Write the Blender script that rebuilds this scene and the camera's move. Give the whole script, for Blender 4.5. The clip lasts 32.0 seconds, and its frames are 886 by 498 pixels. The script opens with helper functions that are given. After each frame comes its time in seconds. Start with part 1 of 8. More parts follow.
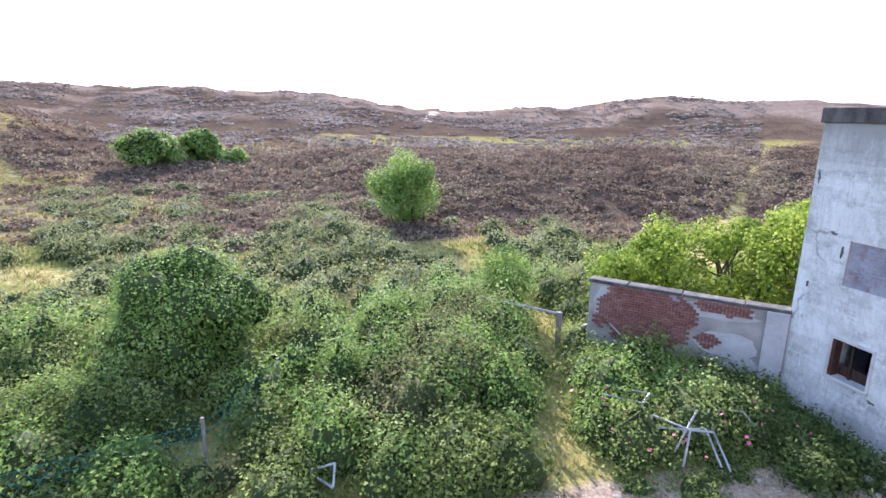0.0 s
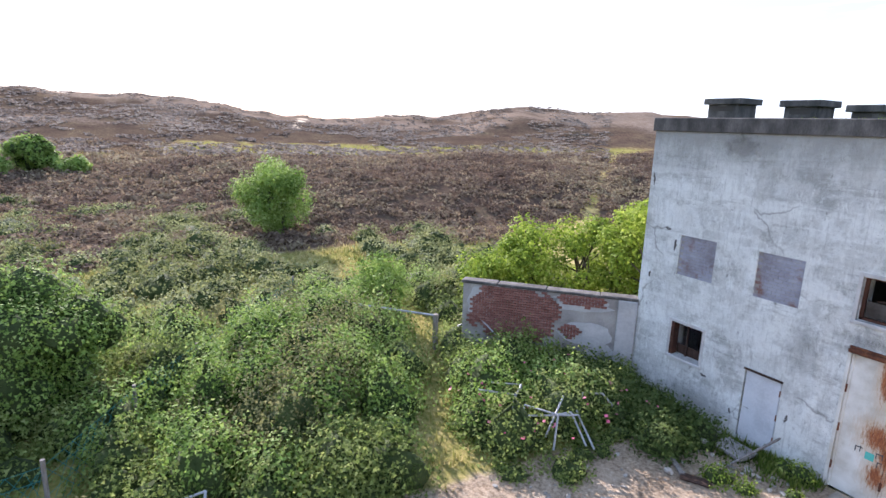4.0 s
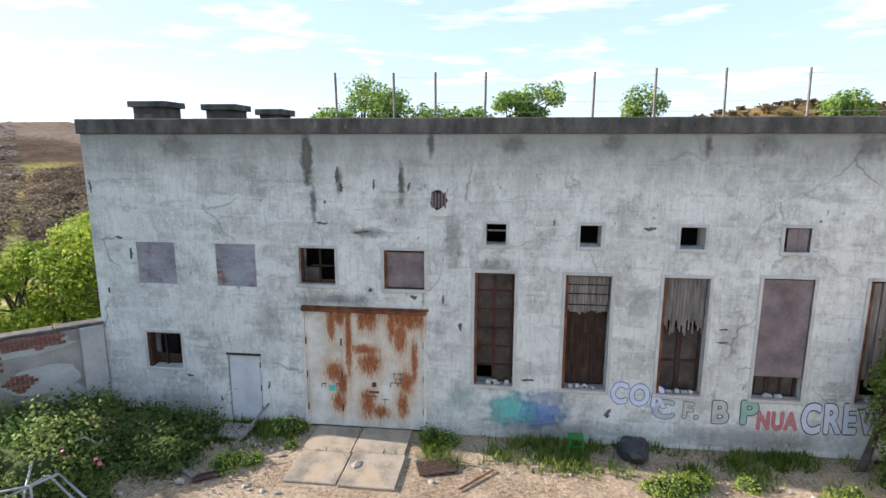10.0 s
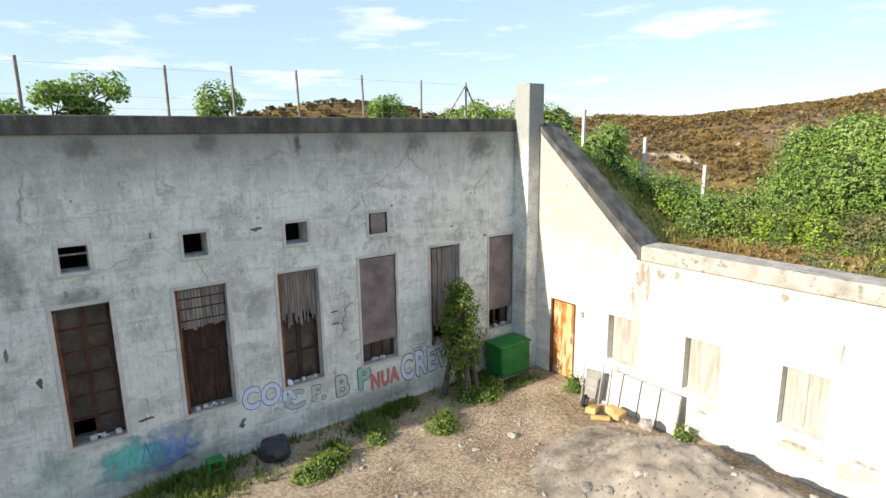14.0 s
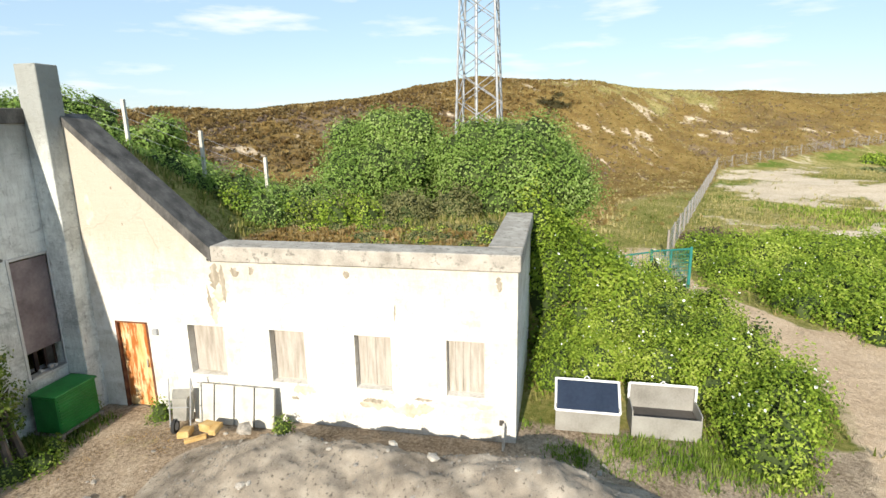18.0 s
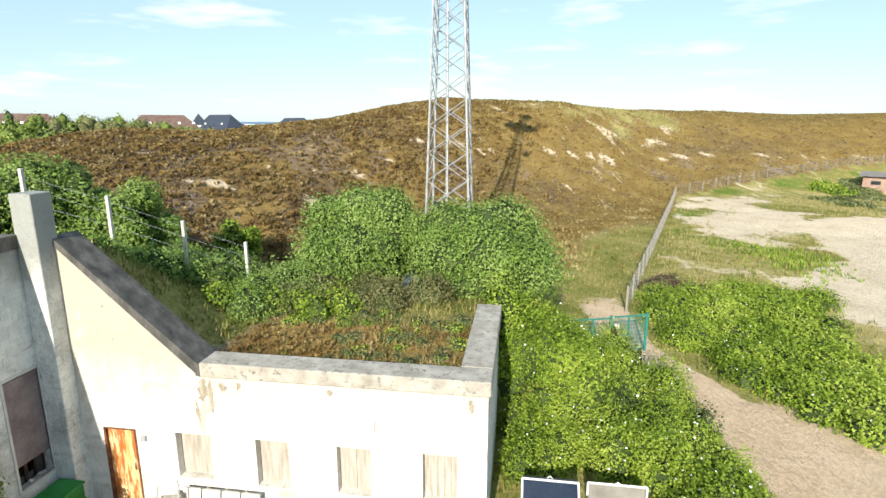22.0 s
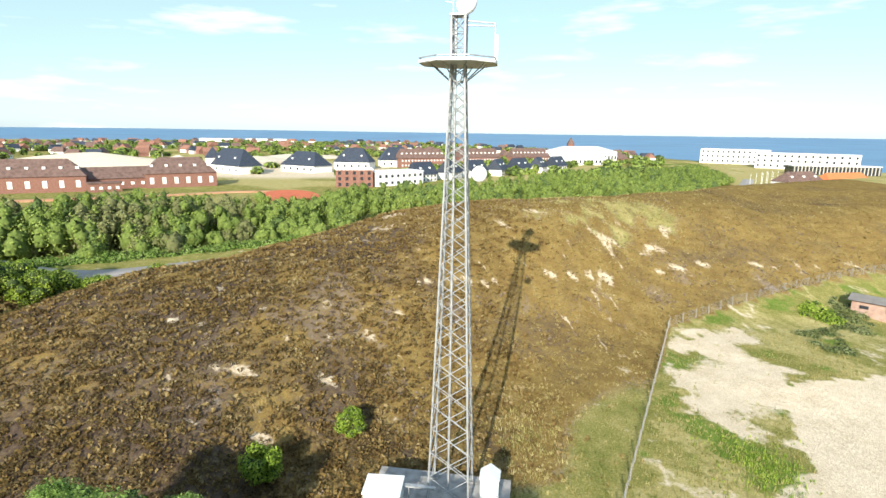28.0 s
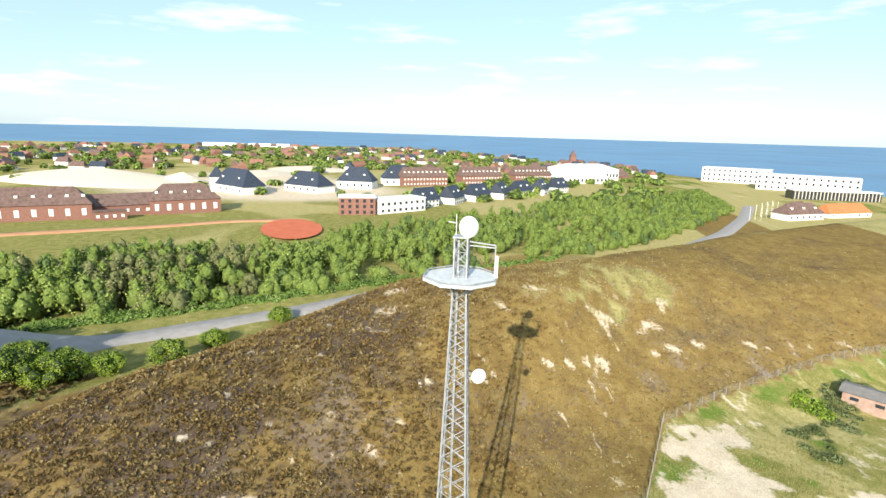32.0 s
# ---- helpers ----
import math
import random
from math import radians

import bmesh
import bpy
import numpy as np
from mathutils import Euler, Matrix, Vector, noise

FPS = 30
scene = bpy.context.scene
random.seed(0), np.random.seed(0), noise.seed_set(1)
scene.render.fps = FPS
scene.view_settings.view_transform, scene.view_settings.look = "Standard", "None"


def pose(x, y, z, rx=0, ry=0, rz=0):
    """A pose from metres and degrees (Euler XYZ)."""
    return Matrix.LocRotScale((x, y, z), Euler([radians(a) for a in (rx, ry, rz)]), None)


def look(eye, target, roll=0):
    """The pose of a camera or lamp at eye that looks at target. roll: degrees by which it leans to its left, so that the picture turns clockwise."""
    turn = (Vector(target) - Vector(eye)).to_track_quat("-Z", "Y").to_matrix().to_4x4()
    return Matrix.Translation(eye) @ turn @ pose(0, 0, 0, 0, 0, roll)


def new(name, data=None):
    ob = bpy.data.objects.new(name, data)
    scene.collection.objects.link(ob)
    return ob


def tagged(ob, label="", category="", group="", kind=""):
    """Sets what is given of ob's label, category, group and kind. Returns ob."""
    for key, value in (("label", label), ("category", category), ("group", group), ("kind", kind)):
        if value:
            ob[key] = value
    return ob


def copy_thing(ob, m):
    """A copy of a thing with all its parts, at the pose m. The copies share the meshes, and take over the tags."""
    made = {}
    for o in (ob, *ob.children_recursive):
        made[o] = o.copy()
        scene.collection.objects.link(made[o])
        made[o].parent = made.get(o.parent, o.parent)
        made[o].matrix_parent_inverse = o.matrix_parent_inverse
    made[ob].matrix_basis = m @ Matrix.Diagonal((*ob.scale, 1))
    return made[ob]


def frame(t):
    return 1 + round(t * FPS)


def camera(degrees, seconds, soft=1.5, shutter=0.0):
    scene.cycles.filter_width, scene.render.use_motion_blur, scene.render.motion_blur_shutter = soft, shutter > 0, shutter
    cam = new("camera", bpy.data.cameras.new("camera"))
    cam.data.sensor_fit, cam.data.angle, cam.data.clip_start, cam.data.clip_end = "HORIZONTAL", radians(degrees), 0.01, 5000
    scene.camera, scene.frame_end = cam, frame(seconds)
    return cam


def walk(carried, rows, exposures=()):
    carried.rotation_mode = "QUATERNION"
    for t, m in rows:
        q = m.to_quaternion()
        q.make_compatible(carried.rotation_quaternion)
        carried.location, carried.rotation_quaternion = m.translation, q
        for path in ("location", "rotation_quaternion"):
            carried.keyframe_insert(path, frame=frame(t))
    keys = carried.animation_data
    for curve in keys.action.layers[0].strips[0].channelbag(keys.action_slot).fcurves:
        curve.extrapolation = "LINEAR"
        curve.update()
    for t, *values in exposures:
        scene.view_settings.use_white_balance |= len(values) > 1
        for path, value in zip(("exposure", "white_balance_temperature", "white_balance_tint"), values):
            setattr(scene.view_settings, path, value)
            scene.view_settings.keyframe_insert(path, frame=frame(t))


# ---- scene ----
cam = camera(77.6, 32.0)
METRES, EYE, TILT, LEAN, TURN = 8.0, 1.5, 0.0, 0.0, 0.0
PATH = [
    (0, (0.725, -14.3, 8.399), (-1.135, -13.74, 7.922), 1.1),
    (0.5, (0.788, -14.146, 8.371), (-1.063, -13.559, 7.893), 1.0),
    (1, (0.861, -14.362, 8.381), (-0.972, -13.718, 7.907), 1.1),
    (1.5, (0.932, -14.338, 8.492), (-0.888, -13.66, 8.014), 0.9),
    (2, (1.044, -14.314, 8.414), (-0.762, -13.592, 7.947), 1.4),
    (2.5, (0.913, -14.346, 8.367), (-0.866, -13.556, 7.907), 1.8),
    (4.5, (0.815, -14.16, 8.355), (-0.84, -13.127, 7.914), 1.4),
    (5, (0.825, -14.077, 8.419), (-0.78, -12.97, 7.975), 1.1),
    (5.5, (0.993, -14.079, 8.364), (-0.537, -12.866, 7.93), 1.1),
    (6, (1.09, -14.286, 8.396), (-0.324, -12.94, 7.963), 0.8),
    (6.5, (1.178, -14.379, 8.37), (-0.143, -12.94, 7.941), 0.8),
    (7, (1.144, -14.38, 8.535), (-0.09, -12.869, 8.093), 0.3),
    (7.5, (1.121, -14.352, 8.551), (0.03, -12.733, 8.115), 0.3),
    (8, (1.079, -14.312, 8.538), (0.123, -12.608, 8.108), 0.2),
    (8.5, (1.028, -14.332, 8.409), (0.218, -12.55, 7.998), 0.3),
    (9, (0.893, -14.371, 8.263), (0.266, -12.512, 7.871), 0.4),
    (9.5, (0.82, -14.366, 8.16), (0.405, -12.448, 7.777), 0.3),
    (10, (0.799, -14.331, 8.097), (0.569, -12.38, 7.723), 0.1),
    (10.5, (0.788, -14.312, 8.131), (0.696, -12.349, 7.756), -0.2),
    (11, (0.772, -14.311, 8.109), (0.79, -12.346, 7.737), -0.2),
    (11.5, (0.719, -14.32, 8.114), (0.899, -12.363, 7.742), -0.4),
    (12, (0.717, -14.23, 8.174), (1.083, -12.302, 7.788), -0.6),
    (12.5, (0.644, -14.097, 8.287), (1.224, -12.226, 7.885), -0.6),
    (13, (0.778, -14.008, 8.385), (1.519, -12.197, 7.969), -0.7),
    (13.5, (0.247, -13.998, 8.247), (1.222, -12.298, 7.849), -1.0),
    (14, (0.04, -13.874, 8.236), (1.201, -12.297, 7.834), -0.8),
    (14.5, (0.003, -13.815, 8.219), (1.333, -12.375, 7.818), -0.7),
    (15, (0.797, -14.316, 8.387), (2.207, -12.964, 7.957), -1.3),
    (17.5, (1.044, -14.0, 8.225), (2.939, -13.54, 7.78), -1.1),
    (18, (0.885, -13.913, 8.2), (2.794, -13.514, 7.753), -1.0),
    (18.5, (0.729, -13.928, 8.231), (2.647, -13.58, 7.783), -0.7),
    (19, (0.665, -13.924, 8.249), (2.589, -13.613, 7.801), -0.6),
    (19.5, (0.601, -13.957, 8.296), (2.527, -13.658, 7.847), -0.5),
    (20, (0.559, -13.985, 8.602), (2.486, -13.692, 8.155), -0.4),
    (20.5, (0.496, -13.993, 9.12), (2.424, -13.7, 8.676), -0.2),
    (21, (0.442, -13.925, 9.829), (2.371, -13.639, 9.386), -0.2),
    (21.5, (0.388, -13.84, 10.746), (2.317, -13.556, 10.299), 0.0),
    (22, (0.374, -13.784, 11.768), (2.303, -13.502, 11.321), 0.1),
    (22.5, (0.349, -13.918, 13.014), (2.278, -13.634, 12.572), 0.0),
    (23, (0.056, -14.066, 14.465), (1.985, -13.776, 14.025), -0.1),
    (23.5, (0.083, -14.171, 15.9), (2.012, -13.878, 15.461), -0.0),
    (24, (-0.04, -14.258, 17.466), (1.889, -13.962, 17.032), -0.4),
    (24.5, (-0.303, -14.19, 19.093), (1.627, -13.892, 18.661), -0.4),
    (25, (-0.35, -13.947, 20.549), (1.581, -13.652, 20.119), 0.0),
    (25.5, (-0.263, -13.981, 22.148), (1.668, -13.685, 21.721), 0.3),
    (27.5, (-0.186, -14.23, 29.674), (1.744, -13.92, 29.25), 0.7),
    (28, (-0.29, -14.044, 31.463), (1.641, -13.734, 31.043), 0.8),
    (28.5, (-0.136, -13.798, 33.546), (1.794, -13.488, 33.123), 0.9),
    (29, (-0.099, -13.772, 35.486), (1.831, -13.46, 35.064), 1.0),
    (29.5, (0.176, -13.772, 37.518), (2.106, -13.459, 37.095), 1.1),
    (30, (0.46, -13.703, 39.445), (2.39, -13.391, 39.022), 1.2),
    (30.5, (0.425, -13.925, 41.684), (2.353, -13.607, 41.258), 1.2),
    (31, (0.379, -13.993, 43.726), (2.307, -13.672, 43.3), 1.4),
    (31.5, (0.052, -14.038, 45.858), (1.979, -13.713, 45.432), 1.4),
    (32, (0.531, -13.521, 47.376), (2.461, -13.207, 46.957), 1.6),
]
walk(cam, [(t, look(eye, target, roll)) for t, eye, target, roll in PATH], [(0, 1.9, 5750, 30), (1, 1.86, 5850, 29), (2, 1.64, 5950, 28), (4.5, 1.58, 6150, 25), (6, 1.28, 6380, 21), (10.5, 1.33, 6560, 17), (13, 1.21, 6680, 13), (16, 0.86, 6620, 9), (20, 0.87, 6600, 8), (24, 1.08, 6520, 5), (32, 1.05, 6540, 6)])

# ---- light ----
SUN_WAY = Vector((62.0, -5.0, -27.0)).normalized()
world = bpy.data.worlds.new("sky")
scene.world = world
world.use_nodes = True
wn, wl = world.node_tree.nodes, world.node_tree.links
wn.clear()
sky = wn.new("ShaderNodeTexSky")
sky.sky_type, sky.sun_disc = "NISHITA", False
sky.sun_elevation, sky.sun_rotation = radians(23.5), math.atan2(-SUN_WAY.x, -SUN_WAY.y)
sky.air_density, sky.dust_density, sky.ozone_density = 1.0, 0.4, 1.0
co = wn.new("ShaderNodeTexCoord")
flat = wn.new("ShaderNodeMapping")
flat.inputs["Scale"].default_value = (1.0, 1.0, 6.0)
cloud = wn.new("ShaderNodeTexNoise")
cloud.inputs["Scale"].default_value, cloud.inputs["Detail"].default_value = 5.0, 7.0
cloud.inputs["Roughness"].default_value = 0.55
ramp = wn.new("ShaderNodeValToRGB")
ramp.color_ramp.elements[0].position, ramp.color_ramp.elements[1].position = 0.545, 0.70
ramp.color_ramp.elements[0].color = (0, 0, 0, 1)
ramp.color_ramp.elements[1].color = (0.75, 0.75, 0.75, 1)
cover = wn.new("ShaderNodeMixRGB")
cover.inputs[2].default_value = (5.0, 5.2, 5.4, 1)
back = wn.new("ShaderNodeBackground")
back.inputs["Strength"].default_value = 0.12
wout = wn.new("ShaderNodeOutputWorld")
wl.new(co.outputs["Generated"], flat.inputs["Vector"])
wl.new(flat.outputs["Vector"], cloud.inputs["Vector"])
wl.new(cloud.outputs["Fac"], ramp.inputs["Fac"])
wl.new(ramp.outputs["Color"], cover.inputs[0])
haze = wn.new("ShaderNodeMixRGB")
haze.inputs[0].default_value, haze.inputs[2].default_value = 0.7, (2.2, 3.1, 4.15, 1)
wl.new(sky.outputs["Color"], haze.inputs[1])
wl.new(haze.outputs["Color"], cover.inputs[1])
wl.new(cover.outputs["Color"], back.inputs["Color"])
wl.new(back.outputs["Background"], wout.inputs["Surface"])

sun_data = bpy.data.lights.new("sun", "SUN")
sun_data.energy, sun_data.angle, sun_data.color = 4.2, radians(0.5), (1.0, 0.93, 0.82)
sun = new("sun", sun_data)
sun.matrix_world = look(Vector((0, 0, 60)) - SUN_WAY * 90, Vector((0, 0, 60)))


# ---- materials ----
def material(name, colours, scale=2.0, rough=0.9, bump=0.3, fine=30.0, metal=0.0, spots=None, object_random=0.0,
             island=0.0, translucent=0.0, depth=0.02, stretch=(1, 1, 1), specular=0.3):
    """Two scales of noise over two to four colours, fine grain in relief, and a third stain colour where wanted."""
    m = bpy.data.materials.new(name)
    m.use_nodes = True
    n, l = m.node_tree.nodes, m.node_tree.links
    n.clear()
    out, b = n.new("ShaderNodeOutputMaterial"), n.new("ShaderNodeBsdfPrincipled")
    c = n.new("ShaderNodeTexCoord")
    mp = n.new("ShaderNodeMapping")
    mp.inputs["Scale"].default_value = stretch
    l.new(c.outputs["Object"], mp.inputs["Vector"])
    big, small = n.new("ShaderNodeTexNoise"), n.new("ShaderNodeTexNoise")
    for t, s, d in ((big, scale, 6.0), (small, fine, 4.0)):
        t.inputs["Scale"].default_value, t.inputs["Detail"].default_value = s, d
        l.new(mp.outputs["Vector"], t.inputs["Vector"])
    add = n.new("ShaderNodeMath")
    add.operation = "MULTIPLY_ADD"
    l.new(small.outputs["Fac"], add.inputs[0])
    add.inputs[1].default_value = 0.35
    l.new(big.outputs["Fac"], add.inputs[2])
    last = add.outputs[0]
    if object_random or island:
        info = n.new("ShaderNodeObjectInfo") if object_random else n.new("ShaderNodeNewGeometry")
        more = n.new("ShaderNodeMath")
        more.operation = "MULTIPLY_ADD"
        l.new(info.outputs["Random" if object_random else "Random Per Island"], more.inputs[0])
        more.inputs[1].default_value = object_random or island
        l.new(last, more.inputs[2])
        sub = n.new("ShaderNodeMath")
        sub.operation = "SUBTRACT"
        l.new(more.outputs[0], sub.inputs[0])
        sub.inputs[1].default_value = (object_random or island) / 2
        last = sub.outputs[0]
    r = n.new("ShaderNodeValToRGB")
    e = r.color_ramp.elements
    lo, hi = 0.42, 0.92
    while len(e) < len(colours):
        e.new(0.5)
    for i, col in enumerate(colours):
        e[i].position = lo + (hi - lo) * i / max(1, len(colours) - 1)
        e[i].color = (*col, 1)
    l.new(last, r.inputs["Fac"])
    colour = r.outputs["Color"]
    if spots:
        col, size, edge = spots
        sp = n.new("ShaderNodeTexNoise")
        sp.inputs["Scale"].default_value, sp.inputs["Detail"].default_value = size, 8.0
        sp.inputs["Roughness"].default_value = 0.65
        l.new(mp.outputs["Vector"], sp.inputs["Vector"])
        sr = n.new("ShaderNodeValToRGB")
        sr.color_ramp.elements[0].position, sr.color_ramp.elements[1].position = edge, edge + 0.1
        l.new(sp.outputs["Fac"], sr.inputs["Fac"])
        mx = n.new("ShaderNodeMixRGB")
        l.new(sr.outputs["Color"], mx.inputs[0])
        l.new(colour, mx.inputs[1])
        mx.inputs[2].default_value = (*col, 1)
        colour = mx.outputs["Color"]
    l.new(colour, b.inputs["Base Color"])
    b.inputs["Roughness"].default_value, b.inputs["Metallic"].default_value = rough, metal
    b.inputs["Specular IOR Level"].default_value = specular
    if bump:
        bp = n.new("ShaderNodeBump")
        bp.inputs["Strength"].default_value, bp.inputs["Distance"].default_value = bump, depth
        l.new(add.outputs[0], bp.inputs["Height"])
        l.new(bp.outputs["Normal"], b.inputs["Normal"])
    if translucent:
        tr, mix = n.new("ShaderNodeBsdfTranslucent"), n.new("ShaderNodeMixShader")
        l.new(colour, tr.inputs["Color"])
        mix.inputs[0].default_value = translucent
        l.new(b.outputs["BSDF"], mix.inputs[1])
        l.new(tr.outputs["BSDF"], mix.inputs[2])
        l.new(mix.outputs["Shader"], out.inputs["Surface"])
    else:
        l.new(b.outputs["BSDF"], out.inputs["Surface"])
    return m


def old_plaster(name, dark, mid, light, stain, crack=0.6, grime=None):
    """Weathered render: blotches, board marks, runs, speckle and hair cracks."""
    m = bpy.data.materials.new(name)
    m.use_nodes = True
    n, l = m.node_tree.nodes, m.node_tree.links
    b = n["Principled BSDF"]
    b.inputs["Roughness"].default_value, b.inputs["Specular IOR Level"].default_value = 0.93, 0.2
    c = n.new("ShaderNodeTexCoord")

    def field(scale, detail, rough, stretch, lo, hi):
        mp, t, r = n.new("ShaderNodeMapping"), n.new("ShaderNodeTexNoise"), n.new("ShaderNodeMapRange")
        mp.inputs["Scale"].default_value = stretch
        l.new(c.outputs["Object"], mp.inputs["Vector"])
        l.new(mp.outputs["Vector"], t.inputs["Vector"])
        t.inputs["Scale"].default_value, t.inputs["Detail"].default_value, t.inputs["Roughness"].default_value = scale, detail, rough
        l.new(t.outputs["Fac"], r.inputs["Value"])
        r.inputs["From Min"].default_value, r.inputs["From Max"].default_value = lo, hi
        return r.outputs["Result"]

    def mixed(a, col, fac, k=1.0):
        mx = n.new("ShaderNodeMixRGB")
        if k != 1.0:
            mu = n.new("ShaderNodeMath")
            mu.operation = "MULTIPLY"
            l.new(fac, mu.inputs[0])
            mu.inputs[1].default_value = k
            fac = mu.outputs[0]
        l.new(fac, mx.inputs[0])
        if isinstance(a, tuple):
            mx.inputs[1].default_value = (*a, 1)
        else:
            l.new(a, mx.inputs[1])
        mx.inputs[2].default_value = (*col, 1)
        return mx.outputs["Color"]

    col = mixed(mid, light, field(0.5, 10, 0.68, (1, 1, 1.2), 0.42, 0.60))
    col = mixed(col, dark, field(0.7, 11, 0.74, (1.0, 1.0, 0.9), 0.47, 0.62), 0.75)
    col = mixed(col, light, field(2.6, 8, 0.7, (0.5, 0.5, 1.2), 0.53, 0.62), 0.6)
    col = mixed(col, dark, field(2.2, 6, 0.6, (1.3, 1.3, 0.25), 0.54, 0.72), 0.18)
    col = mixed(col, light, field(2.2, 5, 0.6, (0.12, 0.12, 1.8), 0.52, 0.62), 0.6)
    col = mixed(col, light, field(0.8, 5, 0.55, (0.55, 0.55, 1.0), 0.535, 0.55), 0.5)
    col = mixed(col, mid, field(1.1, 4, 0.5, (0.5, 0.5, 1.1), 0.56, 0.572), 0.55)
    col = mixed(col, dark, field(14, 8, 0.75, (1, 1, 0.8), 0.58, 0.64), 0.4)
    col = mixed(col, dark, field(1.7, 7, 0.6, (0.3, 0.3, 2.2), 0.60, 0.625), 0.4)
    col = mixed(col, dark, field(1.3, 8, 0.75, (0.09, 0.09, 3.0), 0.57, 0.68), 0.35)
    col = mixed(col, dark, field(1.5, 14, 0.82, (1.0, 1.0, 0.9), 0.51, 0.56), 0.3)
    col = mixed(col, light, field(2.6, 14, 0.82, (1.2, 1.2, 0.8), 0.53, 0.57), 0.55)
    col = mixed(col, dark, field(5.0, 12, 0.85, (1.0, 1.0, 1.0), 0.55, 0.6), 0.3)
    col = mixed(col, stain, field(5.5, 12, 0.85, (1, 1, 1), 0.58, 0.62), 0.6)
    col = mixed(col, light, field(1.25, 13, 0.8, (1, 1, 0.8), 0.505, 0.535), 0.4)
    col = mixed(col, dark, field(9.0, 6, 0.7, (1.5, 1.5, 0.14), 0.53, 0.66), 0.4)
    col = mixed(col, light, field(5.5, 5, 0.65, (1, 1, 0.55), 0.625, 0.64), 0.6)
    col = mixed(col, stain, field(4.2, 5, 0.65, (1.3, 1.3, 0.6), 0.655, 0.668), 0.5)
    col = mixed(col, stain, field(26, 3, 0.6, (1, 1, 1), 0.64, 0.70), 0.65)
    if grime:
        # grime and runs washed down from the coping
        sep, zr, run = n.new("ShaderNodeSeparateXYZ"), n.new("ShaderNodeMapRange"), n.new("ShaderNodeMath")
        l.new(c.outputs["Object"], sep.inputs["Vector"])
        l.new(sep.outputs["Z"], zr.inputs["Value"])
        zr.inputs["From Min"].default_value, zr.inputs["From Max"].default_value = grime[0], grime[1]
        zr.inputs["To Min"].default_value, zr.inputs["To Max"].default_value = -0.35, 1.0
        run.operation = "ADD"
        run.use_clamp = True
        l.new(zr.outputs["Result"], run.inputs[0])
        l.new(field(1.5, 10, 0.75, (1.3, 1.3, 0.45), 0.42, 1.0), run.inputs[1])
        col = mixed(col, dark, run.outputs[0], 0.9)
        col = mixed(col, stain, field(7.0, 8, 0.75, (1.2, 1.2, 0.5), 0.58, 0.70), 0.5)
    v, wob, add, r = n.new("ShaderNodeTexVoronoi"), n.new("ShaderNodeTexNoise"), n.new("ShaderNodeMixRGB"), n.new("ShaderNodeMapRange")
    v.feature = "DISTANCE_TO_EDGE"
    v.inputs["Scale"].default_value = 0.55
    wob.inputs["Scale"].default_value, wob.inputs["Detail"].default_value = 1.6, 6
    l.new(c.outputs["Object"], wob.inputs["Vector"])
    add.inputs[0].default_value = 0.45
    l.new(c.outputs["Object"], add.inputs[1])
    l.new(wob.outputs["Color"], add.inputs[2])
    l.new(add.outputs["Color"], v.inputs["Vector"])
    l.new(v.outputs["Distance"], r.inputs["Value"])
    r.inputs["From Min"].default_value, r.inputs["From Max"].default_value = 0.012, 0.0
    mk = n.new("ShaderNodeMath")
    mk.operation = "MULTIPLY"
    l.new(r.outputs["Result"], mk.inputs[0])
    l.new(field(0.5, 3, 0.5, (1, 1, 1), 0.5, 0.62), mk.inputs[1])
    col = mixed(col, stain, mk.outputs[0], crack)
    l.new(col, b.inputs["Base Color"])
    bp = n.new("ShaderNodeBump")
    bp.inputs["Strength"].default_value, bp.inputs["Distance"].default_value = 0.9, 0.03
    l.new(field(7, 10, 0.7, (1, 1, 1), 0.2, 0.8), bp.inputs["Height"])
    l.new(bp.outputs["Normal"], b.inputs["Normal"])
    return m


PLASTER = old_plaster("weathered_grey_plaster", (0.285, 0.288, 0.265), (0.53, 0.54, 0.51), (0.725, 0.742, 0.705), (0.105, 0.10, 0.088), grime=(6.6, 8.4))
LIMEWASH = old_plaster("sunlit_cream_limewash", (0.43, 0.385, 0.31), (0.62, 0.595, 0.54), (0.74, 0.715, 0.67), (0.23, 0.19, 0.14), 0.4, grime=(2.9, 5.6))
CAP = material("dark_lichened_concrete", [(0.035, 0.034, 0.032), (0.085, 0.08, 0.074), (0.16, 0.15, 0.137)], 2.0, 0.95, 0.6, 22.0, spots=((0.26, 0.25, 0.225), 3.0, 0.64), stretch=(1.4, 1.4, 0.6))
WINGCAP = material("lichened_pale_concrete", [(0.24, 0.215, 0.18), (0.36, 0.33, 0.285), (0.47, 0.435, 0.38)], 2.0, 0.95, 0.7, 22.0, spots=((0.19, 0.175, 0.15), 6.0, 0.55))
CONCRETE = material("grey_concrete", [(0.17, 0.16, 0.15), (0.30, 0.28, 0.26), (0.40, 0.38, 0.35)], 1.2, 0.95, 0.5, 18.0)
BRICK = material("red_brick", [(0.15, 0.066, 0.052), (0.23, 0.10, 0.08), (0.31, 0.165, 0.135)], 6.0, 0.92, 0.5, 40.0, object_random=0.35)
RUST = material("rusted_steel", [(0.05, 0.02, 0.013), (0.13, 0.05, 0.026), (0.26, 0.11, 0.05)], 3.0, 0.9, 0.4, 30.0)
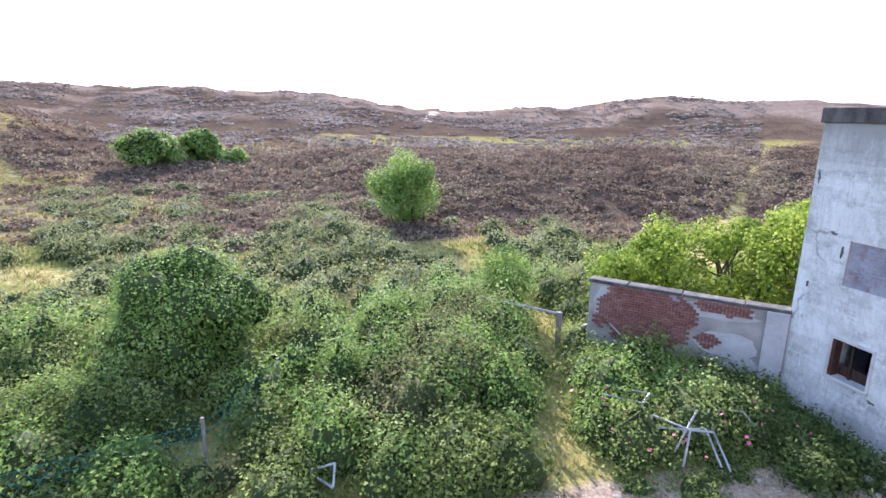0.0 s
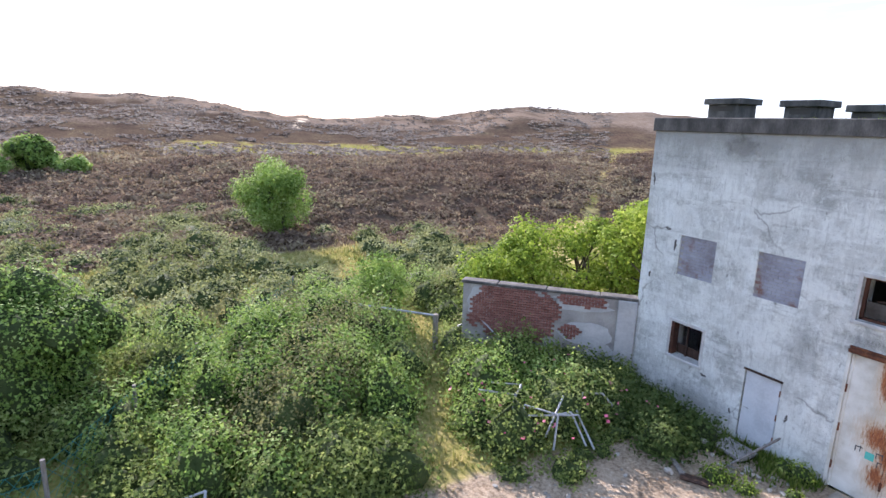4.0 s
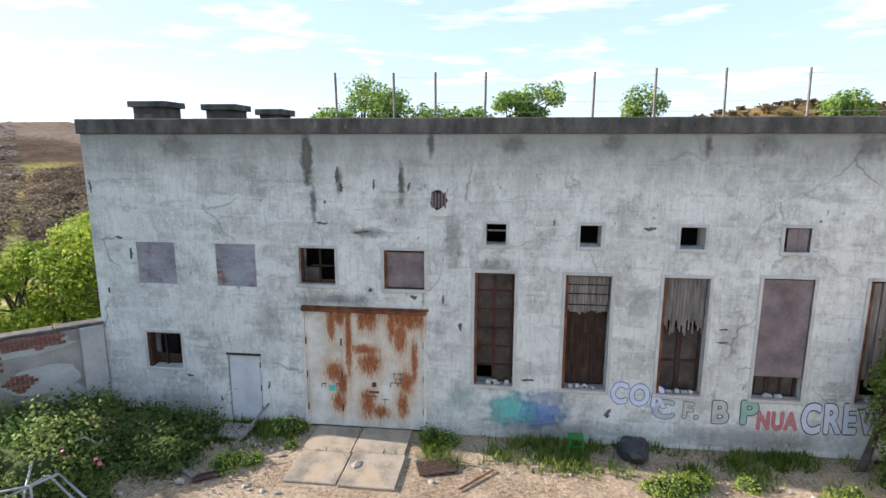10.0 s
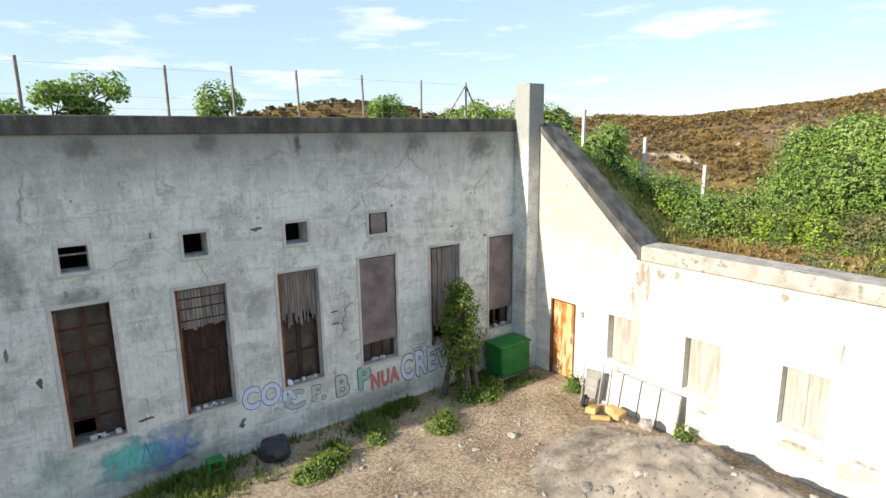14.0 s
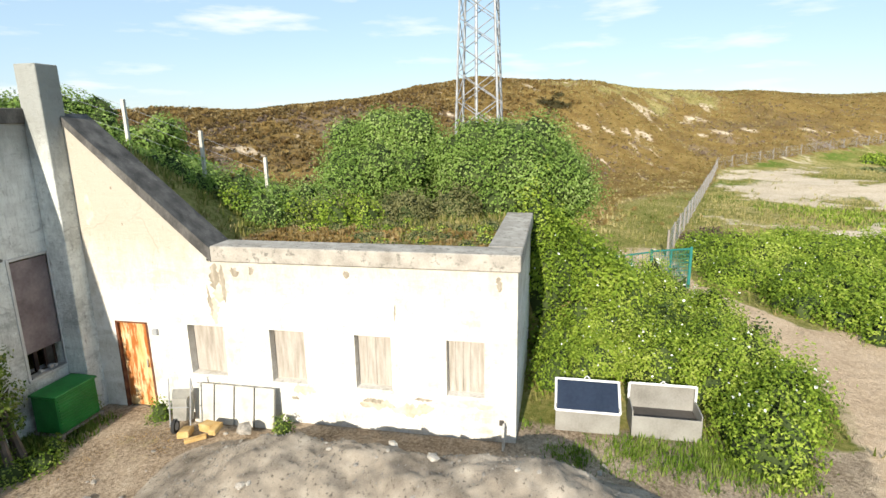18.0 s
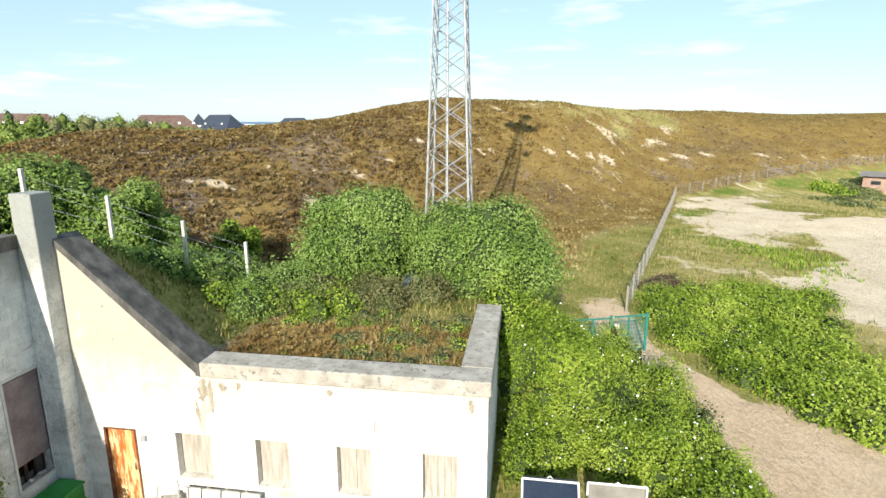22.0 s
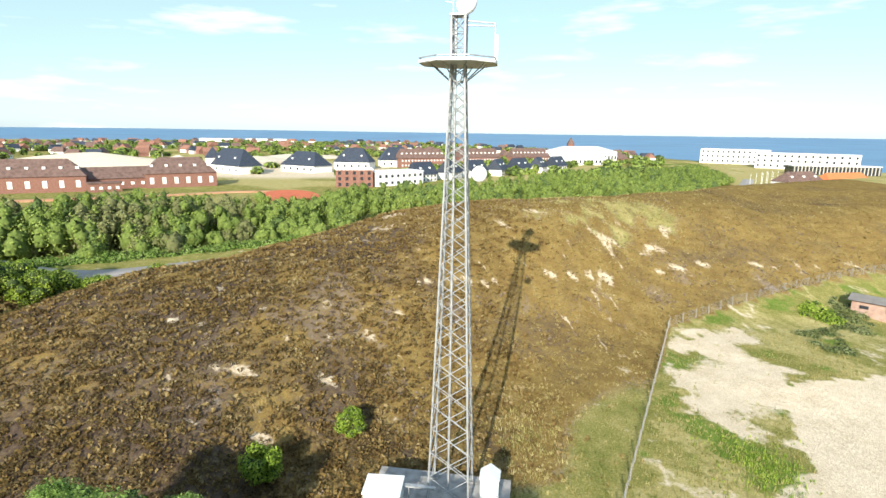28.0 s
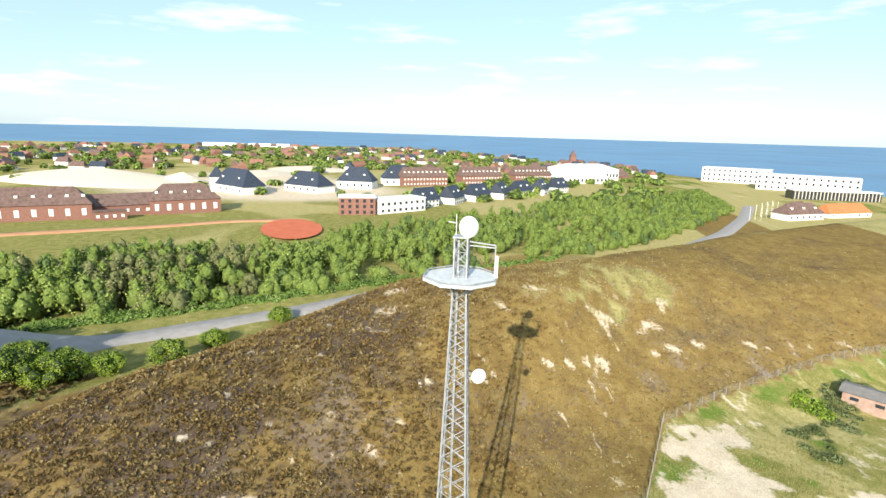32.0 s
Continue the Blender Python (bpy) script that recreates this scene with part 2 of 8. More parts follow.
WHITEDOOR = material("chipped_white_steel", [(0.42, 0.44, 0.46), (0.56, 0.58, 0.60), (0.62, 0.64, 0.65)], 1.0, 0.7, 0.15, 20.0, spots=((0.10, 0.06, 0.04), 2.2, 0.70))
DARKRUST = material("dark_rusted_window_steel", [(0.03, 0.014, 0.01), (0.065, 0.028, 0.018), (0.12, 0.05, 0.03)], 3.0, 0.9, 0.4, 30.0)
DARKWOOD = material("old_brown_timber", [(0.02, 0.012, 0.009), (0.045, 0.025, 0.018), (0.085, 0.05, 0.036)], 3.0, 0.9, 0.4, 30.0, stretch=(4, 4, 0.6))
GREYWOOD = material("weathered_grey_boards", [(0.09, 0.078, 0.07), (0.19, 0.17, 0.155), (0.31, 0.285, 0.26)], 3.0, 0.92, 0.4, 30.0, stretch=(6, 6, 0.5))
BOARD = material("brown_grey_sheet", [(0.11, 0.085, 0.085), (0.18, 0.145, 0.145), (0.26, 0.215, 0.21)], 1.6, 0.85, 0.2, 14.0, spots=((0.22, 0.10, 0.07), 1.2, 0.64))
CREAMBOARD = material("cream_painted_board", [(0.27, 0.235, 0.19), (0.38, 0.34, 0.295), (0.48, 0.44, 0.39)], 1.6, 0.85, 0.2, 16.0, stretch=(6, 6, 0.7))
# Near-black for the darkness of unlit insides; also a dark wall box.
DARK = material("inside_shade_and_dark_box", [(0.05, 0.045, 0.04), (0.09, 0.08, 0.07)], 1.0, 0.95, 0.2, 8.0)
GLASSY = material("dirty_pane", [(0.022, 0.018, 0.017), (0.05, 0.042, 0.038), (0.095, 0.082, 0.075)], 2.0, 0.3, 0.05, 12.0)
GALV = material("galvanised_steel", [(0.28, 0.285, 0.29), (0.38, 0.385, 0.39), (0.47, 0.475, 0.48)], 3.0, 0.55, 0.1, 30.0, metal=0.35)
WHITE = material("white_enamel", [(0.62, 0.62, 0.61), (0.74, 0.74, 0.73), (0.8, 0.8, 0.79)], 2.0, 0.5, 0.05, 20.0)
GREENPAINT = material("green_plastic", [(0.012, 0.10, 0.022), (0.02, 0.17, 0.035), (0.03, 0.22, 0.05)], 2.0, 0.45, 0.1, 20.0)
TEALPAINT = material("teal_green_steel", [(0.015, 0.13, 0.11), (0.03, 0.2, 0.17)], 3.0, 0.5, 0.1, 20.0)
POST = material("pale_concrete_post", [(0.36, 0.34, 0.30), (0.5, 0.48, 0.43), (0.58, 0.56, 0.5)], 3.0, 0.92, 0.3, 30.0)
WOODPOST = material("grey_wood_post", [(0.15, 0.13, 0.11), (0.25, 0.22, 0.19), (0.33, 0.3, 0.26)], 4.0, 0.92, 0.4, 30.0, stretch=(6, 6, 1))
BARK = material("grey_brown_bark", [(0.06, 0.05, 0.04), (0.13, 0.105, 0.085)], 5.0, 0.95, 0.6, 30.0)
LEAF = material("fresh_green_leaves", [(0.10, 0.16, 0.02), (0.20, 0.295, 0.034), (0.32, 0.415, 0.055), (0.47, 0.53, 0.12)], 0.45, 0.7, 0, 3.0, island=0.34, translucent=0.38, specular=0.12)
# Dark leaf tone: true colour of some shrubs, painted shade on others.
LEAFDARK = material("dark_and_shaded_leaves", [(0.054, 0.09, 0.026), (0.098, 0.148, 0.042), (0.158, 0.212, 0.068)], 0.5, 0.7, 0, 3.0, island=0.3, translucent=0.5, specular=0.12)
LEAFGREY = material("grey_green_willow_leaves", [(0.11, 0.125, 0.045), (0.18, 0.205, 0.078), (0.26, 0.285, 0.125), (0.35, 0.37, 0.19)], 0.3, 0.75, 0, 3.0, island=0.3, translucent=0.45, specular=0.1)
WEEDGREEN = material("mixed_weed_green", [(0.06, 0.10, 0.018), (0.10, 0.16, 0.028), (0.16, 0.22, 0.045), (0.26, 0.28, 0.09)], 1.2, 0.75, 0, 5.0, island=0.45, translucent=0.4, specular=0.1)
WEEDLIGHT = material("bright_weed_green", [(0.08, 0.14, 0.02), (0.14, 0.22, 0.03), (0.22, 0.31, 0.05), (0.33, 0.38, 0.10)], 1.2, 0.75, 0, 5.0, island=0.4, translucent=0.4, specular=0.1)
WESTLEAF = material("dull_rose_leaves", [(0.085, 0.125, 0.036), (0.155, 0.21, 0.055), (0.235, 0.295, 0.085), (0.34, 0.385, 0.14)], 0.4, 0.75, 0, 3.0, island=0.35, translucent=0.5, specular=0.08)
LEAFMID = material("full_green_leaves", [(0.095, 0.165, 0.034), (0.175, 0.275, 0.056), (0.26, 0.375, 0.088), (0.385, 0.475, 0.17)], 0.45, 0.7, 0, 3.0, island=0.34, translucent=0.38, specular=0.12)
LEAFBROWN = material("brown_green_tangle", [(0.10, 0.105, 0.042), (0.165, 0.17, 0.066), (0.24, 0.235, 0.10), (0.32, 0.305, 0.15)], 0.6, 0.8, 0, 3.0, island=0.3, translucent=0.4, specular=0.1)
# Dark green puts shade within foliage into the colour; also roof soil.
UNDER = material("inner_shade_and_roof_soil", [(0.022, 0.034, 0.010), (0.042, 0.062, 0.017), (0.07, 0.092, 0.028)], 1.5, 0.95, 0.8, 9.0, depth=0.1)
HEATHER = material("brown_heather", [(0.135, 0.086, 0.038), (0.208, 0.137, 0.051), (0.272, 0.19, 0.071), (0.37, 0.29, 0.155)], 0.35, 0.95, 0, 1.2, island=0.35, translucent=0.35, specular=0.08)
DARKHEATH = material("dark_olive_heather", [(0.055, 0.038, 0.02), (0.095, 0.066, 0.03), (0.14, 0.10, 0.042), (0.22, 0.165, 0.075)], 0.3, 0.95, 0, 1.2, island=0.4, translucent=0.25, specular=0.08)
# Heather tones greyed and paled to put distance haze into the colour.
HAZEHEATH = material("haze_paled_heather", [(0.125, 0.105, 0.092), (0.19, 0.165, 0.145), (0.26, 0.23, 0.20), (0.34, 0.31, 0.265)], 0.06, 0.95, 0, 0.9, island=0.4, translucent=0.35, specular=0.05)
PURPLEHEATH = material("purple_brown_heather", [(0.095, 0.066, 0.052), (0.16, 0.116, 0.086), (0.235, 0.18, 0.122), (0.34, 0.29, 0.18)], 0.1, 0.95, 0, 1.2, island=0.35, translucent=0.35, specular=0.08)
GOLDHEATH = material("short_golden_heath", [(0.15, 0.108, 0.04), (0.24, 0.178, 0.062), (0.325, 0.255, 0.098), (0.44, 0.37, 0.19)], 0.3, 0.95, 0, 1.2, island=0.35, translucent=0.35, specular=0.08)
GRASS = material("green_and_straw_grass", [(0.10, 0.13, 0.025), (0.18, 0.20, 0.05), (0.30, 0.27, 0.09), (0.42, 0.35, 0.16)], 0.3, 0.9, 0, 2.0, island=0.5, translucent=0.35, specular=0.1)
LILAC = material("lilac_grey_bare_heather", [(0.14, 0.095, 0.065), (0.22, 0.165, 0.125), (0.31, 0.25, 0.20)], 0.6, 0.95, 0, 1.5, island=0.4, translucent=0.3, specular=0.08)
STRAW = material("pale_straw_grass", [(0.26, 0.24, 0.08), (0.38, 0.33, 0.13), (0.50, 0.43, 0.21)], 0.2, 0.9, 0, 1.5, island=0.4, translucent=0.35, specular=0.1)
ORANGEMOSS = material("orange_brown_moss", [(0.30, 0.165, 0.04), (0.42, 0.25, 0.065), (0.54, 0.36, 0.13)], 1.5, 0.9, 0, 6.0, island=0.4, translucent=0.3, specular=0.1)
RUSTMOSS = material("rust_orange_moss", [(0.20, 0.10, 0.035), (0.31, 0.165, 0.055), (0.42, 0.25, 0.10)], 1.5, 0.9, 0, 6.0, island=0.4, translucent=0.3, specular=0.1)
PETAL = material("pink_rose_petals", [(0.5, 0.06, 0.12), (0.65, 0.2, 0.28)], 2.0, 0.6, 0, 10.0, island=0.5)
WHITEPETAL = material("white_petals", [(0.7, 0.7, 0.66), (0.8, 0.8, 0.77)], 2.0, 0.6, 0, 10.0)
SANDM = material("pale_dry_sand", [(0.45, 0.37, 0.27), (0.60, 0.51, 0.39), (0.70, 0.61, 0.49)], 0.7, 0.97, 0.6, 10.0, depth=0.05)
ASPHALT = material("worn_asphalt", [(0.265, 0.24, 0.22), (0.345, 0.315, 0.295)], 0.4, 0.9, 0.2, 8.0)
SLATE = material("dark_slate_roof", [(0.022, 0.027, 0.042), (0.038, 0.047, 0.068), (0.055, 0.065, 0.09)], 0.8, 0.55, 0.2, 6.0)
BROWNTILE = material("brown_tile_roof", [(0.09, 0.055, 0.045), (0.15, 0.095, 0.08), (0.19, 0.125, 0.105)], 0.6, 0.9, 0.3, 6.0)
REDTILE = material("red_tile_roof", [(0.19, 0.09, 0.062), (0.28, 0.14, 0.10)], 0.6, 0.85, 0.3, 6.0, object_random=0.3)
ORANGETILE = material("orange_tile_roof", [(0.42, 0.14, 0.05), (0.55, 0.20, 0.08)], 0.6, 0.85, 0.3, 6.0)
BRICKWALL = material("far_red_brick_wall", [(0.17, 0.082, 0.062), (0.235, 0.115, 0.088), (0.28, 0.15, 0.118)], 1.5, 0.92, 0.2, 8.0)
RENDERED = material("white_render", [(0.62, 0.61, 0.58), (0.76, 0.75, 0.73), (0.8, 0.8, 0.78)], 0.5, 0.85, 0.1, 8.0)
HUTWALL = material("pinkish_hut_brick", [(0.30, 0.19, 0.15), (0.37, 0.25, 0.20), (0.42, 0.30, 0.25)], 1.5, 0.92, 0.2, 8.0)
GREYROOF = material("grey_felt_roof", [(0.16, 0.145, 0.135), (0.23, 0.21, 0.195)], 1.0, 0.92, 0.2, 8.0)
CLAYBROWN = material("orange_clay_track", [(0.42, 0.20, 0.10), (0.52, 0.29, 0.16)], 0.2, 0.95, 0.1, 4.0)
CLAY = material("red_clay_track", [(0.46, 0.105, 0.045), (0.55, 0.15, 0.07)], 0.2, 0.95, 0.1, 4.0)
WINDOWDARK = material("dark_window_glass", [(0.02, 0.024, 0.03), (0.05, 0.055, 0.065)], 1.0, 0.15, 0, 5.0, specular=0.6)


# ---- building helpers ----
def from_arrays(name, verts, faces, mat, parent=None, label="", smooth=False):
    """A mesh object from arrays of corners and of equal faces."""
    verts, faces = np.asarray(verts, dtype=np.float32).reshape(-1, 3), np.asarray(faces, dtype=np.int32)
    me = bpy.data.meshes.new(name)
    k = faces.shape[1]
    me.vertices.add(len(verts))
    me.vertices.foreach_set("co", verts.ravel())
    me.loops.add(faces.size)
    me.loops.foreach_set("vertex_index", faces.ravel())
    me.polygons.add(len(faces))
    me.polygons.foreach_set("loop_start", np.arange(0, faces.size, k, dtype=np.int32))
    me.polygons.foreach_set("loop_total", np.full(len(faces), k, dtype=np.int32))
    if smooth:
        me.polygons.foreach_set("use_smooth", np.ones(len(faces), dtype=bool))
    me.update(calc_edges=True)
    me.materials.append(mat)
    ob = new(name, me)
    ob.parent = parent
    if label:
        ob["label"] = label
    return ob


def part(name, bm, mat, parent=None, label="", smooth=False):
    """Links a bmesh as one mesh object under a thing or a part."""
    me = bpy.data.meshes.new(name)
    bm.normal_update()
    bm.to_mesh(me)
    bm.free()
    if smooth:
        for p in me.polygons:
            p.use_smooth = True
    me.materials.append(mat)
    ob = new(name, me)
    ob.parent = parent
    if label:
        ob["label"] = label
    return ob


def box(bm, x0, x1, y0, y1, z0, z1, bevel=0.0):
    """Adds a box between two corners, its edges broken where a bevel is given."""
    v = bmesh.ops.create_cube(bm, size=1.0)["verts"]
    bmesh.ops.scale(bm, vec=(x1 - x0, y1 - y0, z1 - z0), verts=v)
    bmesh.ops.translate(bm, vec=((x0 + x1) / 2, (y0 + y1) / 2, (z0 + z1) / 2), verts=v)
    if bevel:
        edges = list({e for q in v for e in q.link_edges})
        bmesh.ops.bevel(bm, geom=edges, offset=bevel, segments=1, affect="EDGES")
    return bm


def boxes(*args, bevel=0.0):
    bm = bmesh.new()
    for a in args:
        box(bm, *a, bevel=bevel)
    return bm


def bar(bm, a, b, r, r2=None, sides=6):
    """Adds a round bar from a to b."""
    a, b = Vector(a), Vector(b)
    d = b - a
    m = Matrix.Translation((a + b) / 2) @ d.to_track_quat("Z", "Y").to_matrix().to_4x4()
    bmesh.ops.create_cone(bm, cap_ends=True, segments=sides, radius1=r, radius2=r if r2 is None else r2, depth=d.length, matrix=m)
    return bm


def bars(pairs, r, sides=6):
    bm = bmesh.new()
    for a, b in pairs:
        bar(bm, a, b, r, sides=sides)
    return bm


def empty(name, m=None, label="", category="", group="", kind=""):
    ob = new(name)
    if m is not None:
        ob.matrix_world = m
    return tagged(ob, label, category, group, kind)


def pierced(u0, u1, w0, w1, thick, holes, top=None):
    """A wall in the plane of u and height, thick towards +v, with rectangular openings; top(u) lowers its upper edge."""
    us = sorted({u0, u1, *(h[0] for h in holes), *(h[1] for h in holes)})
    ws = sorted({w0, w1, *(h[2] for h in holes), *(h[3] for h in holes)})
    bm = bmesh.new()
    seen = {}

    def vert(u, v, w):
        k = (round(u, 4), v, round(w, 4))
        if k not in seen:
            z = min(w, top(u)) if top and w == w1 else w
            seen[k] = bm.verts.new((u, v, z))
        return seen[k]

    def solid(i, j):
        if not (0 <= i < len(us) - 1 and 0 <= j < len(ws) - 1):
            return False
        a, b = (us[i] + us[i + 1]) / 2, (ws[j] + ws[j + 1]) / 2
        return not any(h[0] < a < h[1] and h[2] < b < h[3] for h in holes)

    for i in range(len(us) - 1):
        for j in range(len(ws) - 1):
            if not solid(i, j):
                continue
            a, b, c, d = us[i], us[i + 1], ws[j], ws[j + 1]
            bm.faces.new([vert(a, 0, c), vert(b, 0, c), vert(b, 0, d), vert(a, 0, d)])
            bm.faces.new([vert(a, thick, d), vert(b, thick, d), vert(b, thick, c), vert(a, thick, c)])
            for (p, q, g, h) in ((i - 1, j, (a, c), (a, d)), (i + 1, j, (b, d), (b, c)), (i, j - 1, (b, c), (a, c)), (i, j + 1, (a, d), (b, d))):
                if not solid(p, q):
                    bm.faces.new([vert(g[0], 0, g[1]), vert(h[0], 0, h[1]), vert(h[0], thick, h[1]), vert(g[0], thick, g[1])])
    return bm


# ---- the lie of the land ----
def step(a, b, v):
    t = np.clip((v - a) / (b - a), 0.0, 1.0)
    return t * t * (3 - 2 * t)


def grain(x, y):
    """Value noise between -1 and 1, one cell a metre."""
    x, y = np.asarray(x, dtype=float), np.asarray(y, dtype=float)
    xi, yi = np.floor(x), np.floor(y)
    fx, fy = x - xi, y - yi
    fx, fy = fx * fx * (3 - 2 * fx), fy * fy * (3 - 2 * fy)

    def h(a, b):
        s = np.sin(a * 127.1 + b * 311.7) * 43758.5453
        return (s - np.floor(s)) * 2 - 1

    return (h(xi, yi) * (1 - fx) + h(xi + 1, yi) * fx) * (1 - fy) + (h(xi, yi + 1) * (1 - fx) + h(xi + 1, yi + 1) * fx) * fy


def mottle(x, y, size):
    """Ragged patches about size metres across, mostly between -0.6 and 0.6."""
    x, y = np.asarray(x, dtype=float) / size, np.asarray(y, dtype=float) / size
    return 0.5 * grain(x + 0.31 * y, y - 0.27 * x) + 0.3 * grain(2.3 * x - 0.4 * y + 17, 2.3 * y + 0.5 * x) + 0.2 * grain(5.1 * x + 5, 5.1 * y + 31)


WAVES = [(math.cos(a) / s, math.sin(a) / s, p, k) for a, s, p, k in
         ((0.3, 2.1, 0.4, 0.10), (1.4, 2.9, 1.9, 0.12), (2.3, 4.3, 3.3, 0.16), (0.9, 6.1, 5.0, 0.22), (2.9, 8.7, 0.9, 0.28), (1.9, 13.0, 2.2, 0.35), (0.1, 19.0, 4.1, 0.45))]


def ripple(x, y):
    """Soft hummocks, about -1 to 1."""
    s = 0
    for a, b, p, k in WAVES:
        s = s + k * np.sin(a * x + b * y + p + 1.3 * np.sin(0.6 * (b * x - a * y) + p))
    return s


def land(x, y):
    """The height of the ground, in metres, over the yard's level."""
    x, y = np.asarray(x, dtype=float), np.asarray(y, dtype=float)
    # the dune east of the mast
    foot = np.where(y > -10, 60 - 1.54 * (y + 10), np.where(y > -36, 60 - 0.9 * (y + 10), 83.4 - 0.35 * (y + 36)))
    foot = np.clip(foot, 18, 140)
    amp = 13 + 0.06 * np.clip(-y, 0, 60) - 0.05 * np.clip(y, 0, 60)
    fall = 140 + 0.85 * np.clip(-y - 10, 0, 200)
    v = y + 0.5 * (x - 110)
    way = np.degrees(np.arctan2(y + 14, np.maximum(x, 1e-3)))
    reach = np.hypot(x, y + 14)
    top_at = np.interp(way, [-28, -23, -15, -3, 8, 14, 20, 30, 42, 55], [235, 225, 172, 135, 119, 116, 110, 97, 86, 76])
    gain = np.interp(way, [-28, -23, -18, -15, -9, -3, 3, 8, 11, 14, 17, 20, 30, 42, 55], [0.89, 0.87, 0.90, 0.89, 1.0, 1.15, 1.2, 1.24, 1.19, 1.16, 1.06, 0.99, 0.90, 0.98, 1.06])
    rise = 0.84 + 0.16 * step(0.62, 1.0, reach / top_at) - 0.12 * step(1.05, 1.6, reach / top_at) - 0.7 * step(0.98, 1.38, reach / top_at) * step(-24, -4, way)
    dune = amp * gain * rise * step(foot, foot + 55, x) * (1 - step(fall, fall + 45, x)) * (1 - step(20, 57, v))
    # earth over the bunker and behind its wing
    mound = 8.2 * step(-13.5, -12.2, x) * (1 - step(13.9, 34, x)) * step(8.0, 8.6, y) * (1 - step(22, 48, y))
    bank = step(14.45, 14.72, x) * (4.7 + 3.4 * step(-5.2, 0.6, y) * (1 - 0.7 * step(15.2, 20, x))) * step(-12.48, -12.25, y) * (1 - step(20.4, 37, x)) * (1 - step(24, 50, y))
    side = step(19.8, 21, x) * 4.2 * step(-19, -11, y) * (1 - step(21, 37, x)) * (1 - step(-12.5, -11, y))
    near = np.maximum(np.maximum(mound, bank), side)
    # heath and hills to the west
    u = -x
    rho = np.hypot(x, y + 14)
    az = np.degrees(np.arctan2(y + 14, np.maximum(u, 1e-3)))
    west = 2.6 * step(45, 115, u)
    hump = 2.3 * step(32, 62, u + 0.25 * y) * step(-14, 6, y + 0.05 * u) * (1 - step(72, 100, u))
    hump = hump + 6.5 * (1 - step(-25, -12, az)) * step(66, 105, rho) * (1 - step(112, 170, rho)) * (u > 0)
    crest = 7.4 + 5.6 * (1 - step(5, 14, az)) + 4.0 * step(26, 35, az) + 0.5 * np.sin(az * 0.55) + 0.3 * np.sin(az * 1.7)
    gully = np.abs(grain(x / 34 + 3, y / 34)) + 0.5 * np.abs(grain(x / 15, y / 15 + 7)) + 0.25 * np.abs(grain(x / 7, y / 7))
    crag = (1.7 + 1.6 * step(22, 34, az)) * (0.55 - gully) * step(150, 185, rho) * (1 - step(240, 262, rho)) * (u > 60)
    hills = crest * step(120, 250, rho) * (u > -60)
    hills = hills * step(-60, 60, u) + crag
    dip = -1.2 * np.exp(-((x + 34) / 10) ** 2) * step(-30, -12, y)
    rough = 0.5 * ripple(x, y) * (step(16, 40, np.abs(x)) + step(24, 45, np.abs(y))).clip(0, 1) * (1 - step(160, 260, x))
    rough = rough + 0.7 * ripple(x / 5, y / 5) * step(60, 120, u) + 1.1 * ripple(x / 3.2 + 4, y / 3.2) * step(105, 160, rho) * (u > 60)
    z = np.maximum(dune, near) + np.where(x < 0, west + hump + dip, 0) + hills + rough
    # coast
    edge = np.minimum(1000 + 1.45 * (y + 60), 1560 - 0.5 * (y - 370))
    z = z - 14 * step(-60, 0, x - edge) - 6 * step(0, 200, x - edge)
    north = 15.4 * np.exp(-((x - 57) / 46) ** 2) * np.exp(-((y - 95) / 18) ** 2) * (1 - step(76, 91, x)) + 0.5 * ripple(x, y) * np.exp(-((y - 95) / 18) ** 2)
    return np.where(x < 100, np.maximum(z, north), z)


def axis(lo, hi, fine_lo, fine_hi, d, grow):
    a = list(np.arange(fine_lo, fine_hi + d / 2, d))
    s = d
    while a[-1] < hi:
        s *= grow
        a.append(a[-1] + s)
    s = d
    while a[0] > lo:
        s *= grow
        a.insert(0, a[0] - s)
    return np.array(a)


gx = axis(-2500, 2200, -50, 60, 0.75, 1.04)
gy = axis(-2500, 2500, -42, 30, 0.8, 1.04)
gx = np.unique(np.concatenate([gx, [14.44, 14.6, 14.74]]))
gy = np.unique(np.concatenate([gy, [-12.49, -12.36, -12.24]]))
GX, GY = np.meshgrid(gx, gy, indexing="ij")
GZ = land(GX, GY)
idx = np.arange(GX.size).reshape(GX.shape)
quads = np.stack([idx[:-1, :-1], idx[1:, :-1], idx[1:, 1:], idx[:-1, 1:]], -1).reshape(-1, 4)


def rim_line(y):
    """The worn sandy edge along the dune: x at y."""
    return np.interp(y, [-78, -68, -60, -51, -41, -32, -24, -14, -5, 4], [124, 120.4, 118, 115.3, 111.2, 105, 99.1, 91.5, 83.6, 76])


def lilac_patch(x, y):
    """Where the heather stands bare and lilac-grey."""
    return 0.9 * step(-0.12, 0.28, mottle(x, y, 6)) * step(36, 46, x) * (1 - step(72, 90, x)) * step(-8, 3, y) * (1 - 0.9 * step(16, 26, y)) + 0.95 * np.exp(-((x - rim_line(y) + 8) / 6.5) ** 2) * (y < 1) * (y > -84) * step(-0.12, 0.25, mottle(x, y, 4)) + 0.6 * step(0.0, 0.3, mottle(x + 20, y, 7)) * step(100, 112, x) * (1 - step(150, 165, x)) * (y < 0) * (y > -100)


def fence_line(x):
    """The line of the long mesh fence: y at x."""
    return np.where(x < 88, -20.5 - 0.302 * (x - 35), np.interp(x, [88, 89.7, 100.3, 109, 116.6, 122, 150], [-36.5, -37.1, -50, -62, -73, -84, -140]))


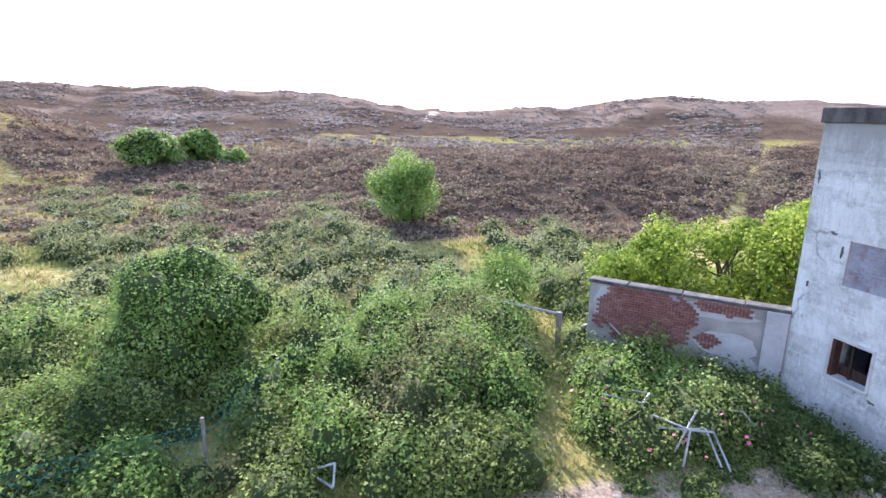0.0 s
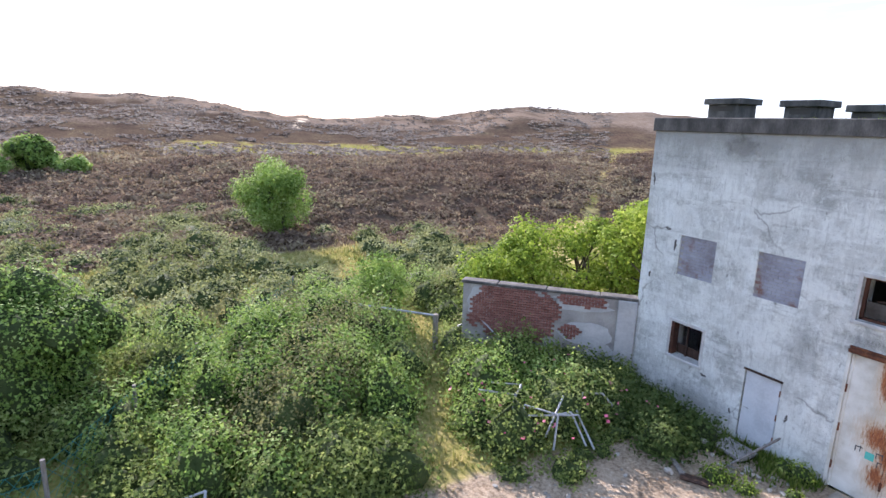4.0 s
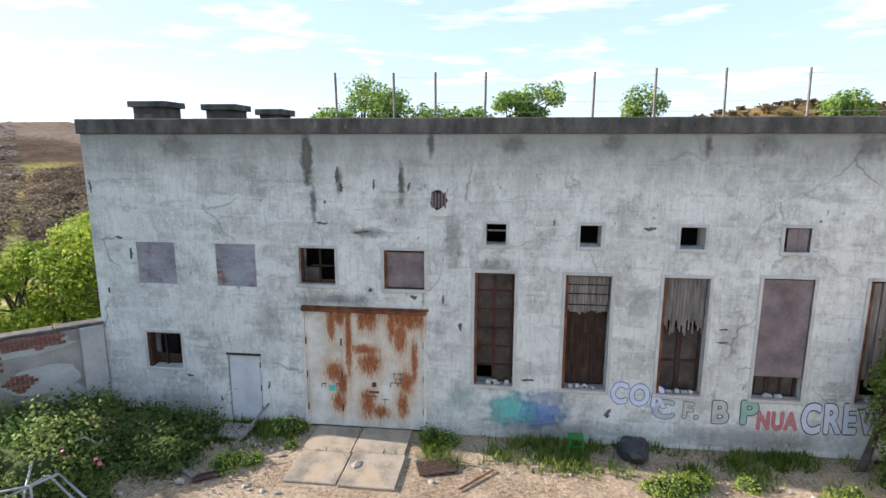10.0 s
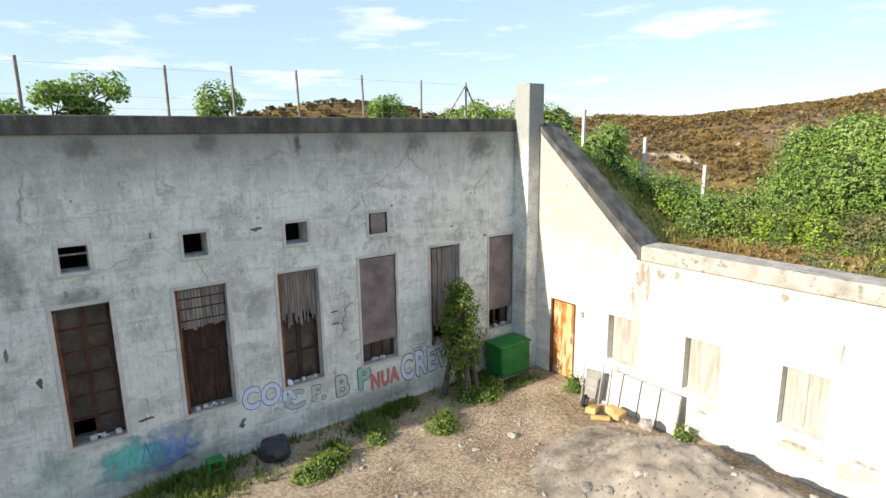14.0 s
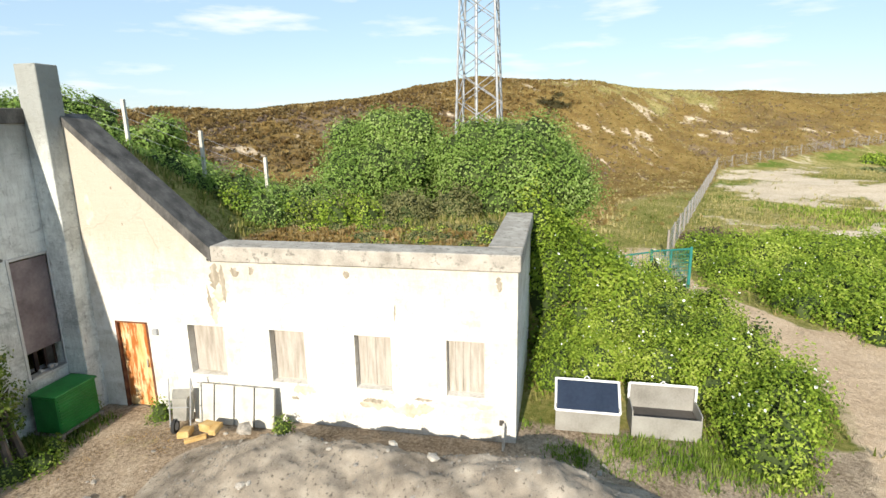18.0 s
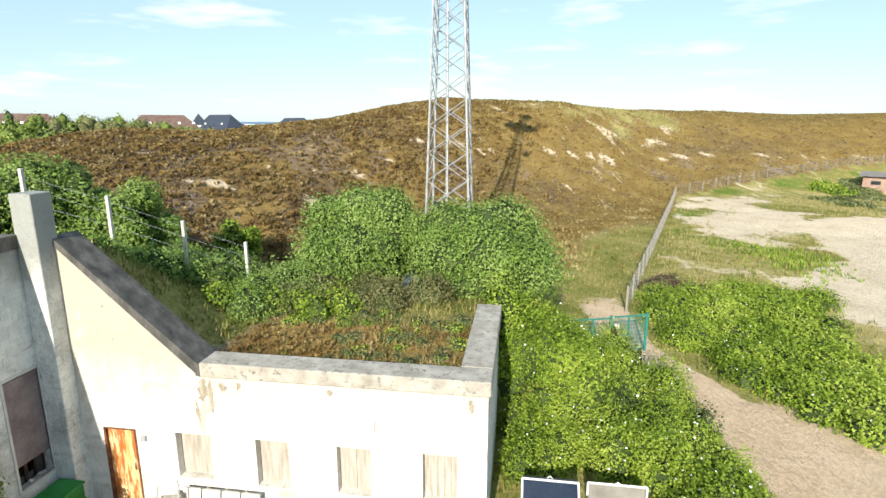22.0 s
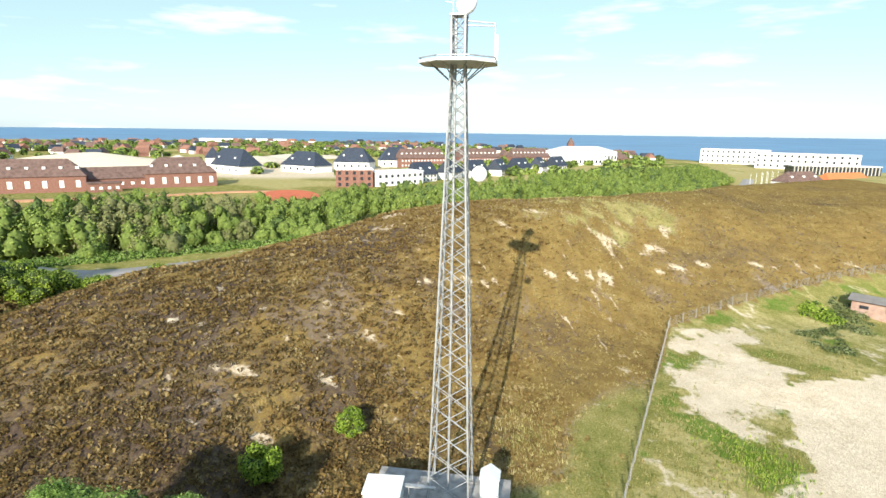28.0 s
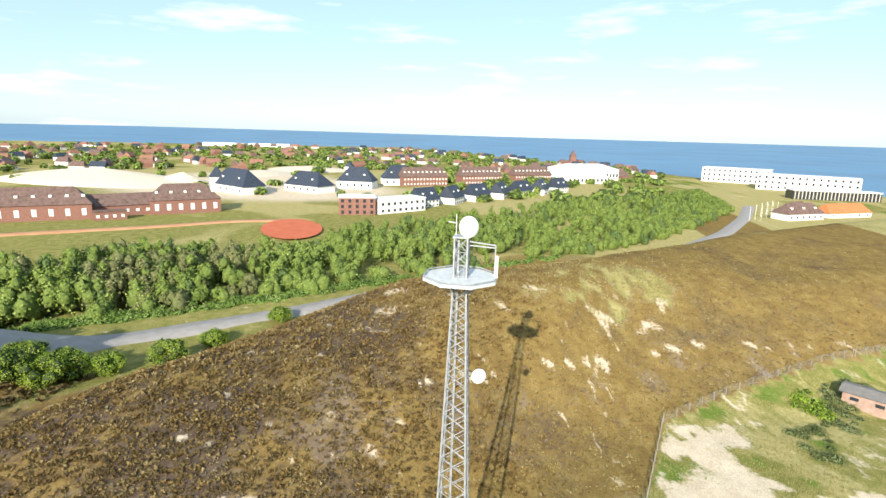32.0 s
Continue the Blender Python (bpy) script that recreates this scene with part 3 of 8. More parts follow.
def track_line(x):
    """The middle of the sandy track: y at x."""
    return np.interp(x, [5, 11, 15, 20, 25, 29, 36, 45], [-27, -25.5, -24.6, -23.6, -21.6, -19.8, -19.2, -19.6])


BALD = [(51.1, 16.3, 1.1), (50.7, 18.8, 0.8), (54.7, 8.1, 1.2), (60.6, 9.7, 0.8), (63.9, 5.7, 0.9), (69.8, 2.7, 1.0), (43.2, 17.0, 0.8), (98, 12.6, 2.6), (108, 13.6, 2.4), (57.6, 28.7, 0.8),
        (100.4, -28.5, 1.7), (98.5, -26, 1.2), (108, -39.7, 1.4), (113, -58, 1.2), (116, -67, 1.5), (114.5, -30.4, 2.2), (113.8, -26.7, 1.6), (118.2, -39.5, 2.4), (128, -44, 1.8), (115, -14.4, 2.0), (112.3, -28.8, 1.4), (110, -31, 1.2), (116, -38, 1.6), (97, -22, 0.9), (94.5, -25.6, 0.8), (92, -30, 0.8),
        (104.7, -8.8, 1.6), (88, -10, 0.7), (75, -8, 0.5), (70, -5, 0.5), (66, -12, 0.45), (85, -20, 0.6), (47, 22, 0.7), (45, 11, 0.8), (58, 14, 0.7), (62, 19, 0.9), (66, 12, 0.6)]


def crown_patch(x, y):
    """The pale grassy crown of the dune."""
    u, v = 0.67 * (x - 127) - 0.74 * (y + 29), 0.74 * (x - 127) + 0.67 * (y + 29)
    return np.clip(1.5 * np.exp(-(u / 20) ** 2 - (v / 11) ** 2) * (0.5 + 1.5 * mottle(x, y, 5)), 0, 1)


def zones(x, y):
    """How far the ground is heath, green growth or bare sand; the rest is grey yard gravel."""
    wob = 3.0 * ripple(x * 1.3 + 7, y * 1.3)
    heath = step(-30, -38, x + wob) * (1 - 0.6 * step(0.35, 0.7, ripple(x / 2.2, y / 1.2 + 9)))
    lane_x = np.interp(y, [-2, 1, 7, 18, 46, 87, 130], [-24, -23, -25, -33, -57, -94, -132])
    heath = heath * (0.25 + 0.75 * step(0.6, 2.2, np.abs(x - lane_x) * 0.8 + 0.3 * wob)) * (1 - 0.4 * step(88, 96, -x) * (1 - step(118, 135, -x)))
    heath = np.where(x < -60, np.maximum(heath, 0.9 * step(128, 150, np.hypot(x, y))), heath)
    plain = step(74, 92, -x) * (1 - step(128, 150, np.hypot(x, y))) * step(-16, 0, y)
    heath = heath * (1 - plain * np.clip(0.45 + 0.9 * mottle(x, y, 9), 0, 0.9))
    east = np.maximum(step(33, 42, x + 0.4 * wob), step(21, 26, x) * step(-2, 5, y + 0.3 * wob))
    v = y + 0.5 * (x - 110)
    south = y - fence_line(x)
    fieldw = (x > 31) * (1 - step(-1.0, 0.5, south))
    meadow = np.exp(-((x - 55) / 16) ** 2) * (1 - step(3, 11, south + 0.4 * wob)) + (1 - step(41, 47, x)) * (y < -9)
    heath = np.where(x > 0, east * (1 - step(44, 52, v)) * (1 - fieldw) * (1 - np.clip(meadow, 0, 1)), heath)
    heath = heath * (1 - step(170, 260, x) * (y > -100))
    crown = crown_patch(x, y)
    heath = heath * (1 - 0.8 * np.clip(1.4 * crown, 0, 1) * (x > 30))
    bare = step(0.0, 0.4, mottle(x + 11, y, 5)) * step(40, 46, x) * (1 - step(75, 100, x)) * step(-9, 0, y)
    heath = heath * (1 - 0.3 * bare)
    heath = np.maximum(heath, 0.9 * (x > 15) * (1 - step(84, 92, x)) * step(66, 74, y) * (1 - step(130, 150, y)))
    roof_soil = (x > 14.4) * (1 - step(17.6, 20.5, x + 0.3 * wob)) * (y > -12.4) * (1 - step(-5.4, -3.6, y))
    heath = np.maximum(heath, 0.9 * roof_soil)
    grass = np.clip(1 - heath, 0, 1)
    yard = step(-9.0, -7.8, x + 0.35 * wob - 0.3 * np.clip(y + 3, 0, 4)) * (1 - step(14.5, 15.5, x)) * step(-60, -40, y) * (1 - step(-0.2, 0.4, y))
    patch = ripple(x / 2.2 + 3, y / 2.2)
    rim = np.interp(x, [30, 33.6, 36, 38.7, 44, 47, 52.6, 59.2, 66, 70.7, 76, 80], [-39, -36.5, -35, -33.6, -33.2, -37, -42.1, -43.3, -44.5, -47, -60, -90])
    pit = step(1.2, -1.2, y - rim + 3.0 * mottle(x, y, 3.5)) * (x > 29) * (x < 80)
    upper = np.exp(-((x - 76) / 17) ** 2 - ((y + 40 + 0.35 * (x - 70)) / 6.5) ** 2)
    upper = np.clip(1.4 * upper, 0, 1) * (0.5 + 1.1 * mottle(x + 5, y, 6))
    hollow = np.exp(-((x - 52) / 6) ** 2 - ((y + 37.5) / 3.6) ** 2)
    sand = fieldw * np.clip(np.maximum(pit, upper) * (1 - 0.9 * hollow * (1 - pit)) + 0.5 * step(0.05, 0.4, mottle(x + 40, y, 4)) - 0.05, 0, 1)
    track = (1 - step(1.0, 1.7, np.abs(y - track_line(x)) - 0.05 * np.clip(30 - x, 0, 12))) * (x > 2) * (1 - step(31, 41, x + 0.8 * wob))
    sand = np.maximum(sand, track * 0.9)
    lane = step(-20.4, -22.0, y + 0.2 * wob + 0.3 * (x - 13)) * (x > 4) * (1 - step(20, 26, x + 0.5 * wob)) * (y > -45)
    sand = np.maximum(sand, 0.85 * lane)
    earth = np.clip(np.maximum(track, 0.9 * lane * step(9, 13, x)), 0, 1)
    site = np.exp(-((x - 440) / 110) ** 2 - ((y - 250) / 90) ** 2) * 1.1 + 0.8 * np.exp(-((x - 400) / 70) ** 2 - ((y - 150) / 75) ** 2)
    sand = np.maximum(sand, np.clip(site, 0, 0.7))
    spots = 0
    for bx, by, br in BALD:
        spots = np.maximum(spots, 0.62 * (1 - step(0.2 * br, 1.5 * br, np.hypot(x - bx, 0.7 * (y - by)) * (1 + 0.8 * mottle(x, y, 1.5)))))
    foot = rim_line(y)
    spots = np.maximum(spots, 0.7 * (1 - step(0.2, 1.4, np.abs(x - foot + 1.5 * mottle(x, y, 5)))) * (y < 2) * (y > -82) * step(-0.6, -0.05, mottle(x, y + 2, 7) - 0.1 * (y > -28)))
    bald = np.maximum(spots, 0.5 * step(0.3, 0.6, mottle(x + 3, y, 3)) * step(38, 50, x) * (x < 150)) * (x > 30) * (south > 0.5)
    sand = np.clip(np.maximum(sand, bald), 0, 1)
    moss = np.exp(-((x - 12.2) / 1.1) ** 2 - ((y + 3.4) / 1.3) ** 2)
    scar = (1 - step(0.25, 0.5, np.abs(np.degrees(np.arctan2(y + 14, np.maximum(-x, 1e-3))) - 15.0 - 0.02 * (-x - 185)))) * step(160, 170, -x) * (1 - step(205, 215, -x))
    sand = np.maximum(sand, scar)
    return heath, np.maximum(grass * (1 - yard), 0.5 * moss * np.clip(0.6 + 1.6 * mottle(x, y, 1.3), 0, 1)), sand, yard, fieldw, earth


heath_w, grass_w, sand_w, yard_w, field_w, earth_w = zones(GX, GY)
ground_mat = bpy.data.materials.new("dune_ground")
ground_mat.use_nodes = True
gn, gl = ground_mat.node_tree.nodes, ground_mat.node_tree.links
gb = gn["Principled BSDF"]
gb.inputs["Roughness"].default_value, gb.inputs["Specular IOR Level"].default_value = 1.0, 0.0
gc = gn.new("ShaderNodeTexCoord")


def ground_colours(cols, scale, detail=8.0):
    t, r = gn.new("ShaderNodeTexNoise"), gn.new("ShaderNodeValToRGB")
    t.inputs["Scale"].default_value, t.inputs["Detail"].default_value, t.inputs["Roughness"].default_value = scale, detail, 0.7
    gl.new(gc.outputs["Object"], t.inputs["Vector"])
    while len(r.color_ramp.elements) < len(cols):
        r.color_ramp.elements.new(0.5)
    for i, col in enumerate(cols):
        r.color_ramp.elements[i].position = 0.36 + 0.28 * i / (len(cols) - 1)
        r.color_ramp.elements[i].color = (*col, 1)
    t2, m2 = gn.new("ShaderNodeTexNoise"), gn.new("ShaderNodeMix")
    t2.inputs["Scale"].default_value, t2.inputs["Detail"].default_value, t2.inputs["Roughness"].default_value = scale * 14, 8.0, 0.75
    gl.new(gc.outputs["Object"], t2.inputs["Vector"])
    m2.inputs[0].default_value = 0.6
    gl.new(t.outputs["Fac"], m2.inputs[2])
    gl.new(t2.outputs["Fac"], m2.inputs[3])
    gl.new(m2.outputs[0], r.inputs["Fac"])
    return r.outputs["Color"], t.outputs["Fac"]


attr = gn.new("ShaderNodeVertexColor")
attr.layer_name = "zone"
split = gn.new("ShaderNodeSeparateColor")
gl.new(attr.outputs["Color"], split.inputs["Color"])
# Yard gravel tones; the darkest also paints in blotches of shadow.
c_gravel, f0 = ground_colours([(0.11, 0.08, 0.055), (0.25, 0.19, 0.132), (0.41, 0.325, 0.236), (0.56, 0.46, 0.35)], 0.7)
c_heath, f1 = ground_colours([(0.11, 0.066, 0.03), (0.19, 0.122, 0.044), (0.265, 0.185, 0.062), (0.37, 0.285, 0.15)], 0.35)
c_west, f7 = ground_colours([(0.045, 0.032, 0.025), (0.08, 0.056, 0.042), (0.12, 0.088, 0.06), (0.20, 0.165, 0.09)], 0.13)
c_grass, f2 = ground_colours([(0.10, 0.115, 0.028), (0.18, 0.18, 0.05), (0.29, 0.25, 0.09), (0.42, 0.345, 0.17)], 0.3)
c_sand, f3 = ground_colours([(0.42, 0.325, 0.22), (0.60, 0.49, 0.355), (0.72, 0.615, 0.475)], 0.3)
fine_n = gn.new("ShaderNodeTexNoise")
fine_n.inputs["Scale"].default_value, fine_n.inputs["Detail"].default_value, fine_n.inputs["Roughness"].default_value = 1.4, 12.0, 0.72
gl.new(gc.outputs["Object"], fine_n.inputs["Vector"])


def ground_mix(base, col, channel):
    """Lays a ground cover over another with a ragged border."""
    ma, cl, mx = gn.new("ShaderNodeMath"), gn.new("ShaderNodeMapRange"), gn.new("ShaderNodeMixRGB")
    ma.operation = "ADD"
    gl.new(channel, ma.inputs[0])
    gl.new(fine_n.outputs["Fac"], ma.inputs[1])
    cl.inputs["From Min"].default_value, cl.inputs["From Max"].default_value = 0.85, 1.1
    gl.new(ma.outputs[0], cl.inputs["Value"])
    gl.new(cl.outputs["Result"], mx.inputs[0])
    gl.new(base, mx.inputs[1])
    gl.new(col, mx.inputs[2])
    return mx.outputs["Color"]


tone = gn.new("ShaderNodeVertexColor")
tone.layer_name = "tone"
tsplit = gn.new("ShaderNodeSeparateColor")
gl.new(tone.outputs["Color"], tsplit.inputs["Color"])
c_lush, f4 = ground_colours([(0.07, 0.105, 0.02), (0.13, 0.185, 0.035), (0.21, 0.26, 0.06)], 0.4)
c_straw, f5 = ground_colours([(0.24, 0.21, 0.075), (0.37, 0.31, 0.13), (0.52, 0.44, 0.23)], 0.35)
c_earth, f8 = ground_colours([(0.38, 0.27, 0.175), (0.54, 0.40, 0.27), (0.66, 0.51, 0.37)], 0.5)
c_lilac, f6 = ground_colours([(0.14, 0.095, 0.06), (0.23, 0.175, 0.13), (0.33, 0.265, 0.21)], 0.6)
gcol = ground_mix(c_gravel, c_grass, split.outputs["Green"])
gcol = ground_mix(gcol, c_lush, tsplit.outputs["Red"])
gcol = ground_mix(gcol, c_straw, tsplit.outputs["Green"])
gcol = ground_mix(gcol, c_heath, split.outputs["Red"])
gcol = ground_mix(gcol, c_west, attr.outputs["Alpha"])
gcol = ground_mix(gcol, c_lilac, tsplit.outputs["Blue"])
gcol = ground_mix(gcol, c_sand, split.outputs["Blue"])
gcol = ground_mix(gcol, c_earth, tone.outputs["Alpha"])
gl.new(gcol, gb.inputs["Base Color"])
gbump = gn.new("ShaderNodeBump")
gbump.inputs["Strength"].default_value, gbump.inputs["Distance"].default_value = 0.9, 0.2
gl.new(fine_n.outputs["Fac"], gbump.inputs["Height"])
gl.new(gbump.outputs["Normal"], gb.inputs["Normal"])

ground = from_arrays("ground", np.stack([GX, GY, GZ], -1), quads, ground_mat, smooth=True)
tagged(ground, "rolling dune ground with heath, grass, bare sand and a gravel yard", "ground", kind="structure")
layer = ground.data.color_attributes.new("zone", "FLOAT_COLOR", "POINT")
layer.data.foreach_set("color", np.stack([heath_w, grass_w, sand_w, heath_w * np.where(GX > 0, (0.58 + 0.4 * mottle(GX, GY, 8)) * (0.62 + 0.38 * step(-6, 14, GY)) * (GX > 30), GX < -20)], -1).astype(np.float32).ravel())

inside = (GY - fence_line(GX) < 0) * (GX > 31)
far_e = step(150, 210, GX)
lush_w = np.exp(-((GX - 52) / 6) ** 2 - ((GY + 37.5) / 3.6) ** 2) * 0.8 + 0.6 * step(-0.05, 0.35, mottle(GX, GY, 5)) * inside + 0.35 * far_e * step(0.0, 0.25, mottle(GX, GY, 60)) + 0.45 * step(-0.1, 0.3, mottle(GX + 9, GY, 7)) * (GX < -18) * (1 - step(60, 80, -GX))
straw_w = 0.6 * step(-0.1, 0.3, mottle(GX + 70, GY, 6)) * inside + 0.7 * crown_patch(GX, GY) \
    + np.exp(-((GX - 53) / 11) ** 2 - ((GY + 15) / 5) ** 2) * (0.5 + mottle(GX, GY, 3)) + 0.8 * np.exp(-((GX - 36) / 4) ** 2 - ((GY + 33) / 2) ** 2) + 0.8 * far_e * step(-0.25, 0.15, mottle(GX, GY + 300, 90)) + 0.5 * step(0.0, 0.35, mottle(GX, GY + 50, 6)) * (GX < -18) * (1 - step(60, 80, -GX)) + 0.6 * np.exp(-((GX - 12.2) / 1.2) ** 2 - ((GY + 3.4) / 1.4) ** 2) * np.clip(0.5 + 1.6 * mottle(GX, GY, 1.1), 0, 1) + 0.42 * np.exp(-((GX - np.interp(GY, [-2, 1, 7, 18, 46, 87, 130], [-24, -23, -25, -33, -57, -94, -132])) / 2.4) ** 2) * (GX < -20) * (GY > -3) + 0.7 * np.exp(-((GX - 16.5) / 1.6) ** 2 - ((GY + 6.5) / 2.0) ** 2)
# Lilac heather patches; the far western ground is paled for haze too.
lilac_haze_w = lilac_patch(GX, GY) * 0.52 + 0.75 * step(140, 175, np.hypot(GX, GY)) * (GX < -60) * np.clip(0.6 + mottle(GX, GY, 18), 0, 1)
tone_w = np.stack([lush_w, straw_w, lilac_haze_w * (1 - inside), earth_w], -1)
tone_layer = ground.data.color_attributes.new("tone", "FLOAT_COLOR", "POINT")
tone_layer.data.foreach_set("color", np.clip(tone_w, 0, 1).astype(np.float32).ravel())

# the sea, to the horizon
sx, sy = np.linspace(300, 4600, 60), np.linspace(-3600, 3600, 60)
SX, SY = np.meshgrid(sx, sy, indexing="ij")
SZ = -9.0 + 24.0 * step(1500, 5200, np.hypot(SX, SY))
si = np.arange(SX.size).reshape(SX.shape)
sea_mat = material("blue_sea_water", [(0.02, 0.09, 0.19), (0.035, 0.14, 0.27), (0.06, 0.19, 0.33)], 0.004, 0.35, 0.2, 0.15, depth=0.6)
sea = from_arrays("water", np.stack([SX, SY, SZ], -1), np.stack([si[:-1, :-1], si[1:, :-1], si[1:, 1:], si[:-1, 1:]], -1).reshape(-1, 4), sea_mat, smooth=True)
tagged(sea, "calm blue sea reaching the horizon behind the town", "sea", kind="structure")

# ---- bunker: the long grey front ----
BLOCKED = [(-9.73, -8.55, 4.14, 5.35), (-7.34, -6.16, 4.13, 5.35)]
SQUARE = [(-4.9, -3.88, 4.27, 5.29), (-2.5, -1.4, 4.21, 5.28), (-9.66, -8.6, 1.6, 2.66)]
TALL = [(-0.03, 1.03, 1.55, 4.73), (2.36, 3.53, 1.55, 4.73), (4.84, 5.97, 1.55, 4.74), (7.25, 8.45, 1.55, 4.79), (9.75, 10.9, 1.55, 4.79), (12.2, 13.3, 1.55, 4.84)]
VENTS = [(0.25, 0.77, 5.49, 6.05), (2.67, 3.2, 5.5, 6.05), (5.15, 5.74, 5.5, 6.05), (7.62, 8.22, 5.48, 6.08)]
DOOR, GATE = (-7.2, -6.2, 0.08, 2.12), (-4.87, -1.38, 0.0, 3.6)
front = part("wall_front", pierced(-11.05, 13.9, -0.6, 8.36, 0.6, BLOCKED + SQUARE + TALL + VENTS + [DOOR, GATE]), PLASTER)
tagged(front, "tall weathered grey plaster bunker wall, cracked and streaked", "wall", kind="structure")
part("coping", boxes((-11.13, 13.36, -0.07, 0.75, 8.36, 8.76), bevel=0.02), CAP, front, "dark lichen-covered concrete coping")
side_w = part("wall_side", boxes((-11.05, -10.45, 0.6, 8.2, -0.6, 8.36)), PLASTER)
tagged(side_w, "plain plaster end wall of the bunker", "wall", kind="structure")
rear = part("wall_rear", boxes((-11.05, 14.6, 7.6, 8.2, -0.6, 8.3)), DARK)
tagged(rear, "plain rear wall of the bunker", "wall", kind="structure")
roof = part("ceiling", boxes((-10.45, 13.9, 0.75, 8.2, 8.0, 8.34)), CONCRETE)
tagged(roof, "flat concrete bunker roof slab under soil", "roof", kind="structure")
# Added walls behind the openings; their dark colour stands for unlit depth.
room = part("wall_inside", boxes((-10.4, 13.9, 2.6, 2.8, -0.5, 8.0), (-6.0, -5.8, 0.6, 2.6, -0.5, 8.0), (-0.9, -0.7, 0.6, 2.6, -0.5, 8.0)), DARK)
tagged(room, "bare added inner walls, coloured dark for the unlit rooms", "wall", kind="structure")

# ---- the sunlit wing ----
WING = [(1.37, 2.42, 0.0, 2.73), (3.73, 4.87, 1.25, 2.74), (6.27, 7.3, 1.2, 2.74), (8.74, 9.75, 1.21, 2.74), (11.24, 12.23, 1.21, 2.75)]


wing = part("wall_wing", pierced(0.0, 13.05, -0.6, 4.62, 0.55, WING), LIMEWASH)
wing.matrix_world = Matrix.Translation((13.87, 0, 0)) @ Matrix.Rotation(radians(-90), 4, "Z")
tagged(wing, "sunlit cream limewashed wing wall with stains", "wall", kind="structure")
bm = bmesh.new()
prof = [(0.0, 4.62), (4.6, 4.62), (4.6, 4.75), (0.65, 8.35), (0.0, 8.35)]
va = [bm.verts.new((u, 0, w)) for u, w in prof]
vb = [bm.verts.new((u, 0.55, w)) for u, w in prof]
bm.faces.new(va)
bm.faces.new(vb[::-1])
for i in range(len(prof)):
    j = (i + 1) % len(prof)
    bm.faces.new([va[j], va[i], vb[i], vb[j]])
gable = part("gable", bm, LIMEWASH, wing, "sloping upper part of the cream wall")
bm = bmesh.new()
prof = [(0.6, 8.40), (0.6, 8.62), (4.75, 5.0), (4.75, 4.62), (4.6, 4.75)]
va = [bm.verts.new((u, -0.04, w)) for u, w in prof]
vb = [bm.verts.new((u, 0.95, w)) for u, w in prof]
bm.faces.new(va)
bm.faces.new(vb[::-1])
for i in range(len(prof)):
    j = (i + 1) % len(prof)
    bm.faces.new([va[j], va[i], vb[i], vb[j]])
part("sloping_coping", bm, CAP, wing, "dark rough concrete sloping coping")
part("coping", boxes((4.75, 13.12, -0.05, 0.85, 4.62, 5.06), bevel=0.03), WINGCAP, wing, "grey stained concrete coping")
endw = part("wall_end", boxes((13.87 + 0.55, 20.3, -13.05, -12.5, -0.6, 4.6)), LIMEWASH)
tagged(endw, "shaded short end wall of the wing", "wall", kind="structure")
part("coping", boxes((14.75, 20.35, -13.12, -12.2, 4.6, 5.055), bevel=0.03), WINGCAP, endw)
pillar = part("pillar", boxes((13.33, 14.03, -0.67, -0.002, -0.3, 9.88), bevel=0.02), PLASTER)
tagged(pillar, "square plastered pillar rising above the wall corner", "pillar", kind="structure")

# ---- openings of the front ----


def surround(o, w=0.09, proud=0.025, y=0.0):
    """A pale plaster border round an opening."""
    x0, x1, z0, z1 = o
    return boxes((x0 - w, x0, y - proud, y + 0.05, z0 - w * 0.6, z1 + w), (x1, x1 + w, y - proud, y + 0.05, z0 - w * 0.6, z1 + w), (x0, x1, y - proud, y + 0.05, z1, z1 + w), (x0 - w, x1 + w, y - proud - 0.03, y + 0.05, z0 - w, z0), bevel=0.012)


PALEPLASTER = material("pale_plaster_trim", [(0.36, 0.35, 0.33), (0.48, 0.47, 0.45), (0.55, 0.54, 0.52)], 2.0, 0.92, 0.4, 20.0, spots=((0.2, 0.18, 0.16), 3.0, 0.66))
PURPLEBRICK = material("purple_grey_painted_brick", [(0.20, 0.185, 0.20), (0.29, 0.29, 0.33), (0.37, 0.38, 0.43)], 1.2, 0.9, 0.4, 14.0, spots=((0.20, 0.115, 0.095), 1.3, 0.54), object_random=0.12)
count = 0


def window_thing(o, label, trim=True):
    global count
    count += 1
    w = empty("window_%d" % count, Matrix.Translation((0, 0, 0)), label, "window", kind="structure")
    if trim:
        part("surround", surround(o), PALEPLASTER, w)
    return w


def boards(o, y, z0, z1, mat, parent, width=0.11, ragged=0.0, thick=0.03, name="board"):
    """Upright boards across an opening, each its own piece, ragged below where worn."""
    x0, x1 = o[0] + 0.07, o[1] - 0.04
    n = max(2, int((x1 - x0) / width))
    for i in range(n):
        a, b = x0 + (x1 - x0) * i / n, x0 + (x1 - x0) * (i + 1) / n - 0.008
        low = z0 + random.uniform(0, ragged)
        d = random.uniform(-0.012, 0.012)
        part(name, boxes((a, b, y + d, y + d + thick, low, z1)), mat, parent)


def brick_infill(o, y, parent, mat):
    x0, x1, z0, z1 = o
    me = None
    part("mortar", boxes((x0, x1, y + 0.012, y + 0.1, z0, z1)), CONCRETE, parent)
    rows, cols = int((z1 - z0) / 0.083), 5
    for r in range(rows):
        for c in range(cols):
            w = (x1 - x0) / cols
            a = x0 + c * w + (w / 2 if r % 2 else 0)
            b = min(a + w - 0.012, x1)
            if b - a < 0.04:
                continue
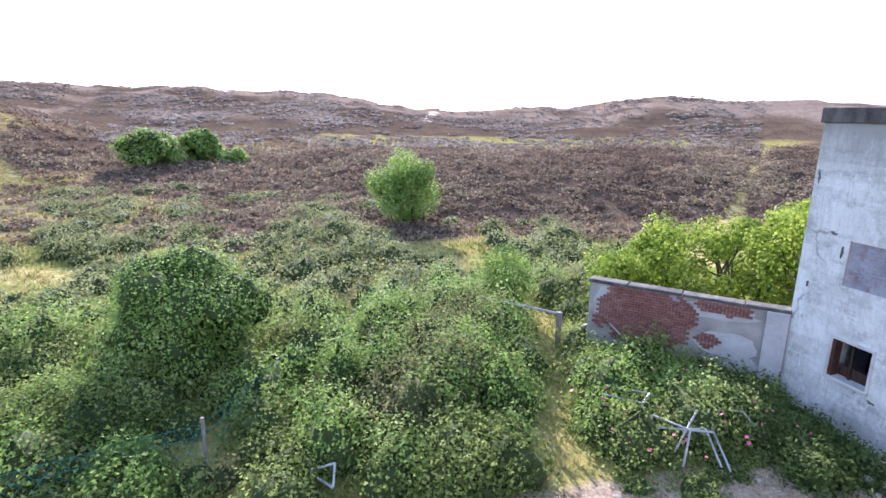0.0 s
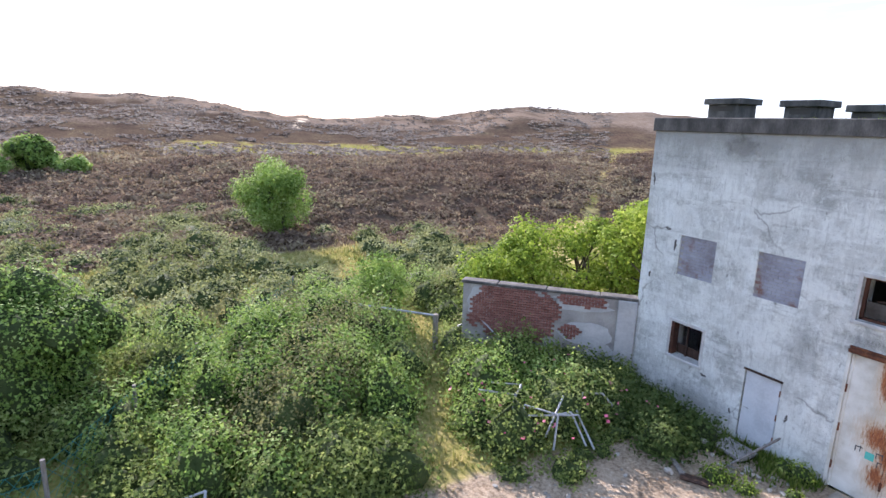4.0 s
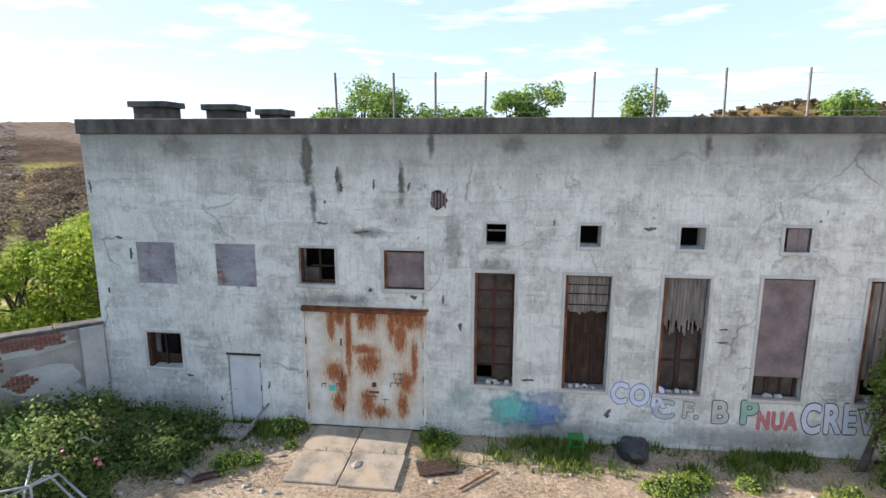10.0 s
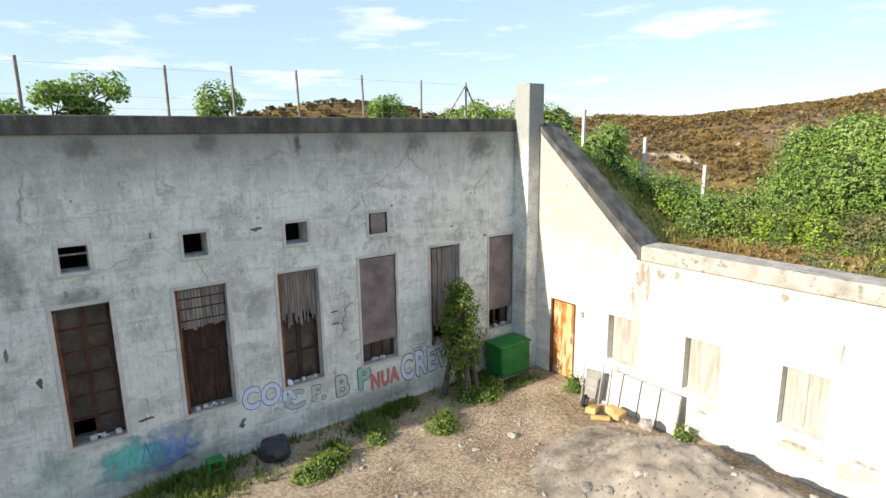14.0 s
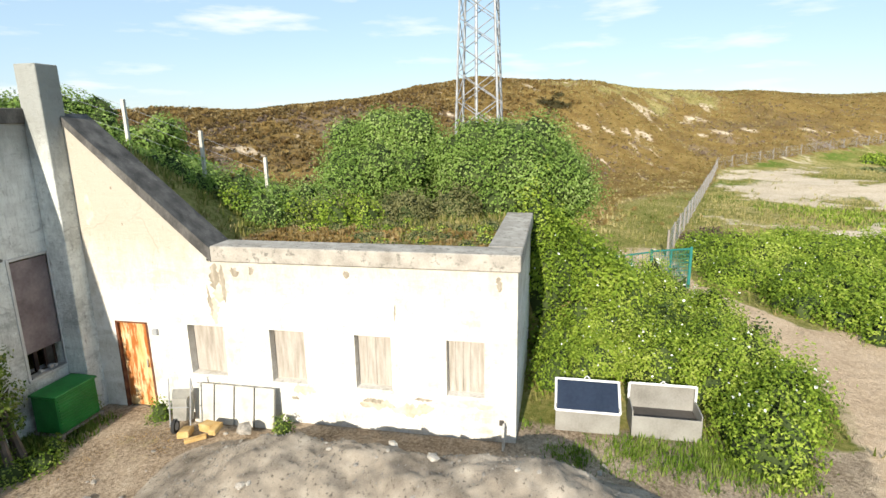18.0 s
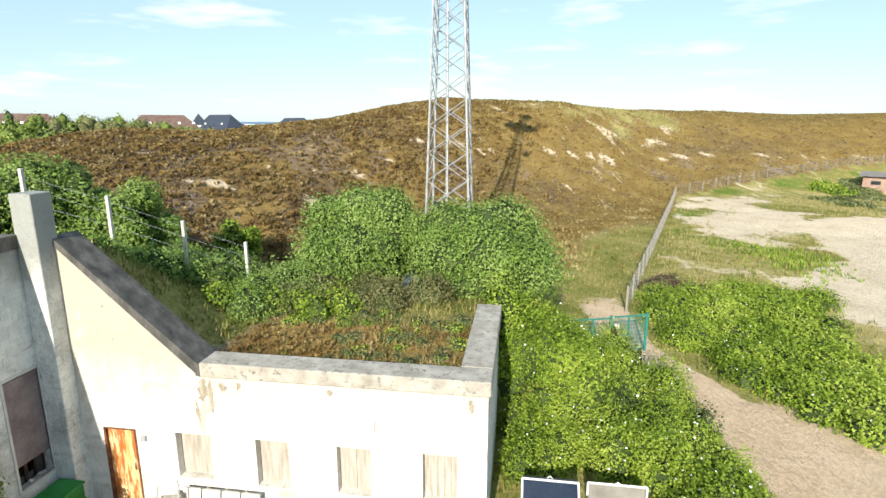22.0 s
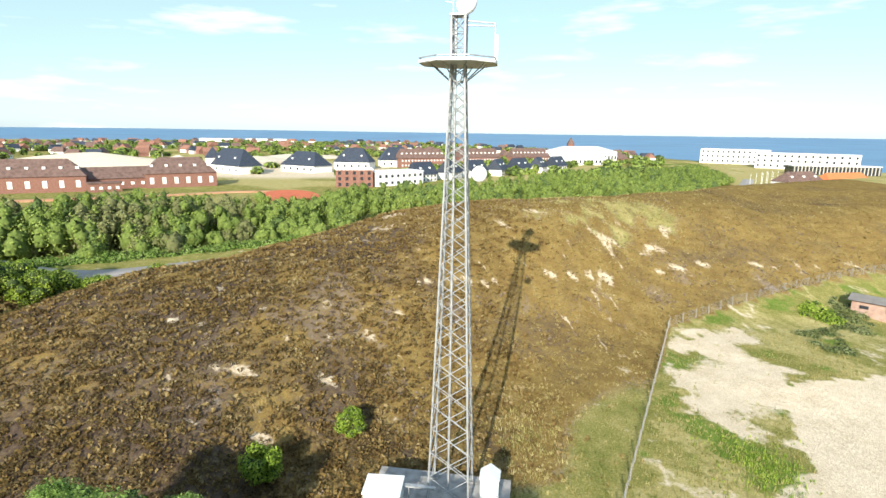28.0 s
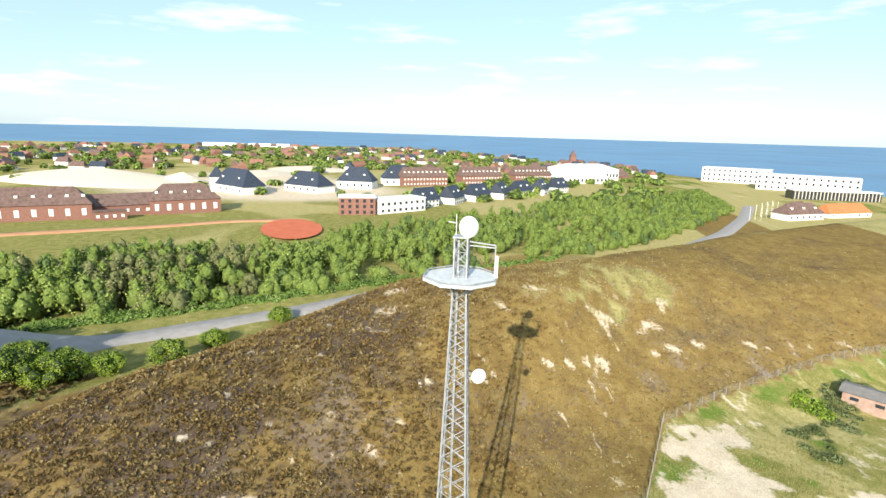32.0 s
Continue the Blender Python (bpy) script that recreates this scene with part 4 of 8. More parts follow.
            zz = z0 + r * (z1 - z0) / rows
            part("brick", boxes((a, b, y, y + 0.05, zz, zz + (z1 - z0) / rows - 0.012)), mat, parent)


for o in BLOCKED:
    brick_infill(o, 0.035, window_thing(o, "window opening bricked up with purple-grey bricks", False), PURPLEBRICK)
# open square window with a broken cross bar
o = SQUARE[0]
w = window_thing(o, "open square window hole with broken frame")
part("frame", boxes((o[0], o[0] + 0.07, 0.12, 0.2, o[2], o[3]), (o[1] - 0.05, o[1], 0.12, 0.2, o[2], o[3]), (o[0], o[1], 0.12, 0.2, o[3] - 0.05, o[3]), (o[0], o[1], 0.12, 0.2, o[2], o[2] + 0.06)), DARKRUST, w)
part("mullion", boxes(((o[0] + o[1]) / 2 + 0.02, (o[0] + o[1]) / 2 + 0.06, 0.14, 0.18, o[2], o[3])), DARKWOOD, w)
part("crossbar", boxes((o[0] + 0.3, o[1], 0.14, 0.18, o[2] + 0.48, o[2] + 0.52)), DARKWOOD, w)
part("pane", boxes((o[0] + 0.1, (o[0] + o[1]) / 2, 0.155, 0.165, o[2] + 0.08, o[2] + 0.45)), GLASSY, w)
# square window closed with a grey sheet
o = SQUARE[1]
w = window_thing(o, "square window closed with a dark grey sheet")
part("sheet", boxes((o[0] + 0.07, o[1], 0.05, 0.08, o[2], o[3] - 0.02)), BOARD, w)
part("jamb", boxes((o[0], o[0] + 0.08, -0.01, 0.14, o[2] - 0.05, o[3])), RUST, w, "rusty cream-painted jamb")
part("frame", boxes((o[0] + 0.07, o[1], 0.03, 0.08, o[3] - 0.06, o[3]), (o[0] + 0.07, o[1], 0.03, 0.08, o[2], o[2] + 0.04)), DARKWOOD, w)
o = SQUARE[2]
w = window_thing(o, "small low window hole with rusty frame")
part("frame", boxes((o[0], o[0] + 0.1, 0.0, 0.25, o[2], o[3]), (o[0], o[1], 0.1, 0.22, o[3] - 0.06, o[3]), (o[1] - 0.05, o[1], 0.1, 0.22, o[2], o[3])), DARKRUST, w)
part("mullion", boxes((o[0] + 0.42, o[0] + 0.47, 0.2, 0.25, o[2], o[3])), DARKWOOD, w)
boards(o, 0.3, o[2], o[2] + 0.3, DARKWOOD, w, 0.2, 0.0)


def steel_grid(o, y, rows, cols, parent, lower=0.0, r=0.022, mat=None):
    x0, x1, z0, z1 = o
    z1 = z1 if not lower else z0 + lower
    for c in range(cols + 1):
        xx = x0 + 0.05 + (x1 - x0 - 0.1) * c / cols
        k = 1.8 if c == cols // 2 else 1.0
        part("glazing_bar", boxes((xx - r * k, xx + r * k, y - 0.03, y + 0.03, z0, z1)), mat or DARKRUST, parent)
    for q in range(rows + 1):
        zz = z0 + (z1 - z0) * q / rows
        part("glazing_bar", boxes((x0 + 0.03, x1 - 0.03, y - 0.02, y + 0.02, zz - r, zz + r)), mat or DARKRUST, parent)
    for q in range(rows):
        for c in range(cols):
            if random.random() < 0.9:
                a, b = x0 + 0.07 + (x1 - x0 - 0.14) * c / cols, x0 + 0.03 + (x1 - x0 - 0.1) * (c + 1) / cols
                part("pane", boxes((a, b - 0.01, y + 0.004, y + 0.012, z0 + (z1 - z0) * q / rows + 0.03, z0 + (z1 - z0) * (q + 1) / rows - 0.03)), GLASSY, parent)


def tall_window(o, label, rust_side=True):
    w = window_thing(o, label)
    if rust_side:
        part("jamb", boxes((o[0], o[0] + 0.07, -0.012, 0.25, o[2] - 0.05, o[3] - 0.05)), RUST, w, "rust-stained steel jamb")
    part("sill", boxes((o[0], o[1], -0.05, 0.3, o[2] - 0.05, o[2] + 0.03)), CONCRETE, w)
    for k in range(7):
        a = random.uniform(o[0] + 0.1, o[1] - 0.2)
        part("rubble", boxes((a, a + random.uniform(0.05, 0.14), 0.02, 0.12, o[2] + 0.03, o[2] + random.uniform(0.06, 0.14)), bevel=0.012), PALEPLASTER, w)
    return w


w = tall_window(TALL[0], "tall rusty steel window with dirty panes")
steel_grid(TALL[0], 0.2, 6, 2, w)
w = tall_window(TALL[1], "tall window half covered with grey slats over brown doors")
boards(TALL[1], 0.12, 3.62, 4.68, GREYWOOD, w, 0.075, 0.14)
for zz in (3.9, 4.2, 4.45):
    part("batten", boxes((TALL[1][0] + 0.05, TALL[1][1] - 0.03, 0.1, 0.12, zz, zz + 0.025)), DARKWOOD, w)
boards(TALL[1], 0.32, 1.6, 3.7, DARKWOOD, w, 0.27)
part("lock_rail", boxes((TALL[1][0] + 0.1, TALL[1][1] - 0.06, 0.29, 0.32, 2.95, 3.03)), DARKWOOD, w)
w = tall_window(TALL[2], "tall window with torn grey slats above brown panes")
boards(TALL[2], 0.12, 3.15, 4.7, GREYWOOD, w, 0.045, 0.45, 0.02)
steel_grid(TALL[2], 0.26, 2, 2, w, 1.75, 0.035, DARKWOOD)
w = tall_window(TALL[3], "tall window boarded with brown sheet, open below", False)
part("sheet", boxes((TALL[3][0] + 0.02, TALL[3][1] - 0.02, 0.02, 0.05, 2.18, 4.76)), BOARD, w)
steel_grid((TALL[3][0] + 0.05, TALL[3][1] - 0.05, 1.58, 2.2), 0.2, 1, 3, w, 0, 0.03, DARKWOOD)
w = tall_window(TALL[4], "tall window with grey slats behind the shrub")
boards(TALL[4], 0.12, 1.9, 4.72, GREYWOOD, w, 0.09, 0.3)
w = tall_window(TALL[5], "tall window boarded with brown sheet beside the pillar", False)
part("sheet", boxes((TALL[5][0] + 0.02, TALL[5][1] - 0.02, 0.02, 0.05, 2.25, 4.8)), BOARD, w)
steel_grid((TALL[5][0] + 0.05, TALL[5][1] - 0.05, 1.58, 2.25), 0.22, 1, 3, w, 0, 0.03, DARKWOOD)
for k, o in enumerate(VENTS):
    w = window_thing(o, "small square vent hole" if k < 3 else "small vent hole closed with boards")
    if k == 0:
        part("crossbar", boxes((o[0], o[1], 0.06, 0.1, o[3] - 0.2, o[3] - 0.16)), GREYWOOD, w)
    if k == 3:
        boards(o, 0.01, o[2], o[3] - 0.02, BOARD, w, 0.3)
# white door
door = empty("door_1", None, "chipped white steel door, closed", "door", kind="structure")
part("leaf", boxes((DOOR[0] + 0.03, DOOR[1] - 0.03, 0.03, 0.08, 0.1, 2.08), bevel=0.008), WHITEDOOR, door)
part("hood", boxes((DOOR[0] - 0.02, DOOR[1] + 0.02, -0.05, 0.06, 2.09, 2.14)), DARKWOOD, door, "dark rotten drip bar")
for zz in (0.35, 1.0, 1.7):
    part("hinge", bars([((DOOR[1] - 0.02, 0.01, zz), (DOOR[1] - 0.02, 0.01, zz + 0.16))], 0.022), RUST, door)
part("handle", bars([((DOOR[0] + 0.12, -0.01, 1.02), (DOOR[0] + 0.24, -0.01, 1.02))], 0.014), GALV, door)
# rusty gate
gate = empty("door_2", None, "large closed steel gate, cream paint eaten by rust", "gate", kind="structure")
gx0, gx1 = GATE[0] + 0.05, GATE[1] - 0.05


def rusted_paint(name, blooms):
    """Cream gate paint with streaky blooms of rust. Blooms: middle and half size across and up, in parts of the gate."""
    m = bpy.data.materials.new(name)
    m.use_nodes = True
    n, l = m.node_tree.nodes, m.node_tree.links
    b = n["Principled BSDF"]
    b.inputs["Roughness"].default_value = 0.8
    c = n.new("ShaderNodeTexCoord")
    top = None
    for u, w, ru, rw in blooms:
        sub, mul, far = n.new("ShaderNodeVectorMath"), n.new("ShaderNodeVectorMath"), n.new("ShaderNodeVectorMath")
        sub.operation, mul.operation, far.operation = "SUBTRACT", "MULTIPLY", "LENGTH"
        l.new(c.outputs["Object"], sub.inputs[0])
        sub.inputs[1].default_value = (gx0 + u * (gx1 - gx0), 0, w * 3.5)
        l.new(sub.outputs[0], mul.inputs[0])
        mul.inputs[1].default_value = (1 / (ru * (gx1 - gx0)), 0, 1 / (rw * 3.5))
        l.new(mul.outputs[0], far.inputs[0])
        if top is None:
            top = far.outputs["Value"]
        else:
            mn = n.new("ShaderNodeMath")
            mn.operation = "MINIMUM"
            l.new(top, mn.inputs[0])
            l.new(far.outputs["Value"], mn.inputs[1])
            top = mn.outputs[0]
    noises = []
    for scale, stretch, rough in ((15.0, (1.5, 1, 0.28), 0.8), (24.0, (1.6, 1, 0.4), 0.75), (2.0, (1, 1, 1), 0.6)):
        mp, t = n.new("ShaderNodeMapping"), n.new("ShaderNodeTexNoise")
        mp.inputs["Scale"].default_value = stretch
        l.new(c.outputs["Object"], mp.inputs["Vector"])
        l.new(mp.outputs["Vector"], t.inputs["Vector"])
        t.inputs["Scale"].default_value, t.inputs["Detail"].default_value, t.inputs["Roughness"].default_value = scale, 8.0, rough
        noises.append(t.outputs["Fac"])
    ragged_edge, clear = n.new("ShaderNodeMath"), n.new("ShaderNodeMapRange")
    ragged_edge.operation = "MULTIPLY_ADD"
    l.new(noises[0], ragged_edge.inputs[0])
    ragged_edge.inputs[1].default_value = -3.4
    l.new(top, ragged_edge.inputs[2])
    l.new(ragged_edge.outputs[0], clear.inputs["Value"])
    clear.inputs["From Min"].default_value, clear.inputs["From Max"].default_value = -0.55, -1.15
    rp, rr, mx = n.new("ShaderNodeValToRGB"), n.new("ShaderNodeValToRGB"), n.new("ShaderNodeMixRGB")
    for ramp_, cols in ((rp, ((0.50, 0.47, 0.40), (0.62, 0.60, 0.54), (0.70, 0.685, 0.63))), (rr, ((0.13, 0.04, 0.017), (0.29, 0.09, 0.03), (0.42, 0.17, 0.065)))):
        ramp_.color_ramp.elements.new(0.5)
        for i, col in enumerate(cols):
            ramp_.color_ramp.elements[i].position = 0.35 + 0.15 * i
            ramp_.color_ramp.elements[i].color = (*col, 1)
    l.new(noises[2], rp.inputs["Fac"])
    l.new(noises[1], rr.inputs["Fac"])
    l.new(clear.outputs["Result"], mx.inputs[0])
    wash, tan = n.new("ShaderNodeMapRange"), n.new("ShaderNodeMixRGB")
    l.new(ragged_edge.outputs[0], wash.inputs["Value"])
    wash.inputs["From Min"].default_value, wash.inputs["From Max"].default_value = 0.5, -0.9
    wash.inputs["To Max"].default_value = 0.75
    l.new(wash.outputs["Result"], tan.inputs[0])
    l.new(rp.outputs["Color"], tan.inputs[1])
    tan.inputs[2].default_value = (0.50, 0.34, 0.19, 1)
    l.new(tan.outputs["Color"], mx.inputs[1])
    l.new(rr.outputs["Color"], mx.inputs[2])
    l.new(mx.outputs["Color"], b.inputs["Base Color"])
    bp = n.new("ShaderNodeBump")
    bp.inputs["Strength"].default_value, bp.inputs["Distance"].default_value = 0.5, 0.01
    l.new(noises[1], bp.inputs["Height"])
    l.new(bp.outputs["Normal"], b.inputs["Normal"])
    return m


GATEPAINT = rusted_paint("cream_gate_paint_with_rust_blooms", ((0.86, 0.95, 0.17, 0.10), (0.80, 0.80, 0.06, 0.16), (0.73, 0.9, 0.04, 0.14), (0.55, 0.96, 0.07, 0.13), (0.48, 0.93, 0.04, 0.1), (0.22, 0.9, 0.04, 0.16), (0.29, 0.95, 0.06, 0.08),
                                                            (0.365, 0.8, 0.03, 0.42), (0.54, 0.57, 0.10, 0.11), (0.5, 0.68, 0.13, 0.05), (0.85, 0.42, 0.07, 0.11), (0.24, 0.48, 0.09, 0.09), (0.30, 0.38, 0.05, 0.12),
                                                            (0.27, 0.22, 0.06, 0.09), (0.52, 0.22, 0.07, 0.13), (0.63, 0.15, 0.08, 0.06), (0.82, 0.22, 0.05, 0.12), (0.92, 0.6, 0.03, 0.2)))
for k, (a, b) in enumerate(((gx0, gx0 + 1.02), (gx0 + 1.03, gx0 + 2.12), (gx0 + 2.13, gx1))):
    leaf = part("leaf", boxes((a, b, 0.06, 0.1, 0.03, 3.48)), GATEPAINT, gate)
    part("stile", boxes((a, a + 0.05, 0.03, 0.06, 0.03, 3.48), (b - 0.05, b, 0.03, 0.06, 0.03, 3.48)), GATEPAINT, leaf)
    for zz in (0.5, 1.5, 2.5):
        part("hinge", bars([((b if k == 2 else a, 0.02, zz), (b if k == 2 else a, 0.02, zz + 0.2))], 0.025), RUST, leaf)
part("lintel", boxes((GATE[0] - 0.02, GATE[1] + 0.04, -0.09, 0.1, 3.5, 3.6), (GATE[0] - 0.02, GATE[1] + 0.1, -0.05, 0.02, 3.6, 3.66), bevel=0.01), RUST, gate, "rusted overhanging lintel rail")
part("jamb", boxes((GATE[0] - 0.03, GATE[0] + 0.04, -0.02, 0.12, 0.0, 3.5)), GATEPAINT, gate)
part("jamb", boxes((GATE[1] - 0.05, GATE[1] + 0.03, -0.02, 0.12, 0.0, 3.5)), GATEPAINT, gate)
part("lock_plate", boxes((-2.92, -2.8, 0.0, 0.06, 1.3, 1.42), (-3.0, -2.72, 0.02, 0.06, 1.1, 1.16), bevel=0.01), RUST, gate)
TEALTAG = material("turquoise_spray_paint", [(0.05, 0.35, 0.30), (0.10, 0.48, 0.42)], 3.0, 0.8, 0, 20.0)
BLACKTAG = material("black_spray_paint", [(0.04, 0.04, 0.045), (0.10, 0.10, 0.105)], 3.0, 0.7, 0, 20.0)
BLUETAG = material("blue_spray_paint", [(0.06, 0.13, 0.42), (0.12, 0.22, 0.55)], 3.0, 0.8, 0, 20.0)
REDTAG = material("red_spray_paint", [(0.38, 0.05, 0.06), (0.50, 0.12, 0.12)], 3.0, 0.8, 0, 20.0)
GREENFILL = material("pale_green_spray_paint", [(0.22, 0.40, 0.33), (0.32, 0.50, 0.42)], 3.0, 0.85, 0.2, 9.0)
REDFILL = material("faded_rose_spray_paint", [(0.42, 0.14, 0.15), (0.52, 0.24, 0.24)], 3.0, 0.85, 0.2, 9.0)
WALLFILL = material("thin_grey_spray_paint", [(0.40, 0.40, 0.38), (0.55, 0.55, 0.52)], 3.0, 0.9, 0.2, 9.0)
WHITETAG = material("white_blue_spray_paint", [(0.52, 0.56, 0.66), (0.66, 0.69, 0.76)], 3.0, 0.85, 0.2, 9.0)
part("paint_patch", boxes((-4.2, -4.02, 0.045, 0.056, 1.1, 1.28)), TEALTAG, gate, "turquoise paint patch")
for a, z0, l in ((-4.42, 1.3, 0.16), (-4.0, 1.32, 0.2), (-3.95, 1.12, 0.14), (-2.3, 1.7, 0.3), (-2.25, 1.55, 0.22), (-2.4, 1.42, 0.34), (-3.1, 0.98, 0.4), (-2.75, 0.9, 0.3)):
    part("scribble", boxes((a, a + l, 0.052, 0.058, z0, z0 + 0.022), (a, a + 0.02, 0.052, 0.058, z0 - 0.12, z0), (a + l * 0.6, a + l * 0.6 + 0.02, 0.052, 0.058, z0 - 0.1, z0 + 0.05)), BLACKTAG, gate)


# ---- wear and paint on the front ----
def ragged(cx, cz, w, h, n=11, seed=0, rough=0.3):
    """The outline of a broken patch; long ones wander along their length."""
    r = random.Random(seed)
    if max(w, h) < 1.7 * min(w, h) or rough < 0.5:
        return [(cx + w / 2 * math.cos(a) * r.uniform(1 - rough, 1.1), cz + h / 2 * math.sin(a) * r.uniform(1 - rough, 1.1)) for a in (2 * math.pi * i / n for i in range(n))]
    one, two, drift = [], [], 0.0
    long, wide = max(w, h), min(w, h)
    for i in range(n):
        s = (i / (n - 1) - 0.5) * long
        drift += r.uniform(-0.12, 0.12) * wide
        end = 1 - abs(2 * i / (n - 1) - 1) ** 3
        one.append((s, drift + wide * (0.06 + end * r.uniform(0.15, 0.6))))
        two.append((s, drift - wide * (0.06 + end * r.uniform(0.15, 0.6))))
    line = one + two[::-1]
    return [(cx + v, cz + s) for s, v in line] if h > w else [(cx + s, cz + v) for s, v in line]


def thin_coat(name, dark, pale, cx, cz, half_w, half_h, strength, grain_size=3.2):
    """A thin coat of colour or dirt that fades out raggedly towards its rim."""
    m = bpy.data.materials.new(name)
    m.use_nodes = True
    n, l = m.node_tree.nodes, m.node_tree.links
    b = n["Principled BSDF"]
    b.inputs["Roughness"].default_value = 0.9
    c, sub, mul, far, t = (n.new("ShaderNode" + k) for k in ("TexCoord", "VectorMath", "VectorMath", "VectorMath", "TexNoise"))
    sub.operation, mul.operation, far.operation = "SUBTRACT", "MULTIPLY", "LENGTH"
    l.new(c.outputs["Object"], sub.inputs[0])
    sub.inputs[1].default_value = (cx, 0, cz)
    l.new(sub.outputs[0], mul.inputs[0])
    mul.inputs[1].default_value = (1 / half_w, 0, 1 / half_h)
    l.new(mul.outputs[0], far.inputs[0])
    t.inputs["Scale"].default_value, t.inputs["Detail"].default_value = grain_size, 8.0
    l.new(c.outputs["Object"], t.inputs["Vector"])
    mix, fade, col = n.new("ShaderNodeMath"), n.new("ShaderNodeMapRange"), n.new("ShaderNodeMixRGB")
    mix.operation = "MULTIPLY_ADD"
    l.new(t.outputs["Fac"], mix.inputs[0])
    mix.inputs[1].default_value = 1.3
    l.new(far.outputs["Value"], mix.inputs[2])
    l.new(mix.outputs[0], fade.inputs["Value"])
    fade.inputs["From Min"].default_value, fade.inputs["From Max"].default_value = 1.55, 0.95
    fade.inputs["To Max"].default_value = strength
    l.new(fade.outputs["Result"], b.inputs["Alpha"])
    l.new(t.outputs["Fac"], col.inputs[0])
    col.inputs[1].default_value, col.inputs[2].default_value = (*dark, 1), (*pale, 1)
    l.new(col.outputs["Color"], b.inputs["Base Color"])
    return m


def plate(points, y0, y1):
    """A flat ragged piece on the front, between two depths."""
    bm = bmesh.new()
    a, b = [bm.verts.new((x, y0, z)) for x, z in points], [bm.verts.new((x, y1, z)) for x, z in points]
    bm.faces.new(a)
    bm.faces.new(b[::-1])
    for i in range(len(points)):
        j = (i + 1) % len(points)
        bm.faces.new([a[j], a[i], b[i], b[j]])
    bmesh.ops.recalc_face_normals(bm, faces=bm.faces)
    return bm


SPALL = material("dark_spalled_plaster", [(0.05, 0.047, 0.043), (0.11, 0.103, 0.095), (0.21, 0.2, 0.18)], 4.0, 0.95, 0.6, 30.0)
PATCH = material("pale_plaster_repair", [(0.33, 0.325, 0.32), (0.42, 0.415, 0.405), (0.5, 0.49, 0.48)], 1.5, 0.93, 0.4, 12.0)
OLDPATCH = material("grey_plaster_blotch", [(0.24, 0.235, 0.225), (0.31, 0.305, 0.295), (0.37, 0.36, 0.35)], 1.5, 0.93, 0.4, 12.0)
for k, (cx, cz, w, h) in enumerate(((-3.75, 7.3, 0.14, 0.55), (-3.62, 6.95, 0.18, 0.3), (-2.75, 7.05, 0.1, 0.35), (-2.0, 7.2, 0.11, 0.6), (-1.8, 7.0, 0.1, 0.3), (-4.1, 6.55, 0.14, 0.2), (-9.9, 5.0, 0.12, 0.45),
                                    (-10.2, 5.5, 0.3, 0.12), (-1.7, 4.0, 0.3, 0.14), (-0.9, 3.95, 0.12, 0.35), (-3.1, 5.75, 0.6, 0.1), (-4.2, 6.0, 0.5, 0.09), (0.6, 7.0, 0.08, 0.1), (4.4, 6.0, 0.45, 0.12), (2.0, 6.1, 0.08, 0.2),
                                    (8.4, 6.25, 0.1, 0.1), (6.4, 3.4, 0.35, 0.06), (6.4, 3.05, 0.4, 0.06), (1.45, 1.75, 0.5, 0.1), (-0.4, 3.2, 0.16, 0.3), (-2.9, 4.15, 0.2, 0.2), (11.4, 6.4, 0.14, 0.12), (12.0, 4.95, 0.2, 0.16),
                                    (10.6, 5.4, 0.14, 0.14), (3.6, 0.9, 0.2, 0.35), (-8.4, 1.4, 0.3, 0.1), (-6.0, 1.2, 0.1, 0.3), (-7.45, 0.7, 0.08, 0.2), (-10.9, 6.9, 0.1, 0.5), (-10.7, 3.9, 0.12, 0.25))):
    part("spall", plate(ragged(cx, cz, 0.72 * w, 0.8 * h, 15, k, 0.62), -0.004, 0.004), SPALL, front)
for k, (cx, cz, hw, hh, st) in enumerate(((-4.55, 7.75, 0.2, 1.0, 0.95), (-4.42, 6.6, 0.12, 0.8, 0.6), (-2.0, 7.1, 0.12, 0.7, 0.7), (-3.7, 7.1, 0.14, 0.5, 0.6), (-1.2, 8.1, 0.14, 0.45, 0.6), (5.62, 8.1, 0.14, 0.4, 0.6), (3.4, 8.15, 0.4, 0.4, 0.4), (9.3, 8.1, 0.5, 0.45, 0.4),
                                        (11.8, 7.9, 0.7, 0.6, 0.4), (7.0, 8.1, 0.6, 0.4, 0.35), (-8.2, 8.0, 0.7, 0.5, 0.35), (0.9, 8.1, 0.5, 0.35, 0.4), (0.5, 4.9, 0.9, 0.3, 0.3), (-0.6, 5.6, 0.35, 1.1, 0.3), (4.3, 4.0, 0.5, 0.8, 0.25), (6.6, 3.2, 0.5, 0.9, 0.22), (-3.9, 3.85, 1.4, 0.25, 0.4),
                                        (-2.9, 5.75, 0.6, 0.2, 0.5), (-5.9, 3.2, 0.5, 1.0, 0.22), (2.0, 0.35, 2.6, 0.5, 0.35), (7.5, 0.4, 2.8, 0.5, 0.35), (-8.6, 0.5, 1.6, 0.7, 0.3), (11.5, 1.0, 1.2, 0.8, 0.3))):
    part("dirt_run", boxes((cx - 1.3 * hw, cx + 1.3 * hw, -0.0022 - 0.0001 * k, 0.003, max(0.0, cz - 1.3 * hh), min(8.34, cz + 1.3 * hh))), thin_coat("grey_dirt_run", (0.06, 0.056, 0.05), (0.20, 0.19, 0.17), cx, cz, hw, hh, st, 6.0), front)
